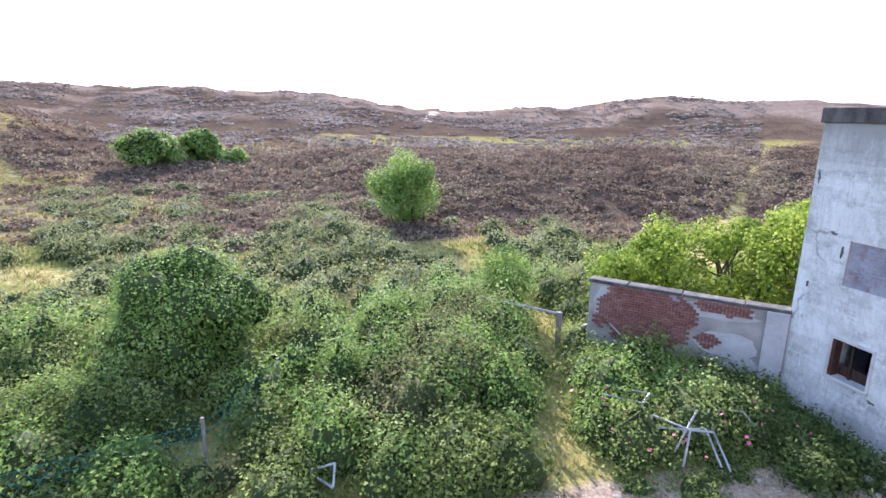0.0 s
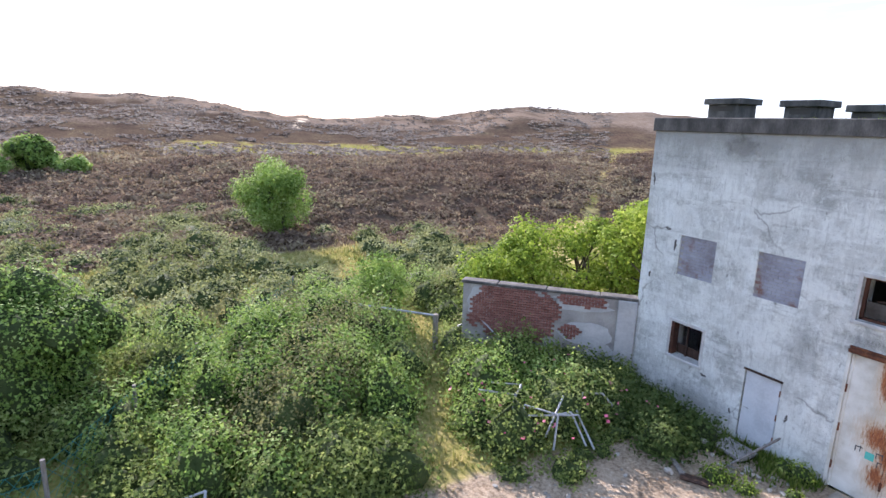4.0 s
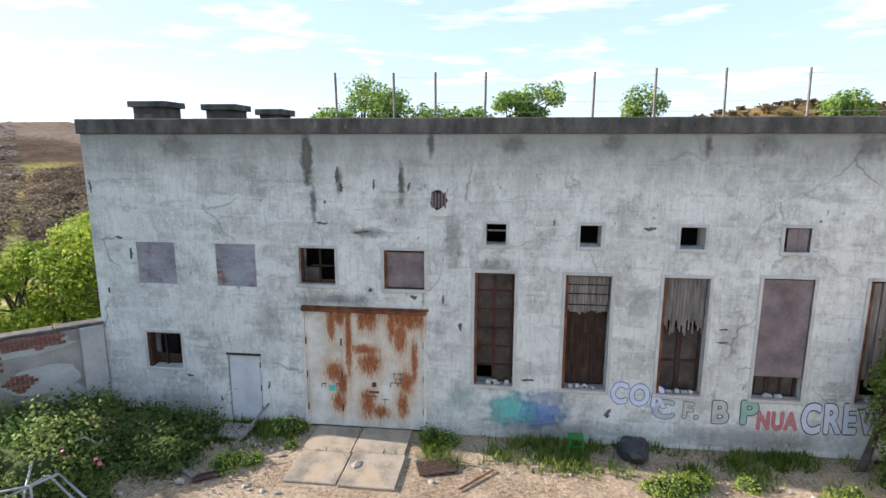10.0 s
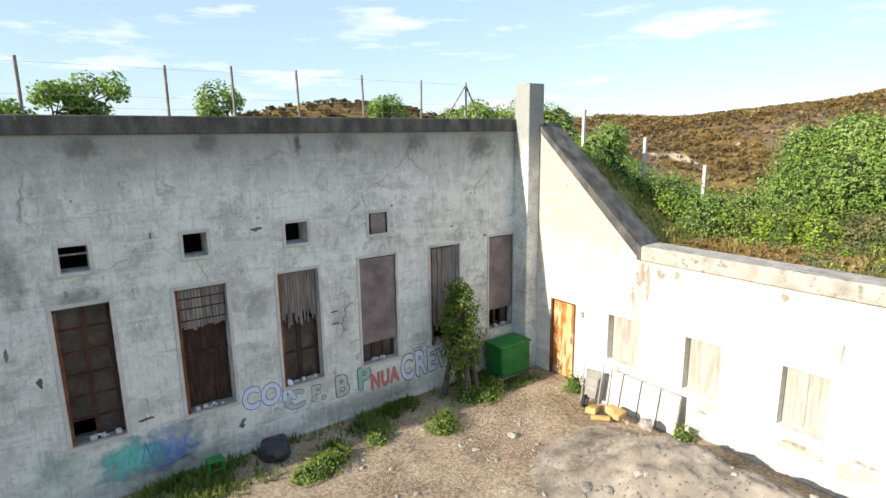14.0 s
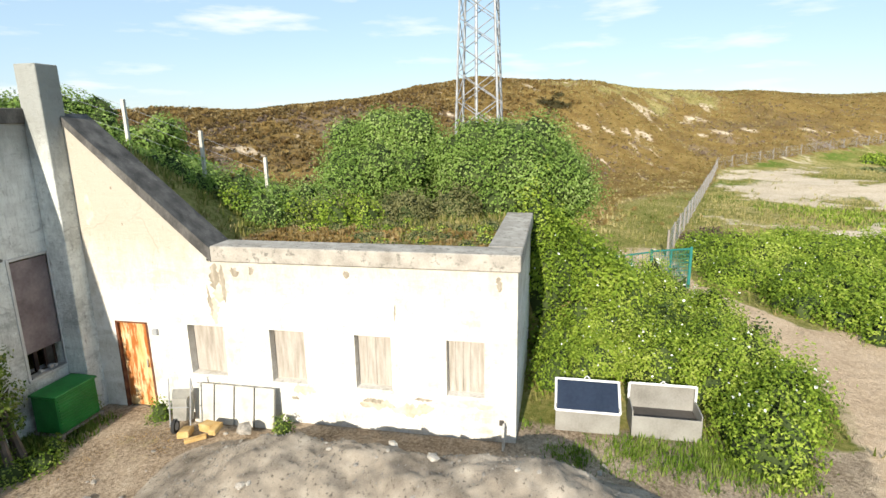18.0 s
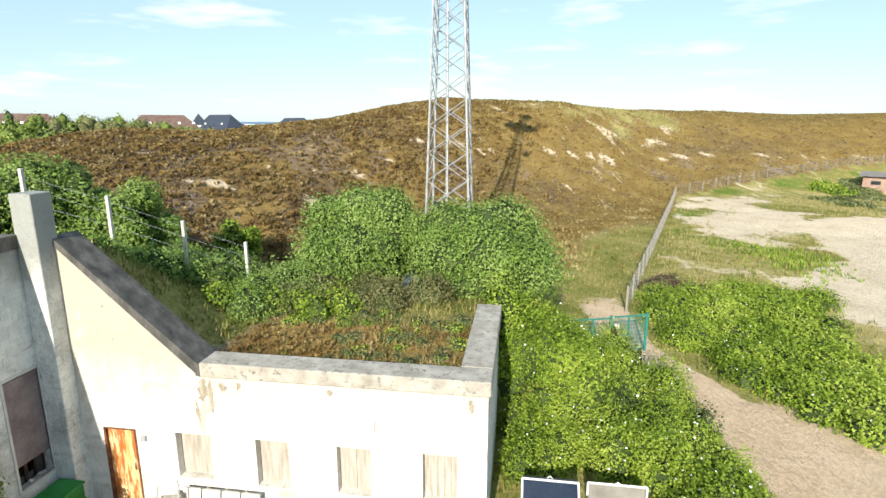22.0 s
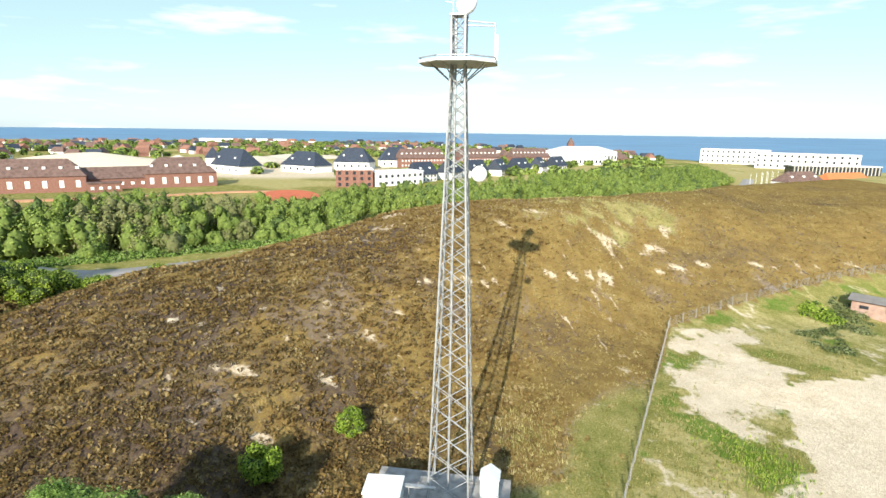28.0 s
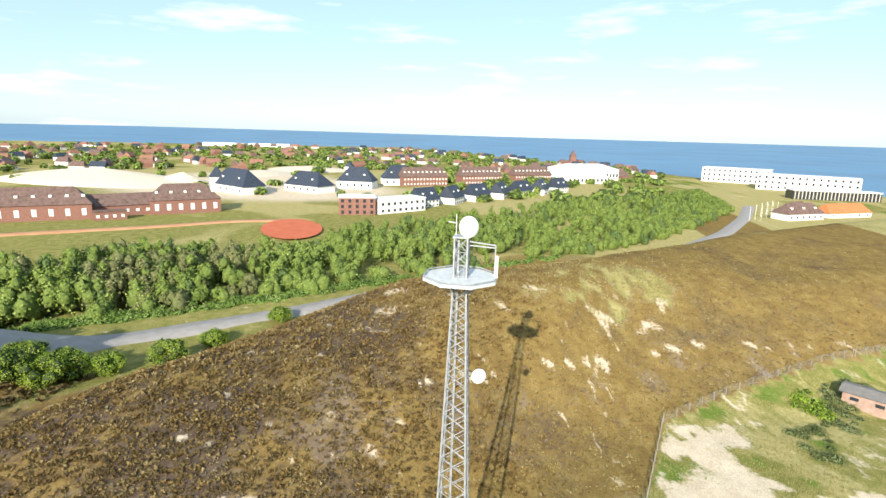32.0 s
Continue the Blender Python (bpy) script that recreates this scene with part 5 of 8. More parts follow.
# plaster blown off to the brick
part("bare_patch", plate(ragged(-1.02, 6.65, 0.5, 0.56, 14, 77, 0.25), -0.003, 0.003), DARKWOOD, front, "patch of missing plaster showing laths")
for k in range(5):
    part("lath", boxes((-1.2 + k * 0.085, -1.15 + k * 0.085, -0.016, -0.002, 6.44 + 0.02 * (k % 2), 6.87 - 0.02 * (k % 3))), BOARD, front)


def spray_text(word, x, z, size, fill, line, slant=0.0, squeeze=1.0):
    """Sprayed block letters on the front, filled and outlined, as flat meshes."""
    thing = empty("graffiti", None, "sprayed %s letters in faded paint on the wall" % word.lower(), "graffiti")
    cu = bpy.data.curves.new("letters", "FONT")
    cu.body, cu.size, cu.space_character = word, size, 1.12
    tmp = new("letters", cu)
    glyphs = bpy.data.meshes.new_from_object(tmp.evaluated_get(bpy.context.evaluated_depsgraph_get()))
    bpy.data.objects.remove(tmp)
    for name, mat, swell, depth in (("outline", line, 0.068 * size, 0.004), ("fill", fill, 0.036 * size, 0.008)):
        bm = bmesh.new()
        for i in range(12):
            first = len(bm.verts)
            bm.from_mesh(glyphs)
            bm.verts.ensure_lookup_table()
            bmesh.ops.translate(bm, vec=(swell * math.cos(i * math.pi / 6), swell * math.sin(i * math.pi / 6), 0.0002 * i), verts=bm.verts[first:])
        bm.transform(Matrix.Translation((x, -depth, z)) @ Matrix.Rotation(radians(90), 4, "X") @ Matrix.Rotation(slant, 4, "Z") @ Matrix.Diagonal((squeeze, 1, 1, 1)))
        part(name, bm, mat, thing)
    return thing


spray_text("COR", 3.66, 1.26, 0.80, WHITETAG, BLUETAG, -0.06, 0.80)
spray_text("C", 4.80, 0.86, 0.70, WALLFILL, BLUETAG, 0.05, 1.15)
spray_text("F.", 5.55, 0.92, 0.62, WALLFILL, BLACKTAG, -0.05, 0.95)
spray_text("B", 6.30, 0.82, 0.86, WALLFILL, BLACKTAG, 0.03, 0.9)
spray_text("P", 7.02, 0.84, 0.90, GREENFILL, BLACKTAG, 0.02, 0.95)
spray_text("NUA", 7.46, 0.72, 0.66, REDFILL, REDTAG, 0.03, 0.66)
spray_text("CREW", 8.56, 0.68, 1.12, WHITETAG, BLACKTAG, 0.05, 0.62)


tag = empty("graffiti", None, "faded turquoise and blue sprayed picture on the wall", "graffiti")


for k, (nm, dark, pale, cx, cz, hw, hh, st) in enumerate((("blue_overspray", (0.12, 0.22, 0.48), (0.28, 0.38, 0.56), 1.72, 0.82, 1.05, 0.7, 0.9), ("turquoise_overspray", (0.08, 0.42, 0.42), (0.24, 0.54, 0.50), 1.05, 0.86, 0.95, 0.6, 0.95), ("faint_green_haze", (0.20, 0.42, 0.36), (0.34, 0.50, 0.44), -0.35, 1.15, 0.6, 0.55, 0.35))):
    part("overspray", boxes((cx - 1.2 * hw, cx + 1.2 * hw, -0.0035 - 0.001 * k, 0.003, max(0.08, cz - 1.2 * hh), cz + 1.2 * hh)), thin_coat(nm, dark, pale, cx, cz, hw, hh, st), tag)
q = random.Random(8)
for x0, z0, mat in ((0.62, 0.62, TEALTAG), (0.95, 0.66, TEALTAG), (1.28, 0.6, BLUETAG), (1.62, 0.52, BLUETAG), (1.95, 0.5, BLUETAG)):
    pts_ = [(x0 + 0.1 * i + q.uniform(-0.05, 0.05), -0.006, z0 + (0.5 if i % 2 else 0.08) * q.uniform(0.7, 1.1)) for i in range(4)]
    part("stroke", bars(list(zip(pts_, pts_[1:])), 0.012, 4), mat, tag)
part("stroke", bars([((1.45, -0.006, 0.44), (1.85, -0.006, 0.5)), ((1.85, -0.006, 0.5), (2.3, -0.006, 0.6))], 0.014, 4), BLUETAG, tag)

# ---- openings of the wing ----
W = wing.matrix_world


def wing_part(name, bm, mat, parent, label=""):
    bm.transform(W)
    return part(name, bm, mat, parent, label)


RUSTDOOR = material("orange_rusted_door", [(0.50, 0.27, 0.08), (0.60, 0.44, 0.22), (0.67, 0.58, 0.42)], 2.0, 0.85, 0.4, 24.0, spots=((0.36, 0.115, 0.025), 2.6, 0.46), stretch=(2, 2, 0.4))
o = WING[0]
door = empty("door_3", None, "narrow rusted steel door in the sunlit wall", "door", kind="structure")
wing_part("leaf", boxes((o[0] + 0.05, o[1] - 0.05, 0.08, 0.13, 0.03, o[3] - 0.04), bevel=0.01), RUSTDOOR, door)
wing_part("frame", boxes((o[0] - 0.02, o[0] + 0.05, -0.01, 0.16, 0, o[3]), (o[1] - 0.05, o[1] + 0.02, -0.01, 0.16, 0, o[3]), (o[0], o[1], -0.01, 0.16, o[3] - 0.05, o[3])), RUST, door)
wing_part("handle", bars([((o[1] - 0.2, 0.04, 1.3), (o[1] - 0.2, 0.04, 1.55))], 0.015), GALV, door)
for k, o in enumerate(WING[1:]):
    w = empty("window_%d" % (count + 1 + k), None, "deep-set window closed with cream boards", "window", kind="structure")
    n = (2, 1, 4, 5)[k]
    for i in range(n):
        a, b = o[0] + (o[1] - o[0]) * i / n, o[0] + (o[1] - o[0]) * (i + 1) / n - 0.006
        d = random.uniform(0, 0.008)
        wing_part("board", boxes((a, b, 0.26 + d, 0.29 + d, o[2], o[3])), CREAMBOARD, w)
    wing_part("sill", boxes((o[0] - 0.05, o[1] + 0.05, -0.035, 0.3, o[2] - 0.07, o[2] + 0.01), bevel=0.015), LIMEWASH, w)
meter = empty("meter_box", None, "small grey box screwed to the wall", "box")
wing_part("case", boxes((2.62, 2.78, -0.09, 0.0, 2.38, 2.56), bevel=0.01), GALV, meter)
meter = empty("meter_box", None, "small dark box low on the wall", "box")
wing_part("case", boxes((12.62, 12.74, -0.06, 0.0, 0.5, 0.64), bevel=0.01), DARK, meter)
for k, (u, z, w, h) in enumerate(((4.9, 3.9, 0.5, 0.9), (9.3, 0.8, 1.0, 0.3), (7.2, 1.0, 0.7, 0.3), (12.0, 1.05, 0.9, 0.2), (1.0, 6.0, 0.3, 0.9), (4.65, 3.2, 0.3, 0.8), (10.3, 0.7, 1.2, 0.4))):
    bm = plate(ragged(u, z, w, h, 15, 90 + k, 0.5), -0.003, 0.003)
    wing_part("stain", bm, material("ochre_wall_stain", [(0.36, 0.31, 0.23), (0.48, 0.43, 0.34), (0.6, 0.56, 0.48)], 3.0, 0.93, 0.4, 14.0), wing)
RUNSTAIN = material("grey_brown_run_stain", [(0.20, 0.165, 0.12), (0.30, 0.26, 0.20), (0.45, 0.40, 0.33)], 3.0, 0.95, 0.4, 14.0, stretch=(3, 3, 0.7))
for k, (u, z, w, h) in enumerate(((4.75, 4.2, 0.3, 0.75), (5.05, 4.0, 0.16, 1.1), (4.6, 3.5, 0.12, 0.9), (5.4, 4.35, 0.3, 0.35), (5.9, 4.4, 0.2, 0.3), (0.5, 7.2, 0.14, 1.4), (0.35, 4.5, 0.12, 1.6), (8.6, 4.4, 0.25, 0.25), (9.9, 3.4, 0.05, 0.5), (2.1, 5.6, 0.08, 0.12), (6.9, 0.75, 0.25, 0.12), (9.2, 0.85, 0.6, 0.14), (10.6, 1.0, 0.5, 0.1), (1.9, 6.6, 0.07, 0.1), (12.6, 4.3, 0.16, 0.4))):
    wing_part("stain", plate(ragged(u, z, w, h, 17, 140 + k, 0.62), -0.004, 0.003), RUNSTAIN, wing)
# part() keeps the wall's own place: children made in world space follow it unturned
for ch in wing.children:
    if ch.name.startswith("stain"):
        ch.matrix_parent_inverse = W.inverted()

# ---- brick wall beside the front ----
bw = Matrix.Translation((-11.12, 0.12, 0)) @ Matrix.Rotation(math.atan2(-4.1, -4.3), 4, "Z")
garden = empty("brick_wall", bw, "broken plastered brick wall with bare red bricks", "wall", kind="structure")
WALL_L = 5.95


def gw(name, bm, mat, label=""):
    ob = part(name, bm, mat, garden, label)
    return ob


gw("core", boxes((0.0, WALL_L, -0.17, 0.17, -0.6, 2.86)), CONCRETE)
gw("coping", boxes((0.0, 1.2, -0.24, 0.24, 2.86, 2.96), (1.21, 3.0, -0.23, 0.24, 2.86, 2.95), (3.01, 4.7, -0.24, 0.23, 2.86, 2.96), (4.71, WALL_L + 0.06, -0.24, 0.24, 2.86, 2.97), bevel=0.025), CAP, "worn brick and concrete coping")
gw("pier", boxes((0.02, 0.62, 0.17, 0.3, -0.6, 2.86), bevel=0.02), PATCH)
for k, (a, c, w, h) in enumerate(((5.3, 2.2, 1.1, 1.2), (1.9, 2.55, 2.4, 0.6), (1.6, 1.5, 1.9, 0.9), (3.1, 2.55, 1.2, 0.45), (1.0, 0.6, 1.8, 1.2))):
    bm = plate(ragged(a, c, w, h, 18, 120 + k, 0.25), -0.19, -0.1)
    bm.transform(Matrix.Rotation(math.pi, 4, "Z") @ Matrix.Translation((-2 * a, 0, 0)))
    gw("plaster_patch", bm, PATCH if k != 3 else OLDPATCH)
brick_me = None
for r in range(21):
    for c in range(24):
        a = 0.75 + c * 0.21 + (0.105 if r % 2 else 0)
        zz = 1.0 + r * 0.088
        edge = 0.3 * math.sin(5 * a + 3 * zz) + 0.22 * math.sin(11 * a - 7 * zz)
        inside = abs((a - 4.05) / 1.55) ** 3 + abs((zz - 1.85) / 1.05) ** 3 < 1 + edge or abs((a - 1.7) / 0.75) ** 2 + abs((zz - 2.62) / 0.22) ** 2 < 1 + edge or abs((a - 2.2) / 0.35) ** 2 + abs((zz - 1.5) / 0.25) ** 2 < 1 + edge
        if not inside:
            continue
        if brick_me is None:
            ob = gw("brick", boxes((-0.098, 0.098, 0.0, 0.06, 0.0, 0.076), bevel=0.006), BRICK)
            brick_me = ob.data
        else:
            ob = new("brick", brick_me)
            ob.parent = garden
        ob.matrix_basis = Matrix.Translation((a, 0.165 + random.uniform(-0.006, 0.006), zz))

# ---- the yard ----
APRON = material("sunbleached_rough_concrete", [(0.15, 0.128, 0.10), (0.27, 0.235, 0.19), (0.40, 0.355, 0.295)], 1.6, 0.96, 0.8, 22.0, spots=((0.36, 0.29, 0.21), 1.1, 0.48), depth=0.03)
apron = empty("concrete_apron", None, "cracked pale concrete slabs before the gate", "paving", kind="structure")
for k, (a, b, c, d) in enumerate(((-4.55, -3.2, -1.35, -0.02), (-3.18, -1.75, -1.3, -0.02), (-4.5, -3.15, -2.75, -1.38), (-3.12, -1.7, -2.8, -1.33))):
    part("slab", boxes((a, b, c, d, -0.1, 0.045 + 0.01 * k), bevel=0.02), APRON, apron)
gsz = 110
hx, hy = np.meshgrid(np.linspace(7.6, 13.8, gsz), np.linspace(-18.5, -2.2, 2 * gsz), indexing="ij")
ridge_x = 11.25 + 0.05 * (hy + 9)
prof = np.exp(-((hx - ridge_x) / np.where(hx < ridge_x, 1.9, 1.0)) ** 2)
along = step(-18.2, -13.5, hy) * (1 - step(-8.4, -4.0, hy))
body = prof * along
rough = sum(grain(hx * f + 3 * f, hy * f) / f ** 0.85 for f in (0.8, 1.7, 3.5, 7.0, 13.0, 24.0))
hz = 1.36 * body * (1 + 0.2 * grain(hx * 0.9, hy * 0.7)) + 0.16 * rough * np.clip(body * 1.6, 0, 1) - 0.06 * (1 - body)
ii = np.arange(hx.size).reshape(hx.shape)
HEAPM = material("grey_sandy_gravel", [(0.12, 0.10, 0.078), (0.25, 0.21, 0.165), (0.365, 0.31, 0.245), (0.48, 0.415, 0.335)], 1.6, 0.97, 1.0, 60.0, spots=((0.10, 0.085, 0.068), 9.0, 0.565), depth=0.09)
heap = from_arrays("spoil_mound", np.stack([hx, hy, hz], -1), np.stack([ii[:-1, :-1], ii[1:, :-1], ii[1:, 1:], ii[:-1, 1:]], -1).reshape(-1, 4), HEAPM, smooth=True)
tagged(heap, "long heap of grey sandy gravel before the wing", "gravel heap")


def stone_mesh(seed):
    r = np.random.default_rng(seed)
    bm = bmesh.new()
    bmesh.ops.create_icosphere(bm, subdivisions=1, radius=1.0)
    for v in bm.verts:
        v.co *= r.uniform(0.75, 1.2)
        v.co.z *= 0.65
    me = bpy.data.meshes.new("stone")
    bm.to_mesh(me)
    bm.free()
    me.materials.append(STONEM)
    return me


STONEM = material("pale_rubble", [(0.20, 0.18, 0.155), (0.32, 0.29, 0.25), (0.44, 0.405, 0.355)], 3.0, 0.95, 0.4, 25.0, object_random=0.4)
stones = [stone_mesh(k) for k in range(5)]


def heap_height(x, y):
    if 7.6 < x < 13.8 and -18.5 < y < -2.2:
        i, j = int((x - 7.6) / 6.2 * (gsz - 1)), int((y + 18.5) / 16.3 * (2 * gsz - 1))
        return max(float(hz[i, j]), 0.0)
    return 0.0


r = random.Random(4)
for k in range(230):
    if k < 90:
        x, y = r.uniform(8.5, 13.3), r.uniform(-16, -3)
    elif k < 160:
        x, y = r.uniform(-9.2, -5), r.uniform(-8, -0.6)
    else:
        x, y = r.uniform(-5, 9), r.uniform(-4.5, -0.4)
    ob = new("stone", r.choice(stones))
    s = r.uniform(0.025, 0.075) * (2.0 if r.random() < 0.07 else 1)
    ob.matrix_world = Matrix.Translation((x, y, heap_height(x, y) + s * 0.3)) @ Euler((r.uniform(-0.3, 0.3), r.uniform(-0.3, 0.3), r.uniform(0, 6))).to_matrix().to_4x4() @ Matrix.Diagonal((s * 1.3, s, s, 1))
    tagged(ob, "small pale piece of rubble on the ground", "stone", "rubble in the yard")
g = np.random.default_rng(12)
px_, py_ = g.uniform(7.7, 13.7, 5200), g.uniform(-18.3, -2.4, 5200)
pz_ = np.array([heap_height(a, b) for a, b in zip(px_, py_)])
keep = pz_ > 0.05
px_, py_, pz_ = px_[keep], py_[keep], pz_[keep]
sz = 0.014 + 0.04 * g.uniform(0, 1, len(px_)) ** 3
shape = np.array([(1, 0, -0.4), (-0.5, 0.87, -0.4), (-0.5, -0.87, -0.4), (0.1, 0.05, 0.8)])
turn = g.uniform(0, 6.28, len(px_))
jit = shape[None] * (1 + 0.35 * g.normal(size=(len(px_), 4, 3)))
vx = jit[..., 0] * np.cos(turn)[:, None] - jit[..., 1] * np.sin(turn)[:, None]
vy = jit[..., 0] * np.sin(turn)[:, None] + jit[..., 1] * np.cos(turn)[:, None]
chips = np.stack([px_[:, None] + vx * sz[:, None], py_[:, None] + vy * sz[:, None], pz_[:, None] + jit[..., 2] * sz[:, None]], -1).reshape(-1, 3)
base_ = 4 * np.arange(len(px_))[:, None]
tri_ = np.concatenate([base_ + np.array(t) for t in ((0, 1, 3), (1, 2, 3), (2, 0, 3))])
tagged(from_arrays("gravel", chips, tri_, STONEM), "loose grey stone chips on the gravel heap", "gravel", kind="stuff")
bould = new("boulder", stones[2])
bould.matrix_world = Matrix.Translation((12.75, -5.95, 0.35)) @ Matrix.Diagonal((0.28, 0.24, 0.28, 1))
tagged(bould, "rounded grey boulder on the gravel heap", "stone")

# concrete slabs leaning on the wing
for k in range(4):
    y0 = -3.98 - k * 0.62
    slab = empty("concrete_slab", None, "pale concrete slab leaning on the wing wall", "slab", "slabs along the wing")
    bm = boxes((-0.05, 0.05, -0.29, 0.29, 0.0, 1.12), bevel=0.012)
    bm.transform(Matrix.Translation((13.42, y0 - 0.3, 0.0)) @ Matrix.Rotation(radians(11), 4, "Y"))
    part("body", bm, POST, slab)

# wheelbarrow tipped against the wall
barrow = empty("wheelbarrow", Matrix.Translation((12.95, -3.9, 0)) @ Matrix.Rotation(radians(15), 4, "Z"), "old pale wheelbarrow tipped up against the wall", "wheelbarrow")
bm = bmesh.new()
v0 = [bm.verts.new(p) for p in ((0.2, -0.26, 0.2), (0.2, 0.26, 0.2), (0.36, 0.3, 1.05), (0.36, -0.3, 1.05))]
v1 = [bm.verts.new(p) for p in ((-0.1, -0.17, 0.32), (-0.1, 0.17, 0.32), (0.04, 0.2, 0.9), (0.04, -0.2, 0.9))]
bm.faces.new(v1)
for i in range(4):
    j = (i + 1) % 4
    bm.faces.new([v0[i], v0[j], v1[j], v1[i]])
bmesh.ops.solidify(bm, geom=bm.faces[:], thickness=0.02)
part("tray", bm, POST, barrow, "cement-crusted tray")
part("handle", bars([((-0.1, -0.27, 0.15), (0.2, -0.3, 1.45))], 0.02), GALV, barrow)
part("handle", bars([((-0.1, 0.27, 0.15), (0.2, 0.3, 1.45))], 0.02), GALV, barrow)
part("brace", bars([((-0.06, -0.27, 0.7), (-0.06, 0.27, 0.7))], 0.016), GALV, barrow)
bm = bmesh.new()
bmesh.ops.create_cone(bm, cap_ends=True, segments=18, radius1=0.2, radius2=0.2, depth=0.09, matrix=Matrix.Translation((-0.16, 0.12, 0.2)) @ Matrix.Rotation(radians(90), 4, "X"))
wheel = part("wheel", bm, material("black_rubber", [(0.02, 0.02, 0.02), (0.045, 0.045, 0.045)], 3.0, 0.8, 0.2, 20.0), barrow)
bm = bmesh.new()
bmesh.ops.create_cone(bm, cap_ends=True, segments=14, radius1=0.11, radius2=0.11, depth=0.11, matrix=Matrix.Translation((-0.16, 0.12, 0.2)) @ Matrix.Rotation(radians(90), 4, "X"))
part("hub", bm, GALV, wheel)
YELLOWWOOD = material("yellow_foam_and_timber", [(0.36, 0.21, 0.07), (0.50, 0.33, 0.13), (0.58, 0.43, 0.22)], 3.0, 0.9, 0.4, 20.0)
for k, (x, y, z, l, w, h, a) in enumerate(((12.55, -4.3, 0.1, 0.6, 0.3, 0.18, 0.4), (12.75, -4.9, 0.2, 0.5, 0.3, 0.22, 1.2), (12.35, -4.75, 0.12, 0.55, 0.16, 0.1, 2.2), (12.6, -5.2, 0.3, 0.45, 0.2, 0.15, 0.1))):
    bm = boxes((-l / 2, l / 2, -w / 2, w / 2, 0, h), bevel=0.02)
    bm.transform(Matrix.Translation((x, y, z)) @ Matrix.Rotation(a, 4, "Z") @ Matrix.Rotation(0.25 - 0.1 * k, 4, "Y"))
    tagged(part("broken_block", bm, YELLOWWOOD), "yellow-brown broken block in a loose pile", "debris", "yellow debris pile")

# green box on its pallet
chest = empty("green_box", Matrix.Translation((12.55, -0.62, 0.0)), "green slatted plastic box standing on a pallet", "box")
part("body", boxes((-0.66, 0.66, -0.4, 0.42, 0.15, 1.2), bevel=0.03), GREENPAINT, chest)
part("lid", boxes((-0.7, 0.7, -0.44, 0.45, 1.2, 1.27), bevel=0.02), GREENPAINT, chest)
for k in range(11):
    part("slat", boxes((-0.62, 0.62, -0.43, -0.4, 0.22 + k * 0.085, 0.28 + k * 0.085), bevel=0.006), GREENPAINT, chest)
pallet = empty("pallet", Matrix.Translation((12.55, -0.62, 0.0)), "grey wooden pallet under the green box", "pallet")
for k in range(5):
    part("plank", boxes((-0.72, 0.72, -0.46 + k * 0.2, -0.34 + k * 0.2, 0.11, 0.14)), GREYWOOD, pallet)
for k in range(3):
    part("bearer", boxes((-0.7 + k * 0.65, -0.6 + k * 0.65, -0.46, 0.46, 0.0, 0.11)), GREYWOOD, pallet)

# steel grit bins by the hedge
STEEL = material("brushed_grey_steel", [(0.20, 0.185, 0.16), (0.29, 0.275, 0.245), (0.36, 0.345, 0.31)], 1.2, 0.6, 0.1, 18.0, metal=0.2)
DARKPANEL = material("dark_blue_sheen_panel", [(0.03, 0.045, 0.08), (0.06, 0.08, 0.13)], 0.8, 0.2, 0.05, 12.0, specular=0.6)
for k, (y0, y1) in enumerate(((-15.72, -14.05), (-17.75, -16.02))):
    b = empty("steel_bin", Matrix.Translation((14.7, (y0 + y1) / 2, 0)), "closed grey steel bin with dark lid" if k == 0 else "open grey steel bin with raised rim", "bin", "steel bins by the hedge")
    h = (y1 - y0) / 2
    part("front", boxes((0.0, 0.03, -h, h, 0.02, 0.62), bevel=0.006), STEEL, b)
    part("side", boxes((0.03, 0.95, -h, -h + 0.03, 0.02, 0.75)), STEEL, b)
    part("side", boxes((0.03, 0.95, h - 0.03, h, 0.02, 0.75)), STEEL, b)
    part("back", boxes((0.95, 0.98, -h, h, 0.02, 1.1)), STEEL, b)
    part("floor", boxes((0.03, 0.95, -h + 0.03, h - 0.03, 0.0, 0.05)), STEEL, b)
    rim = [((0.0, -h, 0.62), (0.7, -h, 1.2)), ((0.0, h, 0.62), (0.7, h, 1.2)), ((0.7, -h, 1.2), (0.7, h, 1.2)), ((0.7, -h, 1.2), (0.95, -h, 0.75)), ((0.7, h, 1.2), (0.95, h, 0.75))]
    if k == 0:
        part("rim", bars(rim + [((0, -h, 0.62), (0, h, 0.62))], 0.035), WHITE, b)
        bm = bmesh.new()
        bm.faces.new([bm.verts.new(p) for p in ((0.0, -h, 0.6), (0.0, h, 0.6), (0.68, h, 1.18), (0.68, -h, 1.18))])
        bmesh.ops.solidify(bm, geom=bm.faces[:], thickness=0.02)
        part("lid", bm, DARKPANEL, b, "dark shiny lid")
    else:
        part("rim", bars([((0.85, -h, 1.15), (0.85, h, 1.15)), ((0.85, -h, 0.7), (0.85, -h, 1.15)), ((0.85, h, 0.7), (0.85, h, 1.15))], 0.035), WHITE, b)
        # The bin is hollow; an added dark block stands for its inner shade.
        part("hollow_shade", boxes((0.05, 0.94, -h + 0.04, h - 0.04, 0.05, 0.4)), DARK, b, "dark block standing for the shaded hollow")
    part("lifting_eye", bars([((0.8, -0.08, 1.2), (0.8, 0.0, 1.28)), ((0.8, 0.0, 1.28), (0.8, 0.08, 1.2))], 0.015), WHITE, b)

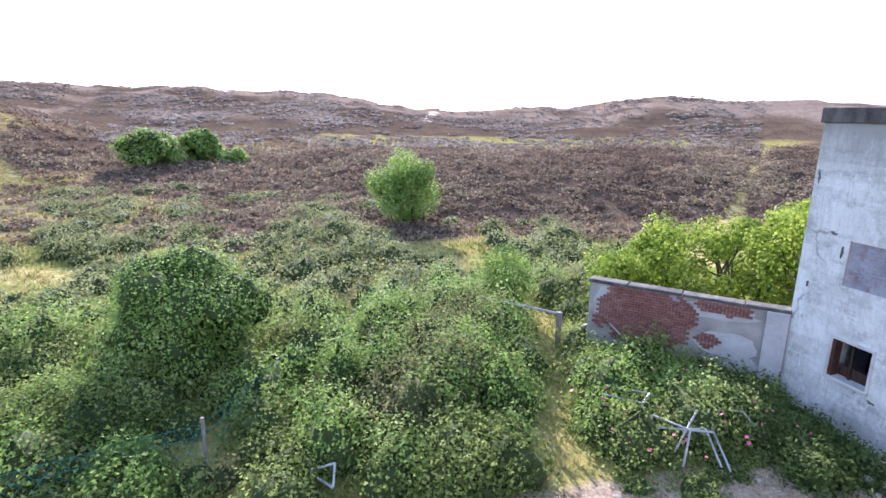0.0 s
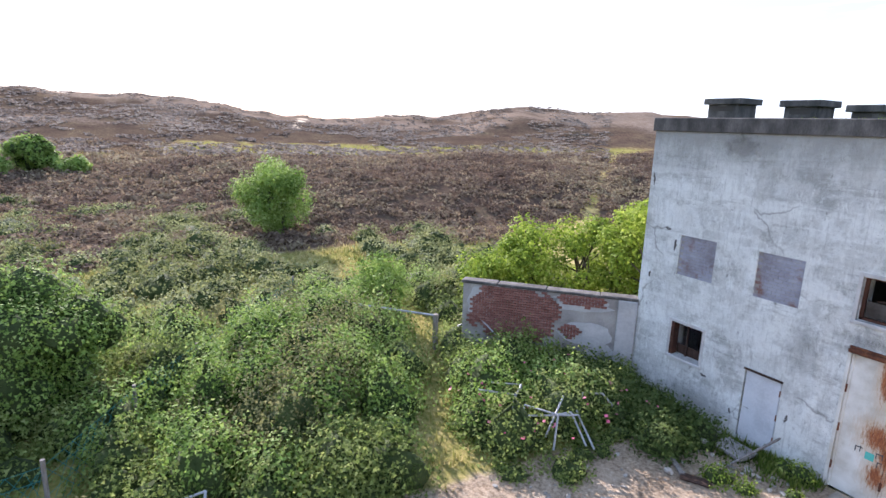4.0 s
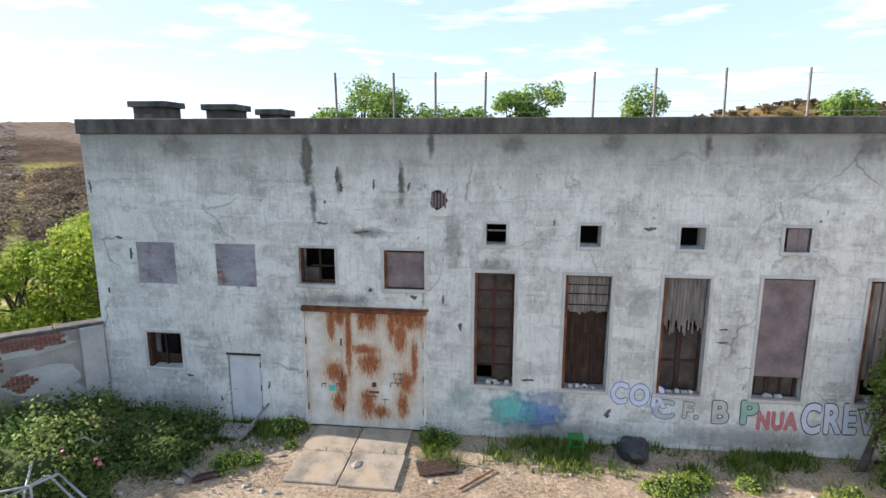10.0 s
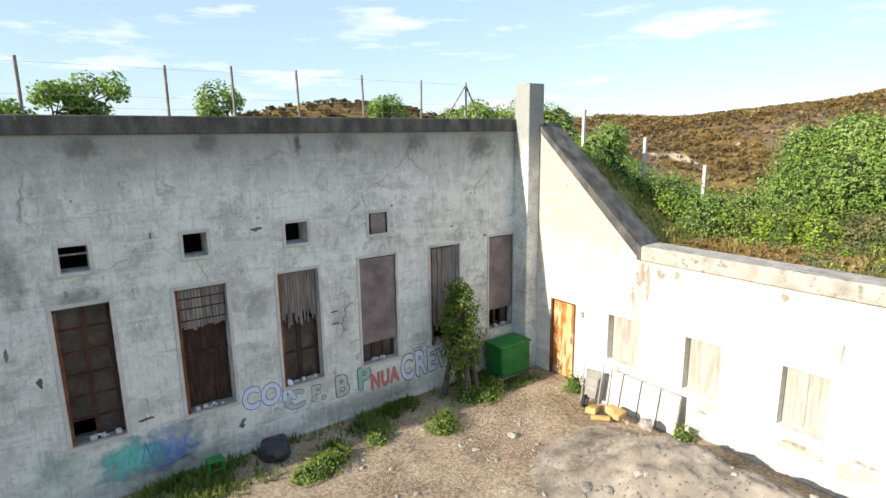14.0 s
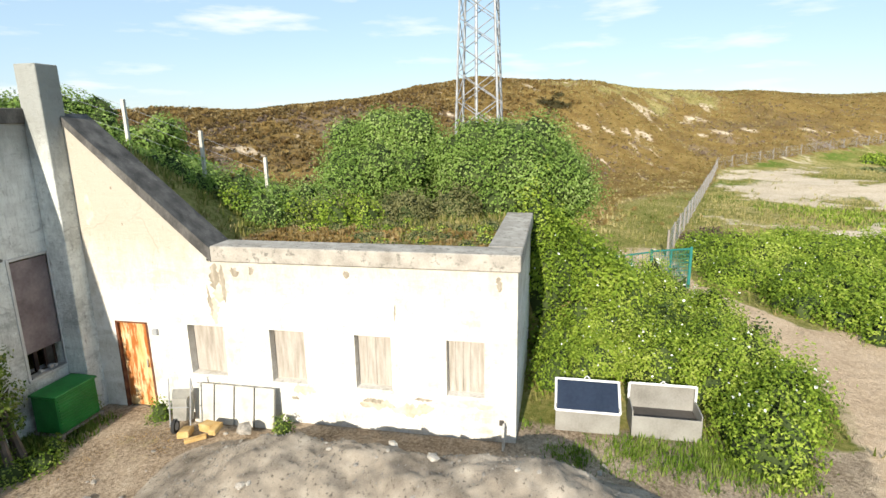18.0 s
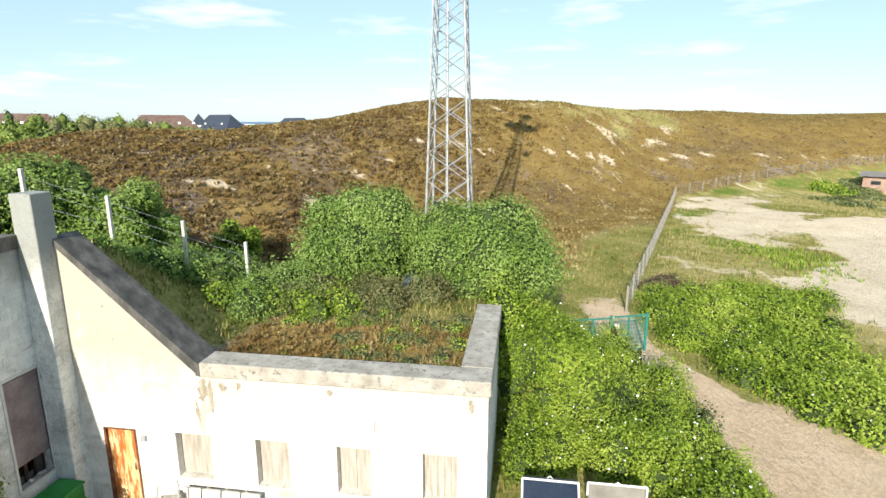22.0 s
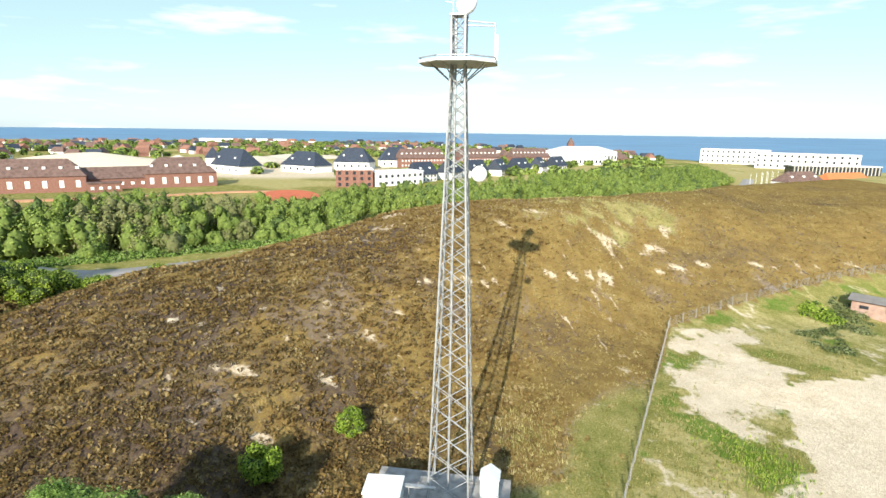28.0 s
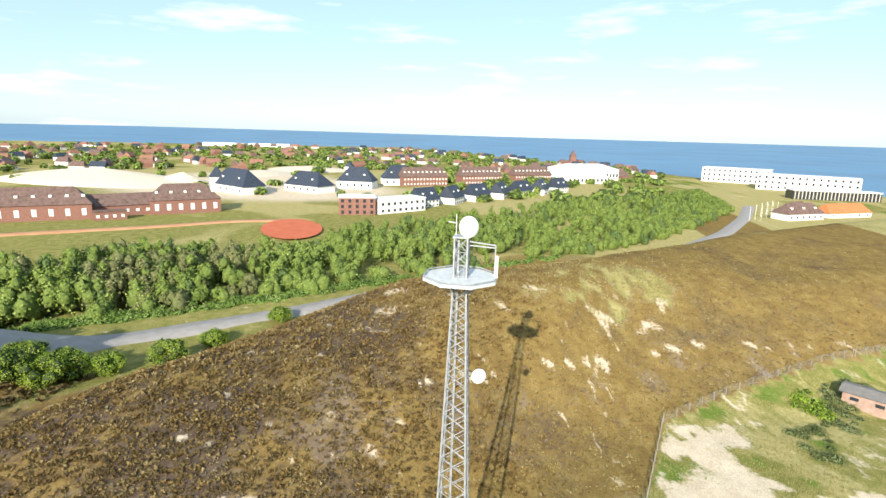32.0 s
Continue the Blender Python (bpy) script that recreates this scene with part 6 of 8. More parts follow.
# odds and ends along the front
stool = empty("green_crate", Matrix.Translation((2.75, -0.5, 0)), "small green plastic crate standing by the wall", "crate")
for x0, x1, y0, y1, z0, z1 in ((-0.2, 0.2, -0.16, 0.16, 0.42, 0.46),):
    part("top", boxes((x0, x1, y0, y1, z0, z1), bevel=0.01), GREENPAINT, stool)
for sx_, sy_ in ((-1, -1), (1, -1), (-1, 1), (1, 1)):
    part("leg", boxes((sx_ * 0.17 - 0.025, sx_ * 0.17 + 0.025, sy_ * 0.13 - 0.025, sy_ * 0.13 + 0.025, 0, 0.42)), GREENPAINT, stool)
part("rail", boxes((-0.18, 0.18, -0.15, -0.13, 0.2, 0.24)), GREENPAINT, stool)
bm = bmesh.new()
bmesh.ops.create_icosphere(bm, subdivisions=3, radius=0.42)
for v in bm.verts:
    v.co *= 1 + 0.25 * noise.noise(v.co * 4)
    v.co.z *= 0.85
bmesh.ops.translate(bm, vec=(4.25, -0.6, 0.22), verts=bm.verts)
tagged(part("rubbish_sack", bm, material("dark_plastic_sack", [(0.02, 0.02, 0.024), (0.05, 0.05, 0.058)], 5.0, 0.4, 0.5, 20.0)), "crumpled dark plastic sack by the wall", "sack")


def loose_plank(a, b, w, t, mat, label, name="plank", category="plank"):
    a, b = Vector(a), Vector(b)
    bm = boxes((-w / 2, w / 2, -t / 2, t / 2, -(b - a).length / 2, (b - a).length / 2), bevel=0.004)
    bm.transform(Matrix.Translation((a + b) / 2) @ (b - a).to_track_quat("Z", "Y").to_matrix().to_4x4())
    return tagged(part(name, bm, mat), label, category)


loose_plank((-7.9, -2.2, 0.12), (-6.7, -2.9, 0.06), 0.12, 0.04, GREYWOOD, "pale weathered plank lying in weeds")
loose_plank((-6.4, -1.7, 0.05), (-5.9, -0.25, 0.75), 0.05, 0.05, GREYWOOD, "thin pole leaning on the wall")
loose_plank((-8.1, -1.35, 0.14), (-7.2, -1.2, 0.12), 0.26, 0.2, CONCRETE, "short grey concrete beam on the ground", "beam", "beam")
loose_plank((-8.6, -0.75, 0.12), (-7.35, -0.5, 0.16), 0.75, 0.1, CONCRETE, "cracked concrete slab by the white door", "flat_slab", "slab")
loose_plank((-7.2, -0.7, 0.1), (-6.3, -0.75, 0.1), 0.7, 0.08, CONCRETE, "grey slab before the white door", "flat_slab", "slab")
loose_plank((-8.25, -0.55, 0.27), (-7.95, -0.5, 0.27), 0.2, 0.1, WHITE, "crumpled white scrap on a slab", "white_scrap", "scrap")
loose_plank((-6.7, -2.95, 0.04), (-6.1, -2.6, 0.05), 0.3, 0.03, DARKWOOD, "rusty sheet on the gravel", "rusty_sheet", "metal sheet")
loose_plank((-1.3, -1.9, 0.05), (-0.4, -1.6, 0.06), 0.6, 0.025, DARKWOOD, "rusty brown plate lying before the wall", "rusty_sheet", "metal sheet")
loose_plank((-0.2, -2.6, 0.05), (0.6, -1.7, 0.06), 0.06, 0.03, RUST, "rusty strip lying on the gravel", "rusty_strip", "metal strip")
for k, (x, y, s, sx) in enumerate(((-6.35, -5.2, 0.3, 1.0), (-5.8, -5.35, 0.12, 2.6), (-5.45, -5.2, 0.1, 1.8), (-6.9, -5.25, 0.09, 2.4))):
    ob = new("rubble_lump", stones[k % 5])
    ob.matrix_world = Matrix.Translation((x, y, s * 0.35)) @ Matrix.Rotation(0.4 * k, 4, "Z") @ Matrix.Diagonal((s * sx, s * 0.8, s, 1))
    tagged(ob, "pale broken concrete lump in the yard", "rubble", "concrete lumps")
for k in range(26):
    x, y = r.uniform(-9.0, -4.9), r.uniform(-2.2, -0.35)
    ob = new("rubble_lump", r.choice(stones))
    s = r.uniform(0.04, 0.13)
    ob.matrix_world = Matrix.Translation((x, y, s * 0.3)) @ Matrix.Rotation(r.uniform(0, 6), 4, "Z") @ Matrix.Diagonal((s * 1.5, s, s * 0.7, 1))
    tagged(ob, "broken plaster lump below the wall", "rubble", "plaster rubble below the wall")
loose_plank((13.6, -12.75, 0.0), (13.6, -12.75, 0.62), 0.3, 0.06, LIMEWASH, "pale upright board by the wing corner", "upright_board", "board")


# discarded steel frames in the roses
def steel_frame(pairs, label):
    t = empty("discarded_trestle", None, label, "metal frame", "discarded frames in the roses")
    for a, b in pairs:
        part("tube", bars([((a[0], a[1], a[2] + 0.14), (b[0], b[1], b[2] + 0.14))], 0.03), GALV, t)


steel_frame([((-11.7, -5.5, 0.75), (-10.9, -4.75, 0.85)), ((-10.9, -4.75, 0.85), (-10.75, -4.95, 0.1)), ((-11.4, -5.9, 0.72), (-10.55, -5.2, 0.8)), ((-10.55, -5.2, 0.8), (-10.5, -5.4, 0.1)), ((-10.9, -4.75, 0.85), (-10.55, -5.2, 0.8))], "bent galvanised tube frame lying in bushes")
steel_frame([((-9.9, -5.4, 0.85), (-9.0, -5.0, 0.9)), ((-9.0, -5.0, 0.9), (-8.75, -5.3, 0.1)), ((-9.9, -5.4, 0.85), (-9.6, -5.95, 0.15)), ((-9.45, -4.7, 0.6), (-9.22, -4.33, 0.7)), ((-9.22, -4.33, 0.7), (-8.5, -4.4, 0.1)), ((-9.7, -5.7, 0.7), (-8.9, -4.4, 0.8)), ((-9.2, -5.2, 0.2), (-9.6, -4.3, 1.0))], "tangled galvanised tube frames")
steel_frame([((-9.85, -3.3, 0.75), (-9.5, -2.9, 0.8)), ((-9.5, -2.9, 0.8), (-9.0, -2.5, 0.15)), ((-9.85, -3.3, 0.75), (-9.45, -3.95, 0.6)), ((-9.45, -3.95, 0.6), (-8.4, -4.2, 0.0))], "galvanised tube frame leaning in bushes")
steel_frame([((-14.9, -3.7, 1.5), (-16.0, -4.1, 0.7)), ((-14.9, -3.7, 1.5), (-13.7, -3.0, 0.5)), ((-15.0, -3.6, 1.4), (-14.3, -3.1, 0.4))], "steel tubes leaning at the wall end")
steel_frame([((-10.6, -14.0, 0.1), (-10.45, -13.9, 0.45)), ((-10.45, -13.9, 0.45), (-10.4, -13.4, 0.55)), ((-10.4, -13.4, 0.55), (-9.9, -13.5, 0.3)), ((-9.9, -13.5, 0.3), (-10.4, -13.8, 0.25))], "bent steel tube hoop in the grass")
for k in range(3):
    loose_plank((-15.35 - 0.14 * k, -4.0 - 0.1 * k, 0.0), (-15.2 - 0.2 * k, -3.8, 1.25 - 0.1 * k), 0.14, 0.03, DARKWOOD, "old brown board leaning at the wall end", "board", "board")


# ---- fences ----
def fence(points, height, post_r, mat, spacing, wires, label, wire_mat=None, base=None, square=False, diag=0.0, strand=0.006, tops=()):
    """Posts at even steps along a line, with wires between them and a mesh of crossing strands where wanted."""
    f = empty("fence", None, label, "fence")
    spots = []
    for p, q in zip(points, points[1:]):
        p, q = Vector((*p, 0)), Vector((*q, 0))
        n = max(1, round((q - p).length / spacing))
        spots += [p + (q - p) * i / n for i in range(n)]
    spots.append(Vector((*points[-1], 0)))
    for s in spots:
        s.z = base if base is not None else float(land(s.x, s.y))
        if tops:
            s.z = tops[spots.index(s)] - height
        bm = boxes((s.x - post_r, s.x + post_r, s.y - post_r, s.y + post_r, s.z - 0.2, s.z + height + random.uniform(-0.06, 0.06)), bevel=0.008) if square else bars([((s.x, s.y, s.z - 0.2), (s.x + random.uniform(-0.05, 0.05), s.y, s.z + height + random.uniform(-0.06, 0.06)))], post_r)
        part("post", bm, mat, f)
    pairs = []
    for a, b in zip(spots, spots[1:]):
        for w in wires:
            pairs.append((a + Vector((0, 0, w)), b + Vector((0, 0, w))))
        if diag:
            n = int((b - a).length / diag)
            h = max(wires)
            for i in range(n):
                p, q = a + (b - a) * i / n, a + (b - a) * min(1, (i + 3) / n)
                pairs += [(p + Vector((0, 0, 0.05)), q + Vector((0, 0, h))), (p + Vector((0, 0, h)), q + Vector((0, 0, 0.05)))]
    part("wire_mesh", bars(pairs, strand, 3), wire_mat or GALV, f)
    return f


fence([(35, -20.5), (88, -36.5), (89.7, -37.1), (100.3, -50), (109, -62), (116.6, -73), (122, -84), (134, -108)], 1.75, 0.06, WOODPOST, 3.3, (0.1, 0.55, 1.0, 1.4, 1.65), "long mesh fence with pale concrete posts", square=True, diag=0.45)
fence([(-4.6, 3.0), (-2.77, 3.0), (-1.48, 3.0), (0.03, 3.0), (3.24, 3.0), (5.02, 3.0), (6.99, 3.0), (9.26, 3.0), (11.56, 3.0), (13.64, 3.0)], 1.8, 0.04, WOODPOST, 99, (0.3, 0.6, 0.9, 1.65), "leaning wire fence along the bunker roof", base=8.45, strand=0.004)
part_f = empty("fence_brace", None, "diagonal wooden fence braces on the roof", "brace")
part("strut", bars([((13.64, 3.0, 10.1), (12.4, 3.0, 8.5))], 0.03), WOODPOST, part_f)
part("strut", bars([((13.64, 3.0, 10.1), (14.4, 3.0, 8.7))], 0.03), WOODPOST, part_f)
fence([(16.76, 2.97), (18.2, 1.07), (19.63, -0.83), (21.1, -2.55)], 1.5, 0.06, POST, 9.0, (0.4, 0.9, 1.3), "wire fence with white concrete posts", square=True, tops=(10.2, 9.17, 8.04, 6.96))
fence([(-10.8, -20.6), (-12.0, -16.3), (-15.0, -14.6), (-20, -11.0), (-24, -8)], 1.3, 0.05, WOODPOST, 3.4, (0.1, 0.5, 0.9, 1.2), "old green mesh fence sunk in shrubs", TEALPAINT, diag=0.3)
rail = empty("handrail", None, "weathered horizontal rail on grey posts", "rail")
part("post", boxes((-16.42, -16.26, -4.72, -4.56, -0.4, 1.4), bevel=0.01), WOODPOST, rail)
part("post", boxes((-19.5, -19.38, -7.4, -7.28, -0.6, 1.4), bevel=0.01), WOODPOST, rail)
part("bar", bars([((-16.34, -4.64, 1.34), (-19.44, -7.34, 1.34))], 0.045), GALV, rail)
gt = empty("mesh_gate", None, "open green steel mesh gate across the track", "gate")
for gy_, gxx, top in ((-16.78, 28.9, 1.5), (-18.5, 28.4, 1.95), (-20.42, 28.95, 2.0)):
    part("post", boxes((gxx - 0.06, gxx + 0.06, gy_ - 0.06, gy_ + 0.06, -0.5, top + 0.1), bevel=0.01), TEALPAINT, gt)
for x0, y0, x1, y1, t0, t1, sheet in ((28.9, -16.78, 28.4, -18.5, 1.5, 1.9, 9), (28.4, -18.5, 28.95, -20.42, 1.95, 2.0, 24)):
    p0, p1 = Vector((x0, y0, 0)), Vector((x1, y1, 0))
    m = (p0 + p1) / 2
    up0, up1, upm, low = Vector((0, 0, t0)), Vector((0, 0, t1)), Vector((0, 0, (t0 + t1) / 2)), Vector((0, 0, 0.12))
    leaf = part("leaf", bars([(p0 + up0, p1 + up1), (p0 + low, p1 + low), (m + low, m + upm), (p0 + low, p0 + up0), (p1 + low, p1 + up1)], 0.045), TEALPAINT, gt)
    part("mesh", bars([(p0 + (p1 - p0) * i / sheet + low, p0 + (p1 - p0) * i / sheet + up0 + (up1 - up0) * i / sheet) for i in range(sheet + 1)] + [(p0 + Vector((0, 0, 0.12 + 0.2 * i)), p1 + Vector((0, 0, 0.12 + 0.2 * i))) for i in range(9 if sheet > 10 else 7)], 0.012, 4), TEALPAINT, leaf)
part("sign", boxes((28.4, 28.42, -18.95, -18.72, 1.35, 1.6)), WHITE, gt, "small white plate")

# roof vents
for x0, x1, y0, z1 in ((-12.0, -10.65, 3.5, 9.5), (-9.5, -8.3, 3.7, 9.4), (-7.75, -6.8, 4.0, 9.25)):
    v = empty("roof_vent", None, "square grey concrete roof vent with a lid", "vent", "vents on the bunker roof")
    part("shaft", boxes((x0 + 0.12, x1 - 0.12, y0, y0 + 1.0, 8.2, z1 - 0.2), bevel=0.015), CAP, v)
    part("lid", boxes((x0, x1, y0 - 0.12, y0 + 1.12, z1 - 0.2, z1), bevel=0.02), CAP, v)
    # A dark plate paints the shade of a vent slot; nothing is cut.
    part("slot_shade", boxes((x0 + 0.3, x1 - 0.3, y0 - 0.004, y0 + 0.02, z1 - 0.42, z1 - 0.26)), DARK, v)
soil = part("roof_soil", boxes((-11.0, 13.9, 0.78, 8.15, 8.34, 8.5), bevel=0.05), UNDER)
tagged(soil, "thin soil and moss on the bunker roof", "soil", kind="structure")

# ---- mast ----
mast = empty("lattice_mast", Matrix.Translation((41.5, -8.3, 1.0)), "tall galvanised steel lattice radio mast with a platform", "mast")


def mast_half(z):
    return 1.72 - 1.22 * min(z, 35) / 35


levels = [0.0]
while levels[-1] < 34.6:
    levels.append(levels[-1] + max(0.95, 1.35 * mast_half(levels[-1])))
levels[-1] = 35.0
corner = ((1, 1), (-1, 1), (-1, -1), (1, -1))
for cx, cy in corner:
    part("leg", bars([((cx * mast_half(0), cy * mast_half(0), 0), (cx * mast_half(35), cy * mast_half(35), 35)), ((cx * 0.5, cy * 0.5, 35), (cx * 0.5, cy * 0.5, 38.6))], 0.085), GALV, mast)
for k in range(4):
    a, b = corner[k], corner[(k + 1) % 4]
    pairs = []
    for z0, z1 in zip(levels, levels[1:]):
        h0, h1 = mast_half(z0), mast_half(z1)
        pairs += [((a[0] * h0, a[1] * h0, z0), (b[0] * h1, b[1] * h1, z1)), ((b[0] * h0, b[1] * h0, z0), (a[0] * h1, a[1] * h1, z1))]
    for z0, z1 in ((35.4, 36.4), (36.4, 37.4), (37.4, 38.5)):
        pairs += [((a[0] * .5, a[1] * .5, z0), (b[0] * .5, b[1] * .5, z1)), ((b[0] * .5, b[1] * .5, z0), (a[0] * .5, a[1] * .5, z1)), ((a[0] * .5, a[1] * .5, z1), (b[0] * .5, b[1] * .5, z1))]
    for p in pairs:
        part("brace", bars([p], 0.035, 4), GALV, mast)
bm = bmesh.new()
bmesh.ops.create_cone(bm, cap_ends=True, segments=8, radius1=3.0, radius2=3.0, depth=0.22, matrix=Matrix.Translation((0, 0, 35.3)) @ Matrix.Rotation(radians(22.5), 4, "Z"))
# Paler than the mast's steel: light from above is in the colour.
part("platform", bm, material("toplit_steel_grating", [(0.44, 0.45, 0.45), (0.56, 0.57, 0.57), (0.64, 0.65, 0.65)], 2.0, 0.6, 0.2, 30.0, metal=0.1), mast, "octagonal steel platform, coloured pale as if lit from above")


# ---- growth ----
rng = np.random.default_rng(7)


def leaf_quads(p, out, size, spread=0.8, long=1.5, far=False):
    """Leaf-shaped quads at the points p, facing about the directions out; three-cornered where they stay far off."""
    n = len(p)
    d = out + spread * rng.normal(size=(n, 3))
    d /= np.linalg.norm(d, axis=1, keepdims=True) + 1e-9
    a = np.cross(d, rng.normal(size=(n, 3)))
    a /= np.linalg.norm(a, axis=1, keepdims=True) + 1e-9
    b = np.cross(d, a)
    s = (size * rng.uniform(0.65, 1.3, n))[:, None]
    if far:
        return np.stack([p - a * s * long / 2 - b * s / 2, p + a * s * long / 2 - b * s / 2, p + b * s * 0.6], 1).reshape(-1, 3)
    v = np.stack([p - a * s * long / 2, p + b * s / 2, p + a * s * long / 2, p - b * s / 2], 1)
    return v.reshape(-1, 3)


def leaves_object(name, verts, mat, parent=None, label="", sides=4):
    return from_arrays(name, verts, np.arange(len(verts)).reshape(-1, sides), mat, parent, label)


def dome_points(n):
    q = rng.normal(size=(n, 3))
    q /= np.linalg.norm(q, axis=1, keepdims=True)
    return q


def blob(c, r, squash, rough=0.18, seg=10, rings=6):
    """Corners and faces of one lumpy ellipsoid."""
    th, ph = np.meshgrid(np.linspace(0, 2 * np.pi, seg, endpoint=False), np.linspace(0.02, np.pi - 0.02, rings), indexing="ij")
    q = np.stack([np.cos(th) * np.sin(ph), np.sin(th) * np.sin(ph), np.cos(ph)], -1)
    k = 1 + rough * rng.normal(size=th.shape)
    v = np.asarray(c) + q * (k * r)[..., None] * np.array([1, 1, squash])
    i = np.arange(seg * rings).reshape(seg, rings)
    j = np.roll(i, -1, axis=0)
    f = np.stack([i[:, :-1], i[:, 1:], j[:, 1:], j[:, :-1]], -1).reshape(-1, 4)
    return v.reshape(-1, 3), f


def thicket(name, mounds, mat, density, leaf, label, category="shrubs", core=0.78, spread=0.6, far=False):
    """Low shrubs: rounded mounds of leaves over blobs coloured dark for inner shade, as one mass. Mounds: x, y, radius,
    height.
    """
    pts, outs, cv, cf, off = [], [], [], [], 0
    for x, y, r, h in mounds:
        z = float(land(x, y))
        n = int(density * r * (r + h))
        q = dome_points(n)
        q[:, 2] = np.abs(q[:, 2]) * 1.1 - 0.12
        lump = 1 + 0.24 * np.sin(q[:, 0] * 7 + x * 3) * np.sin(q[:, 1] * 6 + y * 5) + 0.15 * rng.normal(size=n)
        pts.append(np.array([x, y, z]) + q * lump[:, None] * np.array([r, r, h]))
        outs.append(q * np.array([1, 1, 1.3]))
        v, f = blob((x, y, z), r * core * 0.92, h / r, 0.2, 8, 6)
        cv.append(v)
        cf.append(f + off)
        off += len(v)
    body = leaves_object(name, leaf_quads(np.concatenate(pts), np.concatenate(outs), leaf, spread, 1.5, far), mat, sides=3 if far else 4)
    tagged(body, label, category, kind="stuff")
    from_arrays("shade_core", np.concatenate(cv), np.concatenate(cf), UNDER, body, smooth=True)["kind"] = "stuff"
    return body


def mounds_in(n, inside, x0, x1, y0, y1, r, h):
    got = []
    while len(got) < n:
        x, y = rng.uniform(x0, x1), rng.uniform(y0, y1)
        if inside(x, y):
            k = rng.uniform(0, 1) ** 1.4
            got.append((x, y, r[0] + (r[1] - r[0]) * k, h[0] + (h[1] - h[0]) * k * rng.uniform(0.7, 1)))
    return got


def tree(name, x, y, height, radius, leaves, mat, label, leaf=0.16, low=0.25, stems=3, z=None, clumps=26, core=True, group="", taper=0.0, fine=False):
    """A tree with tapered stems, limbs and a crown of leaf clumps with gaps."""
    z0 = float(land(x, y)) if z is None else z
    top = empty(name, Matrix.Translation((x, y, z0)), label, "tree", group)
    bm = bmesh.new()
    mid = height * (low + (1 - low) * 0.5)
    half = height * (1 - low) * 0.5
    centres = []
    for i in range(clumps):
        q = dome_points(1)[0]
        k = rng.uniform(0.35, 1.0) ** 0.5
        c = q * k * np.array([radius, radius, half]) * 0.8 + np.array([0, 0, mid])
        centres.append(c * np.array([1 - taper * c[2] / height, 1 - taper * c[2] / height, 1]))
    for s in range(stems):
        a = rng.uniform(0, 6.28)
        foot = Vector((0.12 * stems * math.cos(a), 0.12 * stems * math.sin(a), -0.3))
        knee = Vector((0.3 * radius * math.cos(a), 0.3 * radius * math.sin(a), mid * 0.75))
        bar(bm, foot, knee, 0.035 * height ** 0.8, 0.02 * height ** 0.8, 7)
        for c in centres[s::stems]:
            bar(bm, knee, Vector(c) * 0.9 + Vector((0, 0, 0.1 * mid)), 0.013 * height ** 0.8, 0.004 * height ** 0.8, 5)
    part("trunk", bm, BARK, top)
    pts, outs = [], []
    for c in centres:
        r = radius * rng.uniform(0.3, 0.5) * (1 - 0.6 * taper * c[2] / height)
        n = leaves // clumps
        q = dome_points(n)
        pts.append(c + q * r * rng.uniform(0.6, 1.08, (n, 1)) * np.array([1, 1, 0.85]))
        outs.append(q + np.array([0, 0, 0.5]))
    leaves_object("crown", leaf_quads(np.concatenate(pts), np.concatenate(outs), leaf, 0.5, 1.5, fine), mat, top, sides=3 if fine else 4)
    # Dark blobs between the clumps stand for shade inside the crown.
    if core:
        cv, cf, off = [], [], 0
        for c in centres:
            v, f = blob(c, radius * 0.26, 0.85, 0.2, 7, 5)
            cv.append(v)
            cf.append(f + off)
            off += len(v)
        from_arrays("crown_shade_core", np.concatenate(cv), np.concatenate(cf), UNDER, top)
    return top


def tufts(name, x, y, mat, size, blades, label, category, lean=0.9, lift=0.0, width=0.25, thick=1.0, level=None):
    """Small upright tufts, such as heather and grass, over the ground as one mass."""
    n = len(x)
    z = land(x, y) + lift if level is None else np.full(n, level)
    s = size * rng.uniform(0.55, 1.35, n)
    base = np.repeat(np.stack([x, y, z], 1), blades, 0)
    k = np.repeat(s, blades)[:, None]
    m = n * blades
    a = rng.uniform(0, 2 * np.pi, m)
    out = np.stack([np.cos(a), np.sin(a), np.zeros(m)], 1)
    flat = np.stack([-np.sin(a), np.cos(a), np.zeros(m)], 1)
    foot = base + out * k * rng.uniform(0.05, 0.55, (m, 1)) * thick - np.array([0, 0, 0.05])
    tip = foot + out * k * rng.uniform(0.1, 0.6, (m, 1)) * lean + np.array([0, 0, 1]) * k * rng.uniform(0.5, 1.0, (m, 1))
    w = k * width
    ends = (foot, tip + flat * w, tip * 0.92 + foot * 0.08 - flat * w) if width >= 0.2 else (foot + flat * w, tip, foot - flat * w)
    return tagged(leaves_object(name, np.stack(ends, 1).reshape(-1, 3), mat, sides=3), label, category, kind="stuff")


def scatter(n, x0, x1, y0, y1, keep):
    x, y = rng.uniform(x0, x1, n), rng.uniform(y0, y1, n)
    k = keep(x, y) > rng.uniform(0, 1, n)
    return x[k], y[k]


# heather on the dunes
def thin(x, y, far):
    return np.clip(1.25 - np.hypot(x - 40, y) / far, 0.15, 1)


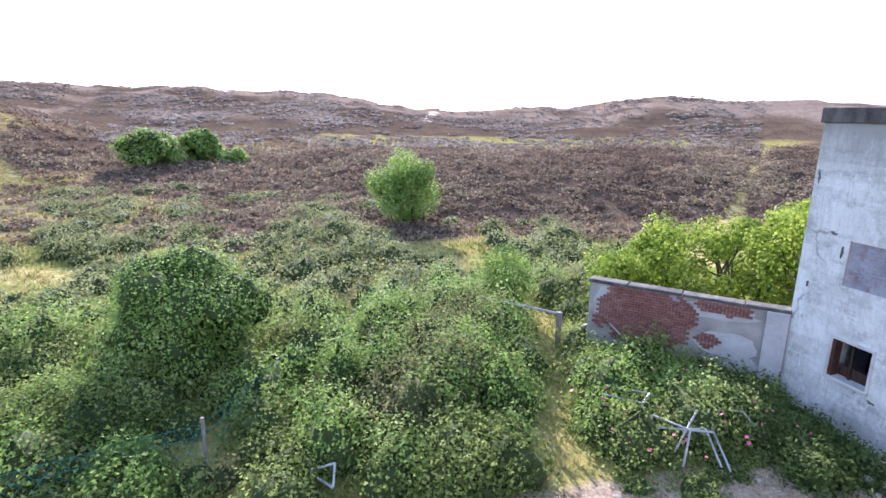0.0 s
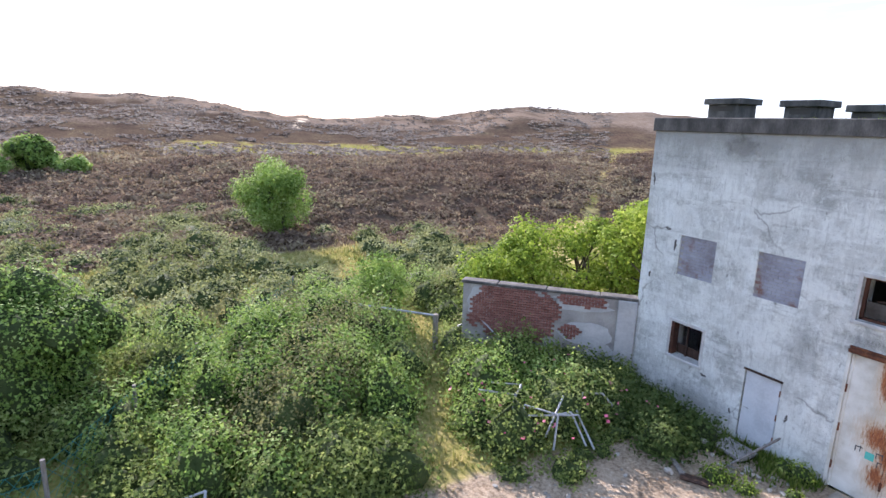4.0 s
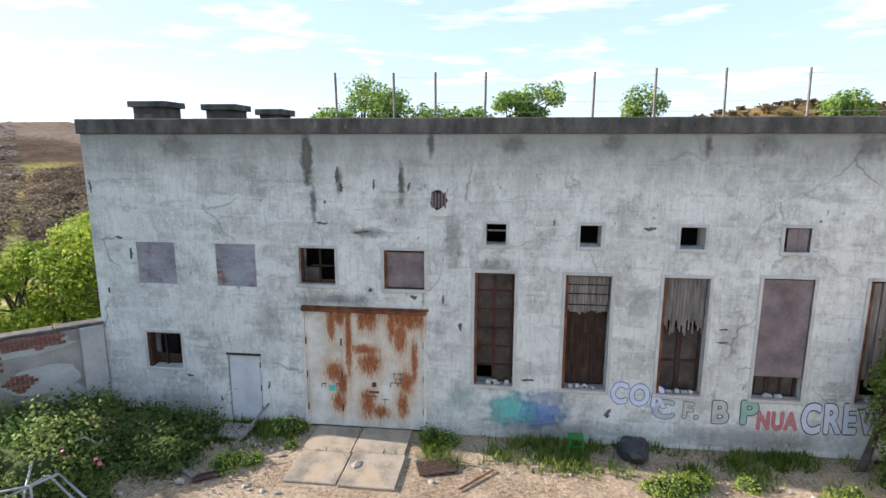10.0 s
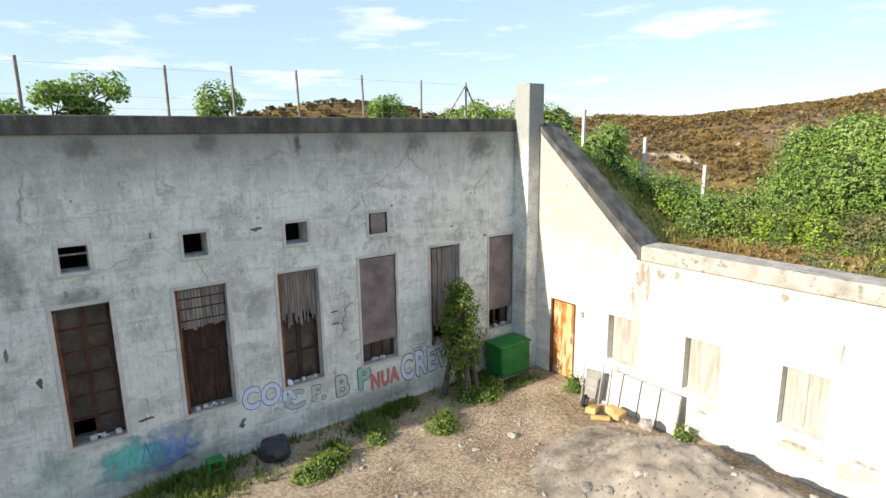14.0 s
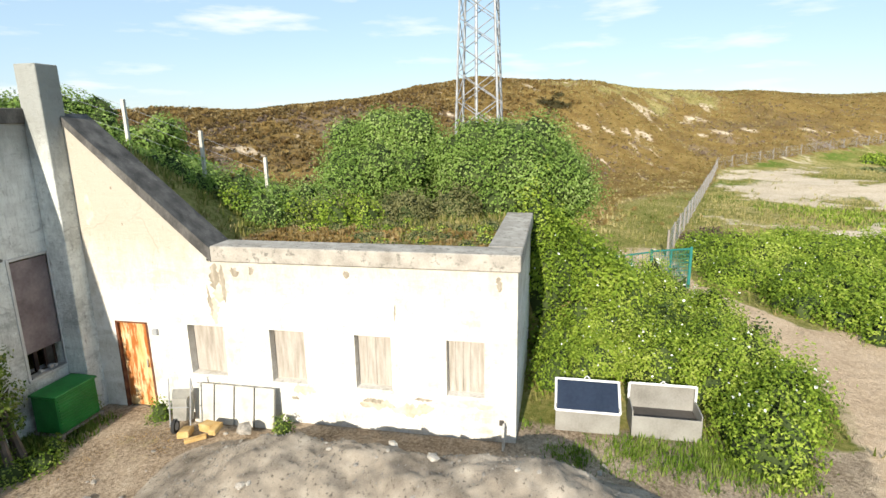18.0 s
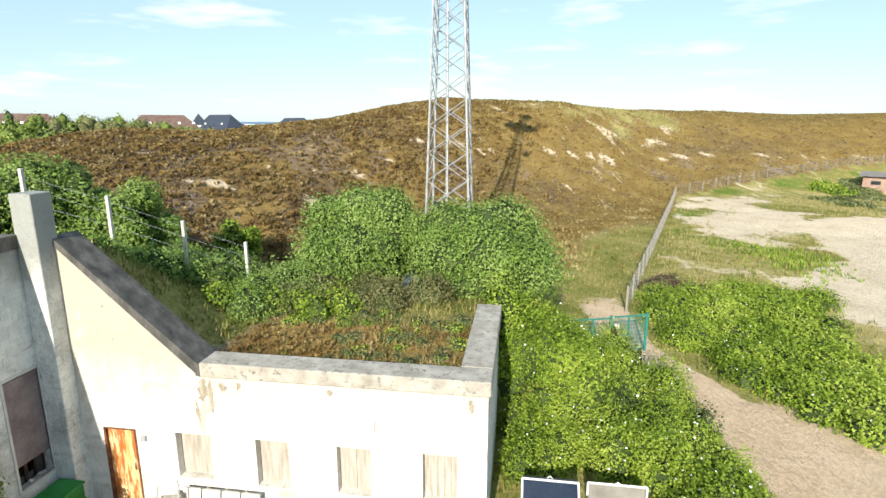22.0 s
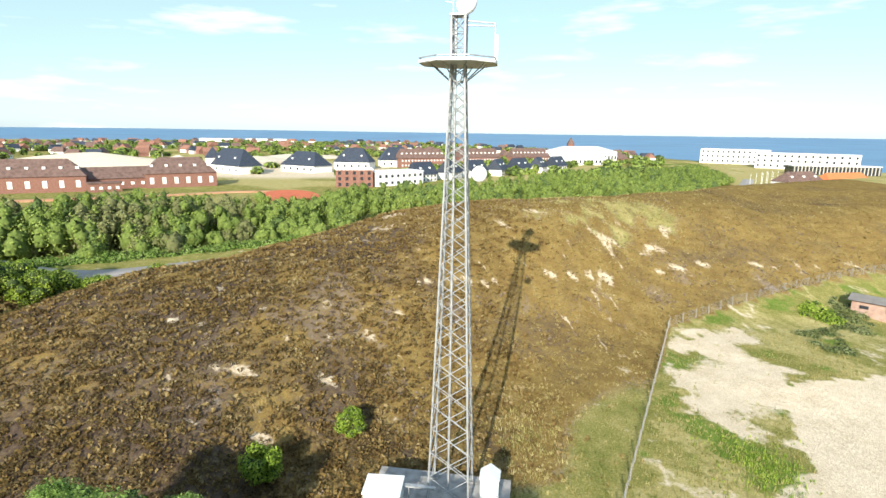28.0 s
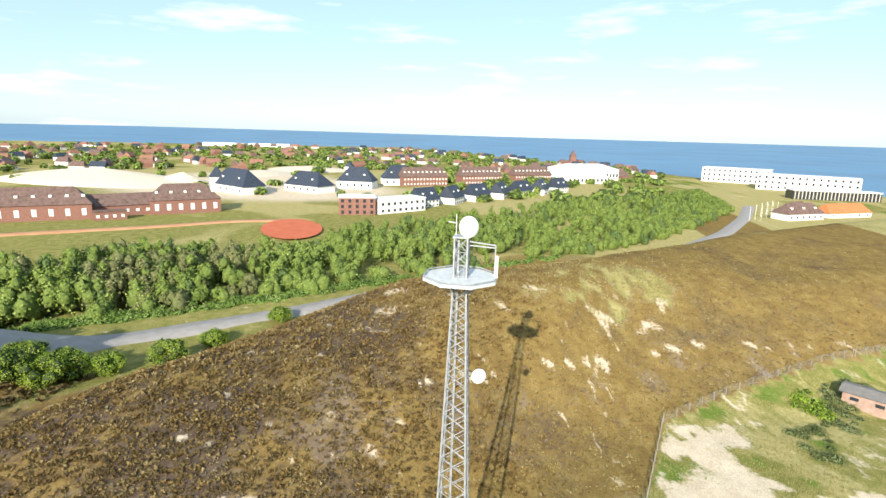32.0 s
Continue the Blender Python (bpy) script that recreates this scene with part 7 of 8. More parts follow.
x, y = scatter(33000, 33, 170, -40, 62, lambda x, y: zones(x, y)[0] * (1 - zones(x, y)[2]) * thin(x, y, 130) * step(-22, -4, y + 5 * grain(x / 6, y / 6)) * (1 - 0.5 * np.clip(lilac_patch(x, y), 0, 1)))
tufts("heather", x, y, HEATHER, 0.46, 8, "rust-brown and olive heather covering the dune behind the mast", "heather", lean=1.2, width=0.3)
x, y = scatter(23000, 36, 150, -85, 40, lambda x, y: zones(x, y)[0] * (1 - zones(x, y)[2]) * thin(x, y, 130) * np.clip(lilac_patch(x, y), 0, 1))
tufts("heather", x, y, LILAC, 0.34, 7, "lilac-grey bare heather in patches on the dune", "heather", lean=1.2, width=0.25)
x, y = scatter(34000, 42, 190, -115, 8, lambda x, y: zones(x, y)[0] * thin(x, y, 150) * (1 - step(-14, 2, y + 5 * grain(x / 6, y / 6))))
tufts("heather", x, y, GOLDHEATH, 0.3, 6, "short golden-brown heath on the sunny dune", "heather", lean=1.3, width=0.3)
x, y = scatter(7500, 104, 152, -56, -2, lambda x, y: crown_patch(x, y))
tufts("grass", x, y, STRAW, 0.45, 5, "pale yellow grass on the crown of the dune", "grass", width=0.14)
x, y = scatter(10500, -125, -30, -75, 80, lambda x, y: zones(x, y)[0] * np.clip(1.35 + x / 110, 0.2, 1))
big = rng.uniform(0, 1, len(x)) ** 1.4
cushions = list(zip(x, y, 0.55 + 0.75 * big, 0.32 + 0.4 * big))
pts, outs, grow = [], [], []
for cx, cy, cr, ch in cushions:
    far = 1 + max(0.0, (math.hypot(cx, cy) - 45) / 60)
    n = int(52 / far)
    q = dome_points(n)
    q[:, 2] = np.abs(q[:, 2])
    grow.append(np.full(n, 0.2 * far ** 0.55))
    pts.append(np.array([cx, cy, float(land(cx, cy)) - 0.05]) + q * rng.uniform(0.8, 1.1, (n, 1)) * np.array([cr, cr, ch]) * far ** 0.4)
    outs.append(q + np.array([0, 0, 0.6]))
tagged(leaves_object("heather", leaf_quads(np.concatenate(pts), np.concatenate(outs), np.concatenate(grow), 0.55, 1.4, True), PURPLEHEATH, sides=3), "cushions of purple-brown heather on the slopes west of the bunker", "heather", kind="stuff")
x, y = scatter(9000, -75, -27, -45, 25, lambda x, y: (1 - zones(x, y)[0]) * 0.8 * (0.3 + 0.7 * (ripple(x * 1.2, y * 1.2) > 0)))
tufts("grass", x, y, STRAW, 0.4, 4, "yellow-green grass between the heather cushions", "grass", width=0.12)
a, d = np.radians(rng.uniform(-26, 46, 14000)), rng.uniform(100, 262, 14000)
x, y = -d * np.cos(a), -14 + d * np.sin(a)
keep = mottle(x, y, 22) + 0.5 * grain(x / 5, y / 5) > -0.1
x, y = x[keep], y[keep]
tufts("heather", x, y, HAZEHEATH, 0.45, 9, "heather and scrub on the far hills, paled for haze", "heather", lean=1.8, width=0.6, thick=2.6)
x, y = scatter(5200, 22, 84, -6, 62, lambda x, y: zones(x, y)[0] * (1 - zones(x, y)[2]) * np.clip(0.75 + 1.1 * mottle(x + 30, y, 4), 0.05, 1) * np.clip(1.5 - x / 75, 0.15, 1) * step(-8, 2, y))
pts, outs = [], []
for cx, cy in zip(x, y):
    k = rng.uniform(0, 1) ** 1.5
    n = 30
    q = dome_points(n)
    q[:, 2] = np.abs(q[:, 2])
    pts.append(np.array([cx, cy, float(land(cx, cy)) - 0.04]) + q * rng.uniform(0.75, 1.08, (n, 1)) * np.array([1, 1, 0.62]) * (0.4 + 0.65 * k))
    outs.append(q + np.array([0, 0, 0.5]))
tagged(leaves_object("heather", leaf_quads(np.concatenate(pts), np.concatenate(outs), 0.17, 0.6, 1.5, True), DARKHEATH, sides=3), "dark brown rounded heather bushes on the dune", "heather", kind="stuff")
# grass
x, y = scatter(30000, 15, 110, -80, -8, lambda x, y: zones(x, y)[1] * np.clip(1 - 1.25 * zones(x, y)[2], 0, 1) * np.clip(1.1 - np.hypot(x - 20, y + 15) / 90, 0.1, 1))
tufts("grass", x, y, GRASS, 0.36, 4, "green and straw-coloured dune grass", "grass", width=0.1)
x, y = scatter(9000, -60, -6, -30, 12, lambda x, y: zones(x, y)[1] * np.clip(1.1 - np.hypot(x + 8, y + 8) / 50, 0.1, 1))
tufts("grass", x, y, GRASS, 0.38, 5, "tall straw-coloured grass between the shrubs", "grass", width=0.1)
x, y = scatter(7500, 14.7, 30, -12.3, 16, lambda x, y: np.where((x < 18.5) & (y < -4.5), np.where(y > -8, 0.04, 0.2), 0.9))
tufts("grass", x, y, GRASS, 0.3, 5, "dry grass and weeds on the earth roof", "grass", width=0.12)


x, y = scatter(2600, 15, 92, 66, 130, lambda x, y: 0.9 * (1 - step(84, 92, x)))
tufts("heather", x, y, DARKHEATH, 0.8, 6, "olive-brown heath on the hill behind the bunker", "heather", lean=1.4, width=0.4)


thicket("weeds", mounds_in(46, lambda x, y: y < -7.8 or x > 18.3, 15.0, 19.5, -12.0, -5.0, (0.25, 0.5), (0.12, 0.3)), LEAFBROWN, 900, 0.05, "brownish low weeds on the earth roof of the wing", "weeds")
thicket("weeds", mounds_in(22, lambda x, y: y < -8.4 or x > 18, 15.0, 19.8, -12.0, -5.0, (0.2, 0.45), (0.14, 0.3)), LEAF, 900, 0.05, "green low weeds on the earth roof of the wing", "weeds")
x, y = scatter(2600, 14.8, 18.2, -9.4, -4.4, lambda x, y: np.clip(0.45 + 1.3 * mottle(x, y, 1.2), 0, 1))
tufts("moss", x, y, RUSTMOSS, 0.09, 5, "rust-orange dry moss on the earth roof of the wing", "moss", width=0.16)
x, y = scatter(500, 14.8, 18.4, -12.2, -4.6, lambda x, y: 0.8 + 0 * x)
tufts("heather", x, y, HEATHER, 0.2, 6, "rust-brown dry weeds on the earth roof of the wing", "weeds", width=0.2)


# shrubs west of the yard
def trail(x, y):
    """Distance from the trodden trail beside the yard."""
    return abs(y - float(np.interp(x, [-22, -16, -12.5, -10, -7.5], [-3.6, -5.0, -6.6, -7.8, -9.5])))


def tangle(x, y):
    """Where brambles stand taller among the roses."""
    return ((x + 15.5) / 4.6) ** 2 + ((y + 10.5 + 0.5 * (x + 15.5)) / 2.6) ** 2 < 1


def west_near(x, y):
    return trail(x, y) > 1.05 and x < -9.7 and y < 3 and not (x > -15.6 and y > -4.0 and y > -0.35 * (x + 11))


thicket("bramble_tangle", mounds_in(24, lambda x, y: west_near(x, y) and tangle(x, y), -24, -8, -20, -2, (0.5, 1.2), (0.8, 2.3)), LEAFBROWN, 560, 0.06, "tall brown-green bramble tangle among the roses", "shrubs", far=True)
thicket("bramble_tangle", mounds_in(36, lambda x, y: west_near(x, y) and tangle(x, y), -24, -8, -20, -2, (0.45, 1.0), (0.9, 2.3)), LEAFMID, 560, 0.065, "leafy green bramble rising from the tangle", "shrubs", far=True)
thicket("rose_thicket", mounds_in(230, lambda x, y: west_near(x, y) and x > -22 and not tangle(x, y), -22, -3, -25, 3, (0.45, 1.3), (0.3, 1.6)), WESTLEAF, 560, 0.066,
        "green wild rose thicket beside the yard", "shrubs", far=True)
thicket("rose_thicket", mounds_in(72, lambda x, y: west_near(x, y) and x > -24, -24, -6, -24, 1, (0.5, 1.3), (0.7, 2.1)), LEAFMID, 520, 0.07,
        "taller green tangled shrubs", "shrubs", far=True)
thicket("willow_scrub", mounds_in(230, lambda x, y: x < -19 and trail(x, y) > 1 and not (x < -30 and abs(y + 5) < 3.2), -40, -19, -34, 6, (0.7, 1.6), (0.6, 1.3)), LEAFGREY, 210, 0.1,
        "grey-green creeping willow scrub below the heath", "shrubs", far=True)
thicket("willow_scrub", mounds_in(40, lambda x, y: True, -62, -40, -34, -4, (0.8, 2.2), (0.4, 0.9)), LEAFGREY, 190, 0.11, "patches of grey-green scrub in the heather", "shrubs", far=True)
# Leaf colour darkened here for the shade of the wall.
thicket("rose_thicket", mounds_in(46, lambda x, y: True, -11.4, -7.4, -2.6, -0.6, (0.4, 0.8), (0.4, 1.0)), LEAFDARK, 800, 0.065, "rose bushes by the wall, leaves coloured darker for its shade", "shrubs")
thicket("rose_thicket", mounds_in(40, lambda x, y: y < -0.5 * (x + 11) - 0.6, -14.2, -11.3, -3.6, 0.0, (0.5, 0.9), (0.5, 1.1)), LEAFDARK, 700, 0.065, "dark green rose bushes below the brick wall", "shrubs")
thicket("rose_thicket", mounds_in(46, lambda x, y: trail(x, y) > 0.6 and x < -8.6 - 0.5 * (y + 2.5), -13, -7.4, -7, -2.4, (0.3, 0.6), (0.2, 0.5)), WESTLEAF, 900, 0.055, "low rose bushes round the discarded metal frames", "shrubs")
thicket("rose_thicket", mounds_in(26, lambda x, y: west_near(x, y), -23, -8, -22, 0, (0.4, 0.9), (0.7, 1.5)), LEAFBROWN, 480, 0.065, "brownish tangled shrubs between the green roses", "shrubs")
thicket("rose_thicket", [(19.8, -13.9, 0.9, 1.9), (20.6, -13.6, 1.0, 2.3), (19.1, -14.3, 0.8, 1.4), (18.3, -14.2, 0.7, 1.1), (20.2, -14.8, 1.0, 1.7), (21.2, -13.2, 0.9, 2.4)], LEAF, 480, 0.085, "tall green bushes against the end wall", "shrubs")
# shrubs round the track
hedge = thicket("rose_thicket", mounds_in(150, lambda x, y: y > float(np.interp(x, [13, 16.6, 20.2, 24.6, 28.6], [-19.6, -20.9, -21.6, -20.0, -18.4])) and (x > 17.2 or (y < -18.3 and x > 14.0)), 13, 28, -21.6, -13.5, (0.4, 1.05), (0.5, 2.0)), LEAF, 960, 0.062,
        "bright green wild rose hedge with white flowers", "shrubs", far=True)
thicket("rose_thicket", mounds_in(16, lambda x, y: y > float(np.interp(x, [13, 16.6, 20.2, 24.6, 28.6], [-19.6, -20.9, -21.6, -20.0, -18.4])) and x > 17.5, 15, 28, -21.2, -14, (0.5, 0.9), (1.0, 1.6)), LEAFDARK, 480, 0.08, "darker bushes within the rose hedge", "shrubs")
field_shrubs = thicket("rose_thicket", mounds_in(150, lambda x, y: y < float(np.interp(x, [20, 21.5, 27.8, 36], [-28.2, -26.8, -22.8, -22.0])) and y > -27 - 0.42 * (x - 20) and y < fence_line(x) - 0.5 + (x < 31) * 9 and y > -28.5 - 0.3 * (x - 22), 21, 39.5, -34, -22, (0.7, 1.4), (0.6, 1.3)), LEAF, 380, 0.094,
        "green shrubs between the track and the field", "shrubs", far=True)
thicket("rose_thicket", mounds_in(44, lambda x, y: x > 18.6 - 0.4 * max(0, y + 4.8), 15.2, 23.5, -4.8, 1.0, (0.4, 0.95), (0.45, 1.3)), LEAFMID, 800, 0.06, "green bushes on the earth slope behind the pillar", "shrubs", far=True)
thicket("willow_scrub", mounds_in(40, lambda x, y: True, 18.8, 24, -5.5, -1.0, (0.35, 0.8), (0.35, 0.8)), LEAFGREY, 380, 0.075, "grey-green bushes on the earth slope", "shrubs")
thicket("rose_thicket", mounds_in(30, lambda x, y: True, 19.9, 23.0, -10.5, -4.5, (0.4, 0.9), (0.5, 1.3)), LEAFBROWN, 700, 0.065, "low brownish-green bushes on the earth roof", "shrubs", far=True)
thicket("rose_thicket", [(19.2, -4.6, 0.6, 0.9), (19.6, -5.4, 0.5, 0.8), (19.0, -6.3, 0.6, 0.9), (19.4, -7.4, 0.55, 0.8), (18.7, -3.6, 0.6, 0.9), (18.2, -2.9, 0.5, 0.8), (19.9, -6.8, 0.6, 1.0)], LEAF, 800, 0.065, "bright green bushes at the back of the earth roof", "shrubs", far=True)
# Dark leaves put shade into the growth of hollow and mound.
thicket("rose_thicket", mounds_in(60, lambda x, y: math.hypot(x - 26, y + 6) > 3.5, 20.5, 32, -3.5, 9.0, (0.5, 1.1), (0.25, 0.8)), LEAFDARK, 300, 0.09, "shrubs in the hollow behind the bunker, leaves coloured dark for shade", "shrubs")
thicket("rose_thicket", mounds_in(70, lambda x, y: True, 15.2, 22.5, 1.5, 16.0, (0.4, 1.0), (0.12, 0.45)), LEAFDARK, 300, 0.08, "shrubs on the mound behind the bunker, leaves coloured dark for shade", "shrubs")

thicket("rose_thicket", mounds_in(26, lambda x, y: True, 20.6, 25, -16.5, -12.6, (0.7, 1.2), (1.2, 1.9)), LEAF, 420, 0.1, "tall green bushes at the end of the wing", "shrubs")
thicket("weeds", [(5.0, -1.9, 0.5, 0.35), (4.5, -2.0, 0.4, 0.3), (5.5, -1.75, 0.35, 0.3), (6.7, -1.6, 0.35, 0.28), (8.5, -2.2, 0.5, 0.4), (8.9, -1.9, 0.3, 0.35), (10.8, -1.5, 0.5, 0.4), (10.2, -1.2, 0.45, 0.5), (11.4, -1.3, 0.3, 0.4), (13.35, -2.9, 0.35, 0.6), (13.3, -6.75, 0.3, 0.5), (13.2, -0.45, 0.4, 0.8), (-5.2, -0.35, 0.35, 0.45), (-5.6, -0.4, 0.3, 0.35), (-4.9, -1.2, 0.2, 0.2), (-1.2, -0.4, 0.35, 0.4), (-0.7, -0.5, 0.4, 0.3), (-6.2, -2.2, 0.45, 0.35), (-5.6, -2.0, 0.3, 0.25)], WEEDLIGHT, 1300, 0.045, "green weeds sprouting from the yard gravel", "weeds")
x, y = scatter(11000, -9, 13.2, -1.7, -0.05, lambda x, y: np.clip(1.2 + y / 1.5, 0, 1) * np.clip(0.62 + 2.0 * mottle(x, y, 1.9), 0.03, 1) * (np.abs(x + 3.1) > 1.8))
tufts("grass", x, y, WEEDGREEN, 0.27, 6, "green grass along the foot of the wall", "grass", width=0.1)
x, y = scatter(420, -4.6, -1.6, -2.9, -0.1, lambda x, y: np.exp(-((np.abs(x + 3.16)) / 0.07) ** 2) + np.exp(-((np.abs(y + 1.36)) / 0.07) ** 2))
tufts("grass", x, y, LEAFDARK, 0.12, 5, "small weeds in the joints of the apron", "weeds", width=0.15, level=0.05)
x, y = scatter(6000, 12.4, 15.2, -20, -13.2, lambda x, y: np.clip(0.5 + 1.4 * mottle(x, y, 1.2), 0, 1) * np.exp(-((x - 13.9) / 0.8) ** 2))
tufts("grass", x, y, WEEDLIGHT, 0.22, 5, "green grass before the steel bins", "grass", width=0.1)
x, y = scatter(16000, 9.8, 13.6, -5.6, -1.0, lambda x, y: np.exp(-((x - 11.9 + 0.5 * (y + 3.2)) / 0.9) ** 2 - ((y + 3.2) / 1.5) ** 2) * np.clip(0.45 + 1.9 * mottle(x, y, 0.9), 0, 1))
tufts("moss", x, y, ORANGEMOSS, 0.07, 5, "orange-brown moss and dry grass near the rusty door", "grass", width=0.14)
def blossom_spots(shrubs, n, low):
    """Places on the upper leaves of a thicket."""
    co = np.empty(3 * len(shrubs.data.vertices))
    shrubs.data.vertices.foreach_get("co", co)
    co = co.reshape(-1, 3)
    co = co[co[:, 2] - land(co[:, 0], co[:, 1]) > low]
    return co[rng.integers(0, len(co), n)]


p = np.concatenate([blossom_spots(hedge, 420, 0.6), blossom_spots(field_shrubs, 130, 0.5)])
tagged(leaves_object("rose_blossom", leaf_quads(p + np.array([-0.03, 0, 0.04]), np.tile([-0.6, 0, 1.0], (len(p), 1)), 0.085, 0.4, 1.0), WHITEPETAL), "white wild rose blossoms scattered over the hedge", "flowers", kind="stuff")
p = np.stack([rng.uniform(-12.8, -8.4, 110), rng.uniform(-6.5, -1.6, 110)], 1)
tagged(leaves_object("rose_blossom", leaf_quads(np.column_stack([p, land(p[:, 0], p[:, 1]) + rng.uniform(0.45, 1.0, len(p))]), np.tile([0.2, -0.2, 1.0], (len(p), 1)), 0.1, 0.4, 1.0), PETAL), "pink wild rose blossoms by the wall", "flowers", kind="stuff")

thicket("willow_scrub", mounds_in(14, lambda x, y: math.hypot(x - 40.6, y + 25) < 2.6, 37, 44, -28, -22, (0.5, 1.0), (0.3, 0.6)), PURPLEHEATH, 300, 0.12, "brown leafless shrub inside the fence", "shrubs")
thicket("willow_scrub", mounds_in(50, lambda x, y: abs(y + 62 + 0.75 * (x - 92)) < 4.5, 84, 112, -80, -56, (0.7, 1.6), (0.3, 0.8)), LEAFGREY, 90, 0.2, "grey-green scrub beside the hut", "shrubs")
thicket("rose_thicket", mounds_in(14, lambda x, y: True, 98, 106, -68, -62, (0.8, 1.6), (0.6, 1.2)), LEAF, 70, 0.22, "bright green bushes beside the hut", "shrubs")
x, y = scatter(9000, 33, 90, -60, -24, lambda x, y: (y - fence_line(x) < -0.5) * (1 - zones(x, y)[2]) ** 2 * 0.8)
tufts("grass", x, y, STRAW, 0.42, 4, "straw-coloured dune grass inside the fence", "grass", width=0.1)
x, y = scatter(2600, 42, 62, -44, -31, lambda x, y: np.exp(-((x - 52) / 5) ** 2 - ((y + 37) / 3) ** 2))
tufts("grass", x, y, LEAF, 0.4, 5, "lush green growth in the hollow beside the sand pit", "grass", width=0.12)
x, y = scatter(1500, 42, 66, -24, -11, lambda x, y: np.exp(-((x - 53) / 8) ** 2 - ((y + 15) / 3.5) ** 2))
tufts("grass", x, y, STRAW, 0.5, 6, "pale tall grass beside the mast", "grass", width=0.1)
x, y = scatter(2600, -8, 9.5, 0.85, 3.0, lambda x, y: np.clip(0.05 + 1.8 * mottle(x, y, 2.0), 0, 1) * (1 - 0.8 * step(2, 7, x)))
tufts("grass", x, y, WEEDLIGHT, 0.34, 9, "green grass and weeds along the roof edge", "grass", width=0.09, level=8.5)
# trees
tree("lone_tree", -40.8, -4.7, 5.9, 2.9, 15000, LEAFMID, "lone round bright green tree in the heather", 0.13, 0.04, 3, clumps=30, core=False)
tree("broad_bush", -17.4, -17.2, 4.0, 2.5, 46000, LEAFMID, "broad green bush beside the fence", 0.064, 0.03, 6, clumps=60, fine=True)
for tx, ty, th, tr in ((-76, -29.8, 4.8, 3.3), (-78, -27.5, 2.0, 2.0), (-81.5, -24.2, 4.3, 2.8), (-80, -20.2, 1.6, 2.0)):
    tree("round_tree", tx, ty, th, tr, 5200, LEAFMID, "round green tree far off in the heath", 0.26, 0.03)
for tx, ty, tt, tr in ((-19.6, -0.6, 2.8, 1.5), (-18.4, 1.4, 4.9, 1.6), (-17.0, 3.2, 5.0, 1.7), (-15.4, 4.2, 5.5, 1.8), (-13.6, 3.8, 6.2, 1.8), (-15.6, 8.0, 6.0, 2.1), (-12.9, 7.0, 6.5, 2.0), (-21.0, 3.0, 3.0, 1.7)):
    tree("maple_bush", tx, ty, tt - float(land(tx, ty)), tr, 6500, LEAF, "bright green bushy tree behind the brick wall", 0.1, 0.02, 3, clumps=24, core=False)
tree("sapling", -20.0, -5.2, 3.3, 1.2, 3600, LEAFMID, "slender young tree among the scrub", 0.085, 0.05, 2, core=False)
tree("rounded_tree", 25.4, -6.3, 8.8 - float(land(25.4, -6.3)), 3.1, 105000, LEAFMID, "dense rounded green tree behind the wing", 0.074, 0.02, 4, clumps=64, fine=True)
tree("rounded_tree", 25.6, -11.9, 8.1 - float(land(25.6, -11.9)), 3.6, 118000, LEAFMID, "dense rounded green tree beside the wing", 0.074, 0.0, 4, clumps=70, fine=True)
for tx, ty, tt, tr in ((24.6, 10.5, 10.1, 3.1), (25.5, 13.8, 9.7, 2.9), (22.4, 12.8, 10.3, 2.6), (27.0, 7.4, 8.9, 2.5)):
    th = max(2.6, tt - float(land(tx, ty)))
    tree("spreading_bush", tx, ty, th, tr, 28000, LEAFMID, "green spreading bush on the slope", 0.105, 0.05, 4, fine=True)
tree("small_bush", 40.4, 8.5, 3.8, 1.8, 4500, LEAF, "small green bush in the heather", 0.16, 0.03)
tree("small_bush", 49.1, 3.2, 3.0, 1.6, 4000, LEAF, "small bright green bush in the heath", 0.15, 0.05)
for tx, ty, th, tr in ((-3.9, 4.6, 2.0, 1.1), (-3.0, 4.0, 1.3, 0.9), (-4.9, 3.6, 0.8, 0.8), (-1.6, 3.6, 0.8, 1.0), (0.9, 4.6, 1.5, 0.8), (1.7, 4.8, 2.1, 0.9), (-0.2, 3.4, 0.7, 0.8), (5.4, 6.0, 1.8, 0.9), (12.2, 6.2, 1.5, 0.9)):
    tree("roof_bush", tx, ty, th, tr, 2200, LEAFMID, "small leafy bush growing on the bunker roof", 0.075, 0.1, 3, z=8.4, core=False, clumps=13)
tree("slender_shrub", 10.35, -0.75, 4.4, 0.95, 7000, WEEDGREEN, "slender green shrub growing against the wall", 0.062, 0.0, 5, clumps=70, core=False, taper=0.55)

for tx, ty, th, tr in ((123, 47.2, 3.0, 2.6), (105.2, 53.8, 3.0, 2.6), (93.4, 56.6, 4.4, 3.4), (86.4, 64.6, 3.8, 2.6), (82.6, 69.0, 4.6, 3.2), (77.4, 69.4, 4.8, 3.4), (79.0, 74.6, 4.6, 3.4), (83.2, 77.8, 3.8, 3.0), (73.8, 74.0, 5.0, 3.8), (74.5, 82.0, 5.2, 4.0), (88.4, 76.0, 2.6, 2.2)):
    tree("verge_bush", tx, ty, th * 1.2, tr * 1.12, 6400, LEAF, "round bright green bush between the road and the heath", 0.2, 0.03, 3, clumps=34)

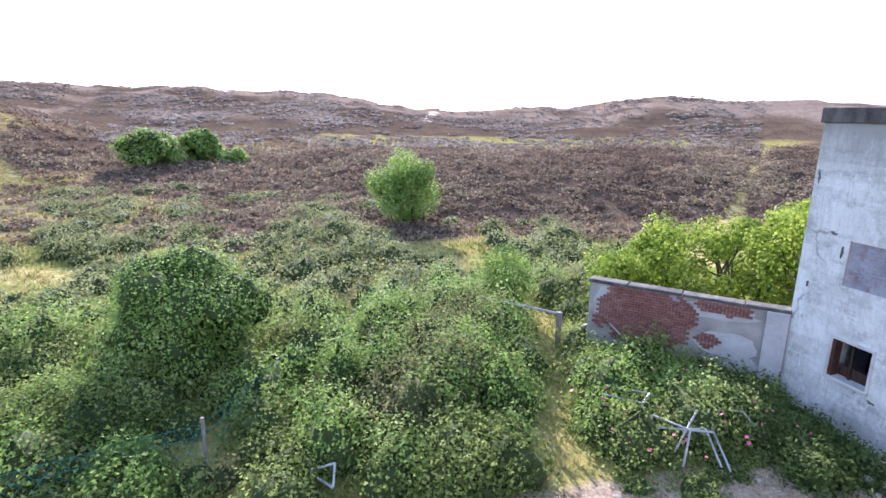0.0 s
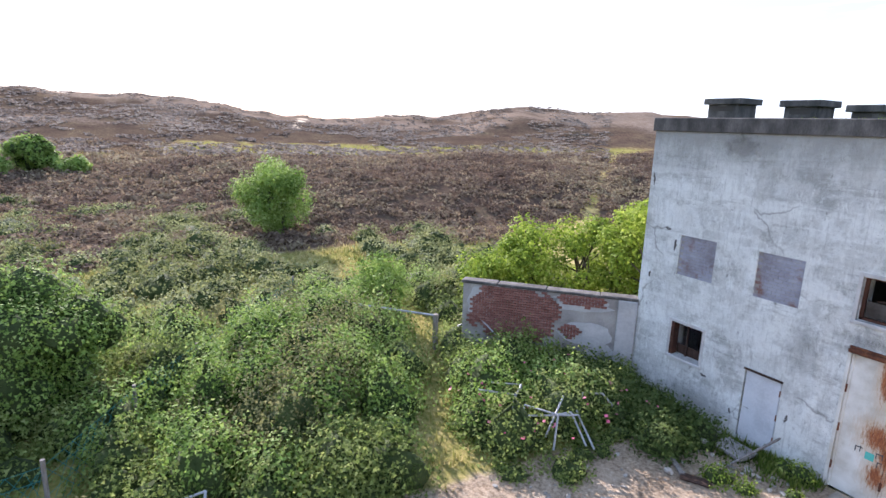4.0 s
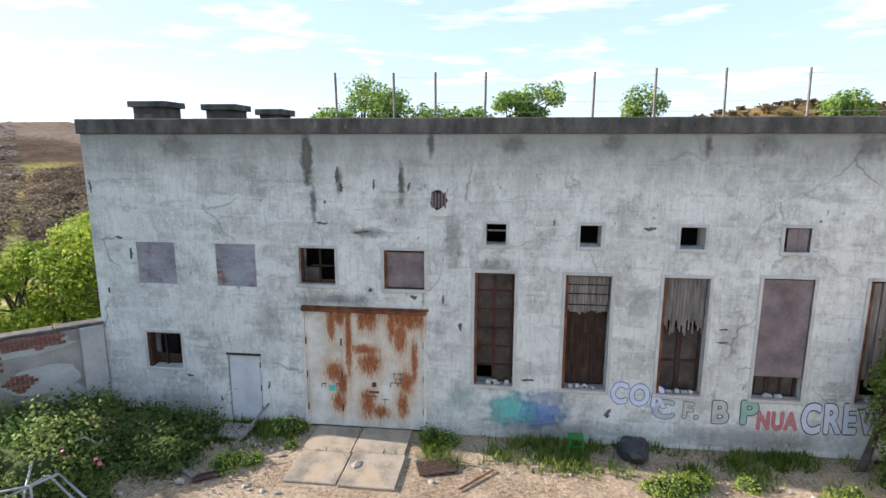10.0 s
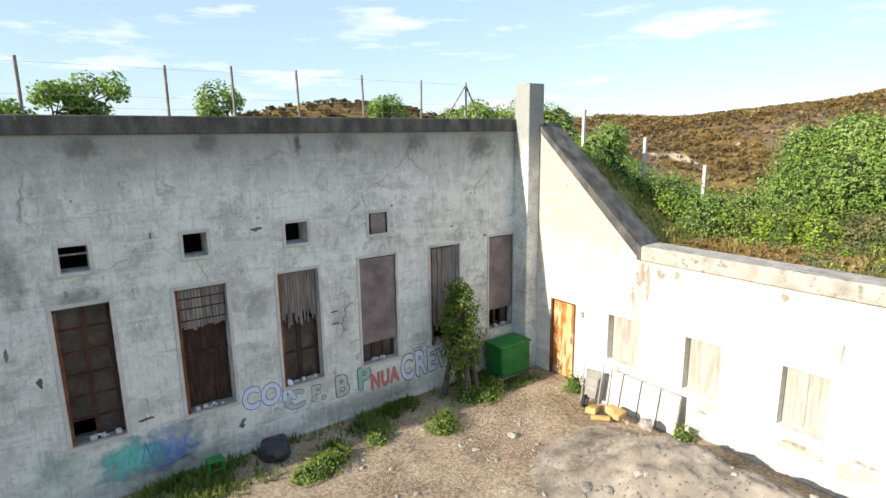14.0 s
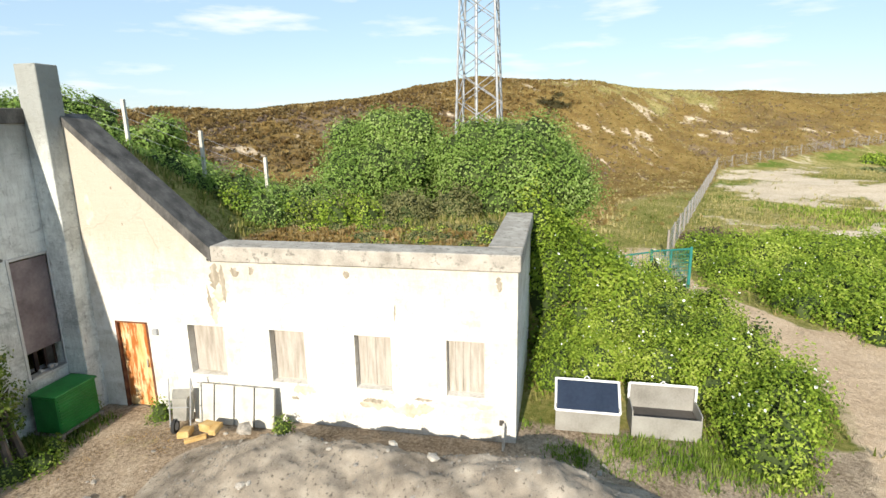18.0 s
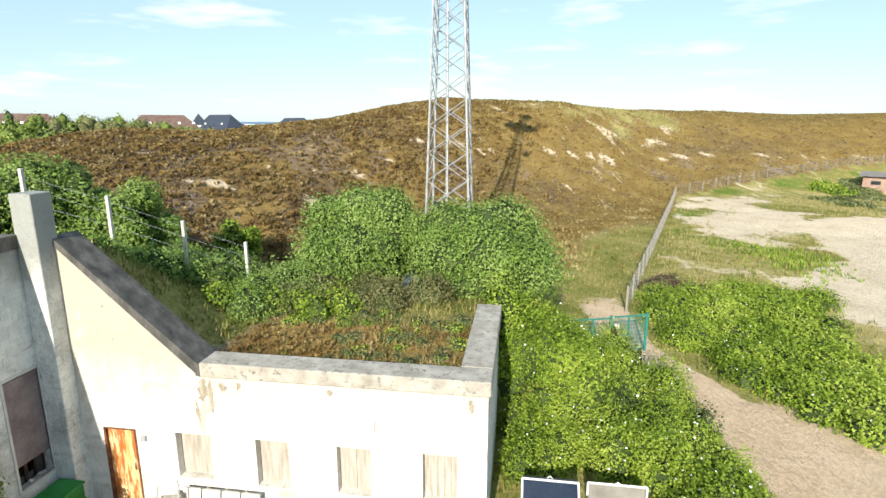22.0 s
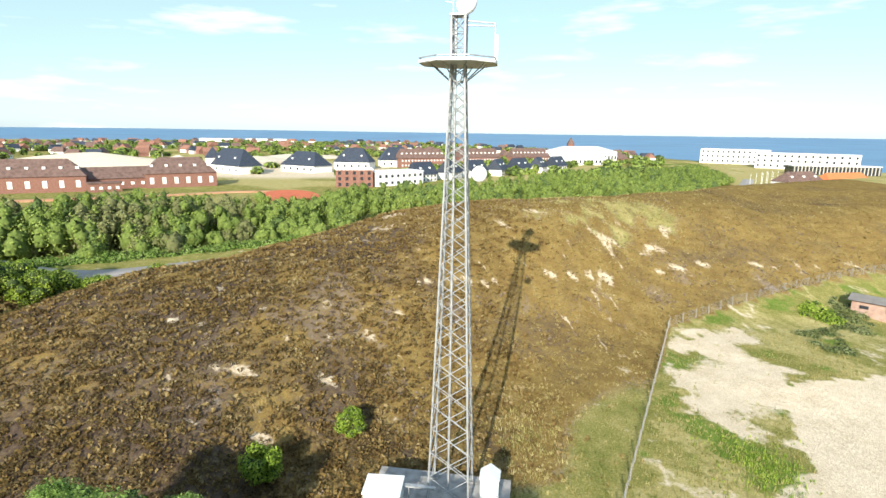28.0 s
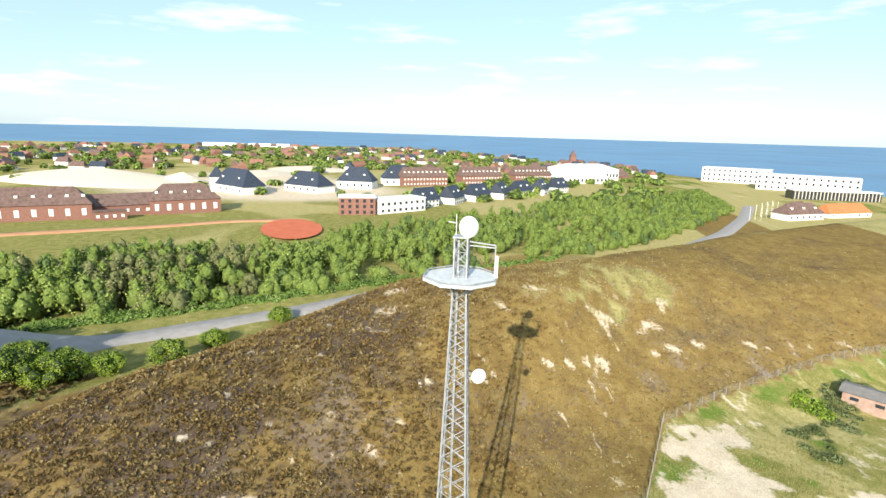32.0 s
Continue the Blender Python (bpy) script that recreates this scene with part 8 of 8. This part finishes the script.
# forest beyond the road
def forest_edges(a):
    """Near and far border of the wood, at a part a of its length."""
    return (np.interp(a, [0, 0.25, 0.5, 0.75, 1], [103, 128, 181, 255, 388]), np.interp(a, [0, 0.25, 0.5, 0.75, 1], [103, 71, 14, -66, -144]),
            np.interp(a, [0, 0.12, 0.25, 0.33, 0.4, 0.5, 0.62, 0.75, 1], [126, 146, 164, 184, 236, 292, 365, 428, 470]), np.interp(a, [0, 0.12, 0.25, 0.33, 0.4, 0.5, 0.62, 0.75, 1], [120, 110, 93, 69, 60, 16, -34, -108, -142]))


kinds = [("mixed green woodland along the road below the town", [(0.115, 0.165, 0.036), (0.165, 0.23, 0.048), (0.225, 0.295, 0.062), (0.29, 0.345, 0.098)]),
         ("olive-brown scrubby trees within the woodland", [(0.12, 0.135, 0.048), (0.165, 0.178, 0.064), (0.22, 0.228, 0.09), (0.28, 0.28, 0.125)]),
         ("dark green firs and alders within the woodland", [(0.06, 0.098, 0.03), (0.095, 0.148, 0.042), (0.14, 0.20, 0.058), (0.19, 0.25, 0.08)])]
grown = [[[], [], [], [], 0] for _ in kinds]
for i in range(1150):
    a, b = rng.uniform(-0.1, 1), rng.uniform(0, 1)
    if a > 0:
        a = a ** 0.75
    nx, ny, fx, fy = forest_edges(max(a, 0))
    tx, ty = nx + (fx - nx) * b, ny + (fy - ny) * b
    if a < 0:
        tx, ty = tx + a * 150, ty - a * 170
    inside = float(step(0.0, 0.3, b))
    full = float(np.interp(a, [0, 0.19, 0.25, 0.33, 0.4, 0.6, 1], [14.2, 14.0, 11.6, 8.4, 9.4, 8.8, 8.4]))
    tall = (4.0 + (full - 4.0) * inside) * rng.uniform(0.78, 1.06)
    k = 1 if float(mottle(tx, ty, 14)) + 0.3 * rng.normal() > 0.18 and a < 0.3 else 2 if rng.uniform() < 0.16 else 0
    slim = rng.uniform() < (0.5 if k == 2 else 0.15)
    tr = rng.uniform(2.0, 3.9) * (0.62 if slim else 1.0)
    tall *= 1.12 if slim else 1.0
    base = np.array([tx, ty, float(land(tx, ty))])
    bag = grown[k]
    for c in range(3 if slim else 4):
        f = 0.34 + 0.5 * (c + rng.uniform(0, 0.6)) / (3 if slim else 4)
        side = rng.uniform(0, 2 * np.pi)
        reach = tr * (0.12 if slim else 0.5) * (1 - 0.5 * f)
        mid = base + np.array([reach * math.cos(side), reach * math.sin(side), tall * f])
        cr = tr * (1.05 - 0.62 * f) * rng.uniform(0.8, 1.1)
        n = 46
        q = dome_points(n)
        stretch = np.array([1, 1, 1.15 if not slim else 1.6])
        bag[0].append(mid + q * cr * stretch * rng.uniform(0.8, 1.28, (n, 1)))
        bag[1].append(q + np.array([0, 0, 0.35]))
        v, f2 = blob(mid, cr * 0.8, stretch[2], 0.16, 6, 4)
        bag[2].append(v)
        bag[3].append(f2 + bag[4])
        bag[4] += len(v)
FOREST = None
for (label, tones), (pts, outs, cv, cf, off) in zip(kinds, grown):
    leaf_mat = material("woodland_leaves", tones, 0.05, 0.8, 0, 0.6, island=0.4, translucent=0.2, specular=0.08)
    # Leaf tones darkened to 0.6 for the shade inside the crowns.
    inner = material("woodland_inner_shade", [tuple(0.6 * c for c in t) for t in tones], 1.4, 0.9, 0.9, 5.0, depth=0.25)
    FOREST = FOREST or leaf_mat
    wood = tagged(leaves_object("forest", leaf_quads(np.concatenate(pts), np.concatenate(outs), 0.46, 0.45, 1.3, True), leaf_mat, sides=3), label, "forest", kind="stuff")
    from_arrays("shade_core", np.concatenate(cv), np.concatenate(cf), inner, wood, smooth=True)["kind"] = "stuff"
vx = rng.uniform(0, 0.62, 420)
vx = [forest_edges(a)[:2] for a in vx]
thicket("verge_scrub", [(p[0] + rng.uniform(-2.6, 0.6), p[1] + rng.uniform(-2.6, 0.6), rng.uniform(0.8, 1.9), rng.uniform(0.5, 2.0)) for p in vx], LEAFMID, 26, 0.3, "low bright green scrub along the edge of the wood", "shrubs", far=True)

# ---- mast fittings ----
for k in range(8):
    a = math.pi / 8 + math.pi / 4 * k
    part("platform_rail", bars([((2.95 * math.cos(a), 2.95 * math.sin(a), 35.55), (2.95 * math.cos(a + math.pi / 4), 2.95 * math.sin(a + math.pi / 4), 35.55))], 0.05), GALV, mast)
    part("strut", bars([((0.5 * math.cos(a), 0.5 * math.sin(a), 33.9), (2.1 * math.cos(a), 2.1 * math.sin(a), 35.2))], 0.05), GALV, mast)
part("cable_run", boxes((-0.18, 0.18, 0.15, 0.25, 0.3, 38.5)), GALV, mast, "bundle of cables on a ladder")
part("ladder", bars([((-0.2, 0.3, 0.3), (-0.2, 0.3, 38)), ((0.2, 0.3, 0.3), (0.2, 0.3, 38))] + [((-0.2, 0.3, z), (0.2, 0.3, z)) for z in np.arange(0.6, 38, 0.6)], 0.02, 4), GALV, mast)


def dish(z, x, y, r, aim):
    bm = bmesh.new()
    bmesh.ops.create_uvsphere(bm, u_segments=20, v_segments=10, radius=r)
    for v in bm.verts:
        v.co.z *= 0.45 if v.co.z > 0 else 0.75
    bm.transform(Matrix.Translation((x, y, z)) @ Vector(aim).to_track_quat("Z", "Y").to_matrix().to_4x4())
    d = part("dish", bm, WHITE, mast, "white round dish antenna", smooth=True)
    part("bracket", bars([((x, y, z), (x * 0.4, y * 0.4, z - 0.3)), ((x, y, z), (x * 0.4, y * 0.4, z + 0.3))], 0.04), GALV, d)


dish(27.3, -0.1, -1.75, 0.62, (-0.9, -0.5, 0.1))
dish(39.35, -0.3, -0.5, 0.85, (-0.85, 0.5, 0.15))
part("boom", bars([((0, -0.5, 38.2), (0, -2.6, 38.0)), ((0, -0.5, 37.9), (0, -2.6, 37.8)), ((0, -2.6, 38.0), (0, -2.6, 35.5))], 0.06), GALV, mast)
part("panel_antenna", boxes((-0.1, 0.1, -2.85, -2.62, 35.4, 37.2), bevel=0.03), WHITE, mast)
part("whip", bars([((0.3, 0.5, 38.5), (0.3, 0.5, 40.2)), ((0.3, 0.5, 39.5), (0.3, 1.1, 39.6))], 0.03), WHITE, mast)
part("top_frame", boxes((-0.62, 0.62, -0.62, 0.62, 38.5, 38.62)), GALV, mast)
for cx, cy in corner:
    part("footing", boxes((cx * 1.72 - 0.35, cx * 1.72 + 0.35, cy * 1.72 - 0.35, cy * 1.72 + 0.35, -0.6, 0.1), bevel=0.03), CONCRETE, mast)
cabin = empty("equipment_cabin", Matrix.Translation((38.0, -3.3, 1.0)) @ Matrix.Rotation(radians(5), 4, "Z"), "white equipment cabin beside the mast", "cabin")
part("body", boxes((-1.2, 1.2, -1.45, 1.45, -0.4, 2.35), bevel=0.03), WHITE, cabin)
part("roof", boxes((-1.3, 1.3, -1.55, 1.55, 2.35, 2.5), bevel=0.03), WHITE, cabin)
part("door", boxes((-1.23, -1.2, -0.4, 0.45, -0.2, 1.9)), GALV, cabin)
tray = part("cable_tray", boxes((38.6, 38.95, -7.4, -4.7, 3.0, 3.15)), GALV)
tagged(tray, "grey cable tray from the cabin to the mast", "cable tray")
for yy in (-5.2, -6.9):
    part("support", bars([((38.8, yy, 0.7), (38.8, yy, 3.0))], 0.04), GALV, tray)
cabin = empty("equipment_cabinet", Matrix.Translation((40.6, -11.7, 1.0)), "white gabled equipment cabinet beside the mast", "cabinet")
part("body", boxes((-0.7, 0.7, -0.75, 0.75, -0.4, 2.6), bevel=0.03), WHITE, cabin)
bm = bmesh.new()
pr = [(-0.85, 2.6), (0.85, 2.6), (0.0, 3.2)]
va, vb = [bm.verts.new((-0.8, y, z)) for y, z in pr], [bm.verts.new((0.8, y, z)) for y, z in pr]
bm.faces.new(va[::-1]), bm.faces.new(vb)
for i in range(3):
    bm.faces.new([va[i], va[(i + 1) % 3], vb[(i + 1) % 3], vb[i]])
part("roof", bm, WHITE, cabin)
pad = part("concrete_pad", boxes((36.2, 44.0, -13.4, -1.5, 0.6, 1.02), bevel=0.03), CONCRETE)
tagged(pad, "concrete pad round the mast foot", "paving", kind="structure")


# ---- road and town ----
def strip(name, pts, width, mat, lift, label, category, kind="structure"):
    """A ribbon laid along a line on the ground."""
    d = []
    P = [Vector((*p, 0)) for p in pts]
    for a, b in zip(P, P[1:]):
        n = max(2, int((b - a).length / 4))
        d += [a + (b - a) * i / n for i in range(n)]
    d.append(P[-1])
    for _ in range(6):
        d = [d[0]] + [(d[i - 1] + d[i] * 2 + d[i + 1]) / 4 for i in range(1, len(d) - 1)] + [d[-1]]
    v, f = [], []
    zs = np.array([max(float(land(p.x + ox, p.y + oy)) for ox in (-3, 0, 3) for oy in (-3, 0, 3)) for p in d])
    zs = np.convolve(np.pad(zs, 4, mode="edge"), np.ones(9) / 9, "valid") + lift
    for i, p in enumerate(d):
        t = (d[min(i + 1, len(d) - 1)] - d[max(i - 1, 0)]).normalized()
        s = Vector((-t.y, t.x, 0)) * width / 2
        for q, dz in ((p - s * 1.5, -1.2), (p - s, 0), (p + s, 0), (p + s * 1.5, -1.2)):
            v.append((q.x, q.y, zs[i] + dz))
    for i in range(len(d) - 1):
        for j in range(3):
            f.append((4 * i + j, 4 * i + j + 1, 4 * i + j + 5, 4 * i + j + 4))
    return tagged(from_arrays(name, v, f, mat, smooth=False), label, category, kind=kind)


strip("road", [(45, 130), (80, 100.5), (99.3, 78.8), (108, 70.8), (117.6, 61.6), (124, 54), (138, 39.5), (174, 4), (215, -45), (249, -79), (300, -112), (360, -141), (430, -168)], 7.2, ASPHALT, 0.1, "grey asphalt road through the dunes", "road")


def house(x, y, turn, length, width, eave, ridge, wall, top, label, hip=0.0, rows=0, cols=0, win=(1.0, 1.4), dormers=0, name="house", z=None, group="", flat=False, base=0.0, frame_mat=None):
    """A building with its walls, roof, window rows and dormers; its front is on -v."""
    z0 = float(land(x, y)) if z is None else z
    h = empty(name, Matrix.Translation((x, y, z0)) @ Matrix.Rotation(turn, 4, "Z"), label, "building", group)
    L, W_ = length / 2, width / 2
    part("wall", boxes((-L, L, -W_, W_, -2.5, eave)), wall, h)
    if flat:
        part("roof", boxes((-L - 0.3, L + 0.3, -W_ - 0.3, W_ + 0.3, eave, eave + 0.7)), top, h)
    else:
        o = 0.6
        bm = bmesh.new()
        b = [bm.verts.new(p) for p in ((-L - o, -W_ - o, eave - 0.1), (L + o, -W_ - o, eave - 0.1), (L + o, W_ + o, eave - 0.1), (-L - o, W_ + o, eave - 0.1))]
        hp = min(hip * W_, L - 0.4)
        t = [bm.verts.new((-L - o * (hip == 0) + hp, 0, ridge)), bm.verts.new((L + o * (hip == 0) - hp, 0, ridge))]
        for q in ([b[0], b[1], t[1], t[0]], [b[2], b[3], t[0], t[1]], [b[1], b[2], t[1]], [b[3], b[0], t[0]], [b[3], b[2], b[1], b[0]]):
            bm.faces.new(q)
        r = part("roof", bm, top, h)
        for i in range(dormers):
            u = -L + length * (i + 0.5) / dormers
            k = (ridge - eave) / (W_ + o)
            v = -W_ * 0.62
            zz = eave + k * (v + W_ + o) - 0.15
            part("dormer", boxes((u - 0.7, u + 0.7, v, v + 1.6, zz, zz + 1.2)), RENDERED, r)
    if rows:
        me = None
        for j in range(rows):
            for i in range(cols):
                u = -L + length * (i + 0.5) / cols
                zz = base + eave * (j + 0.5) / rows - win[1] / 2
                if me is None:
                    ob = part("window", boxes((-win[0] / 2, win[0] / 2, -0.12, 0.12, 0, win[1])), frame_mat or WINDOWDARK, h)
                    me = ob.data
                else:
                    ob = new("window", me)
                    ob.parent = h
                ob.matrix_basis = Matrix.Translation((u, -W_, zz))
    return h


def along_line(p, q):
    return (p[0] + q[0]) / 2, (p[1] + q[1]) / 2, math.atan2(p[1] - q[1], p[0] - q[0]) + math.pi, math.hypot(p[0] - q[0], p[1] - q[1])


def facing(p, q, depth):
    """Middle, turn and length of a house whose front runs from p (seen leftmost) to q."""
    x, y, a, l = along_line(p, q)
    n = Vector((math.sin(a), -math.cos(a)))
    return x - n.x * depth / 2, y - n.y * depth / 2, a, l


x, y, a, l = facing((197, 254), (238, 201), 16)
house(x, y, a, l, 16, 7.5, 15.5, BRICKWALL, BROWNTILE, "long red brick barracks with brown hipped roof", 0.9, 1, 10, (1.9, 3.4), 10, "barracks", frame_mat=RENDERED)
x, y, a, l = facing((238, 203), (259, 182), 13)
house(x + 3, y + 3, a, l + 8, 13, 5.5, 11, BRICKWALL, BROWNTILE, "low linking brick range with brown roof", 0, 1, 8, (1.6, 1.5), 0, "barracks", frame_mat=RENDERED)
x, y, a, l = facing((258, 184), (281, 158), 16)
house(x, y, a, l, 16, 7.5, 15.5, BRICKWALL, BROWNTILE, "red brick barracks wing with brown hipped roof", 0.9, 1, 6, (1.9, 3.4), 5, "barracks", frame_mat=RENDERED)
x, y, a, l = facing((236, 199), (246, 189), 5)
house(x - 3, y - 3, a, l, 5, 4.0, 4.4, BRICKWALL, BROWNTILE, "small flat-roofed brick porch building", 0, 1, 4, (1.4, 1.4), 0, "barracks_porch", flat=True, frame_mat=RENDERED)
for p, q, e, rr in (((376, 226), (350, 180), 5.5, 16), ((396, 178), (379, 138), 5, 14), ((425, 147), (426, 111), 6, 16), ((460, 118), (475, 85), 6, 16)):
    x, y, a, l = facing(p, q, 18)
    house(x, y, a, l * 0.8, 18, e, rr + 1, RENDERED, SLATE, "white house with a steep dark slate hipped roof", 0.85, 1, 5, (1.6, 2.0), 2, "villa", group="white villas with slate roofs")
house(376, 218, 0.6, 10, 10, 10, 18, RENDERED, SLATE, "slate-roofed stair tower of the villa", 0.9, 1, 3, (1, 1), 0, "villa_tower")
x, y, a, l = facing((291, 93), (298, 74), 14)
house(x, y, a, l, 14, 9.5, 10, BRICKWALL, RENDERED, "brick block of flats with white top storey", 0, 3, 5, (1.6, 1.8), 0, "flats", flat=True)
x, y, a, l = facing((300, 72), (326, 51), 14)
house(x, y, a, l, 14, 7.5, 8, RENDERED, RENDERED, "low white block of flats", 0, 2, 8, (1.6, 1.6), 0, "flats", flat=True)
for k in range(7):
    t = k / 6
    p = (345 + 125 * t, 56 - 88 * t)
    house(p[0], p[1], -0.6 + 0.35 * (k % 2), 16, 12, 4.5, 12, RENDERED, SLATE, "white gabled house with dark roof", 0, 2, 5, (1.1, 1.2), 2, "gabled_house", group="white gabled houses")
for k in range(3):
    house(478 + 36 * k, 84 - 46 * k, -0.95, 42, 14, 8, 16, BRICKWALL, BROWNTILE, "long brown-roofed brick terrace", 0.3, 2, 14, (1.2, 1.4), 10, "terrace", group="brick terraces", frame_mat=RENDERED)
x, y, a, l = facing((585, -45), (615, -101), 40)
house(x, y, a, l, 40, 12, 17, RENDERED, WHITE, "large white hall with a low roof", 0.5, 1, 16, (2, 4), 0, "hall")
house(570, -62, a, 45, 14, 7, 11, RENDERED, WHITE, "white lower building before the hall", 0.3, 1, 10, (2, 3), 0, "hall_annex")
x, y, a, l = facing((668, -199), (640, -260), 30)
house(x, y, a, l, 30, 15, 15, RENDERED, RENDERED, "long white hotel block with rows of windows", 0, 3, 13, (1.8, 2.4), 0, "hotel", flat=True, base=0.5)
x, y, a, l = facing((588, -228), (552, -303), 30)
house(x, y, a, l, 30, 14, 14, RENDERED, RENDERED, "white hotel wing with dark window rows", 0, 3, 15, (1.8, 2.2), 0, "hotel", flat=True, base=0.5)
x, y, a, l = facing((498, -225), (500, -292), 14)
house(x, y, a, l, 14, 7, 7.5, WINDOWDARK, RENDERED, "cream colonnaded hall beside the white hotel", 0, 1, 24, (0.9, 6.8), 0, "colonnade", flat=True, base=0.2, frame_mat=CREAMBOARD)
x, y, a, l = facing((358, -165), (373, -191), 12)
house(x, y, a, l, 12, 4.0, 10, RENDERED, BROWNTILE, "white cottage with a brown thatched roof", 0.7, 1, 6, (1.2, 1.5), 3, "cottage")
x, y, a, l = facing((381, -198), (398, -231), 12)
house(x, y, a, l, 12, 3.0, 8.5, RENDERED, ORANGETILE, "cottage with a bright orange tiled roof", 0.5, 1, 5, (1.2, 1.2), 0, "cottage")
house(400, -186, -0.9, 18, 10, 3.2, 8, RENDERED, BROWNTILE, "white cottage beside the road", 0.5, 1, 5, (1, 1.2), 0, "cottage")
x, y, a, l = facing((102.5, -70.5), (98.8, -75.5), 4.5)
house(x + 2, y - 1.5, a, 7.5, 4.8, 2.9, 3.5, HUTWALL, GREYROOF, "small pink brick hut with a grey roof", 0, 1, 2, (1.3, 0.6), 0, "hut", base=0.3)
for k in range(9):
    fx, fy = 352 + 4.5 * k, -141 - 3.2 * k - 5.0 * (k % 2)
    pole = empty("flagpole", Matrix.Translation((fx, fy, float(land(fx, fy)))), "slim white flagpole beside the road", "flagpole", "flagpoles by the cottages")
    part("shaft", bars([((0, 0, -0.3), (0, 0, 8.5))], 0.09, 6), WHITE, pole)
    part("finial", bars([((0, 0, 8.5), (0, 0, 8.9))], 0.16, 6), WHITE, pole)
seed_houses = [house(0, 0, 0, 14, 9, 4, 9, w_, t_, "distant %s house in the seaside town" % c_, h_, 1, 4, (1.1, 1.3), 0, "town_house", z=0, group="distant town houses")
               for w_, t_, c_, h_ in ((BRICKWALL, REDTILE, "red-roofed brick", 0.0), (RENDERED, BROWNTILE, "white", 0.4), (BRICKWALL, BROWNTILE, "brown-roofed brick", 0.3), (RENDERED, SLATE, "dark-roofed white", 0.0), (RENDERED, REDTILE, "red-roofed white", 0.5))]
r = random.Random(9)
placed = 0
while placed < 230:
    a, d = radians(r.uniform(-12, 56)), r.uniform(640, 1350)
    x, y = d * math.cos(a), -14 + d * math.sin(a)
    edge = min(1000 + 1.45 * (y + 60), 1560 - 0.5 * (y - 370))
    if x > edge - 60:
        continue
    src = seed_houses[r.randrange(5)]
    m = Matrix.Translation((x, y, float(land(x, y)))) @ Matrix.Rotation(r.uniform(0, 3.1), 4, "Z")
    if placed < 5:
        seed_houses[placed].matrix_world = m
    else:
        copy_thing(src, m)
    placed += 1
for k in range(4):
    house(1180 + 30 * k, 690 - 95 * k, -1.25, 90, 22, 7, 9, RENDERED, RENDERED, "long low white shed near the beach", 0, 0, 0, (1, 1), 0, "beach_shed", flat=True) if k < 2 else None
# church tower, chimney
house(900, -70, 0.2, 9, 9, 14, 24, BRICKWALL, BROWNTILE, "brick tower with a pointed roof in the town", 0.95, 1, 1, (1, 2), 0, "church_tower")

# sports ground and spoil heaps
strip("running_track", [(150, 248), (175, 219), (189.7, 202), (203, 188), (217, 173), (231.5, 155), (250, 138), (258, 127), (262, 112)], 5.0, CLAYBROWN, 0.5, "orange-brown clay running track beside the barracks", "sports track")
bm = bmesh.new()
bmesh.ops.create_circle(bm, cap_ends=True, segments=40, radius=1.0)
bm.transform(Matrix.Translation((241, 98, float(land(241, 98)) + 0.8)) @ Matrix.Rotation(0.45, 4, "Z") @ Matrix.Diagonal((27, 14, 1, 1)))
tagged(part("clay_court", bm, CLAY), "red clay sports field end", "sports ground", kind="structure")
for cx, cy, rx, ry, h, lab in ((395, 330, 42, 95, 13, "long pale sand spoil heap behind the barracks"), (400, 262, 18, 24, 11, "pointed pale sand heap"), (520, 260, 45, 30, 5, "low pale sand heap on a building site"), (600, 240, 40, 50, 6, "brown earth heap on the building site")):
    hx2, hy2 = np.meshgrid(np.linspace(-1, 1, 40), np.linspace(-1, 1, 40), indexing="ij")
    rr = np.hypot(hx2, hy2)
    zz = h * np.clip(1 - rr, 0, 1) ** 0.7 * (1 + 0.25 * ripple(hx2 * 9 + cx, hy2 * 9)) - 0.5
    jj = np.arange(1600).reshape(40, 40)
    tagged(from_arrays("sand_mound", np.stack([cx + hx2 * rx, cy + hy2 * ry, zz + land(cx, cy)], -1), np.stack([jj[:-1, :-1], jj[1:, :-1], jj[1:, 1:], jj[:-1, 1:]], -1).reshape(-1, 4), SANDM, smooth=True), lab, "sand heap")

# trees between the houses
pts, outs, cv, cf, off = [], [], [], [], 0
made = 0
while made < 800:
    a, d = radians(rng.uniform(-12, 58)), rng.uniform(380, 1300)
    tx, ty = d * math.cos(a), -14 + d * math.sin(a)
    edge = min(1000 + 1.45 * (ty + 60), 1560 - 0.5 * (ty - 370))
    if tx > edge - 80 or (d < 640 and 10 < math.degrees(a) < 52 and rng.uniform() < 0.85):
        continue
    made += 1
    tr, th = rng.uniform(3, 8), rng.uniform(4, 8.5)
    n = 60
    q = dome_points(n)
    base = np.array([tx, ty, float(land(tx, ty)) + th * 0.45])
    pts.append(base + q * np.array([tr, tr, th * 0.5]) * rng.uniform(0.85, 1.1, (n, 1)))
    outs.append(q + np.array([0, 0, 0.3]))
    # The dark core paints the shade inside each town tree.
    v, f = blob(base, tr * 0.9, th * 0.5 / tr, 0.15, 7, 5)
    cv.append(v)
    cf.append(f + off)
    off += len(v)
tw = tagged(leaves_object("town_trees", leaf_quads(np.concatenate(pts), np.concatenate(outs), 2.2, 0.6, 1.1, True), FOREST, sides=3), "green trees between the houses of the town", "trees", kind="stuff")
from_arrays("shade_core", np.concatenate(cv), np.concatenate(cf), UNDER, tw, smooth=True)["kind"] = "stuff"
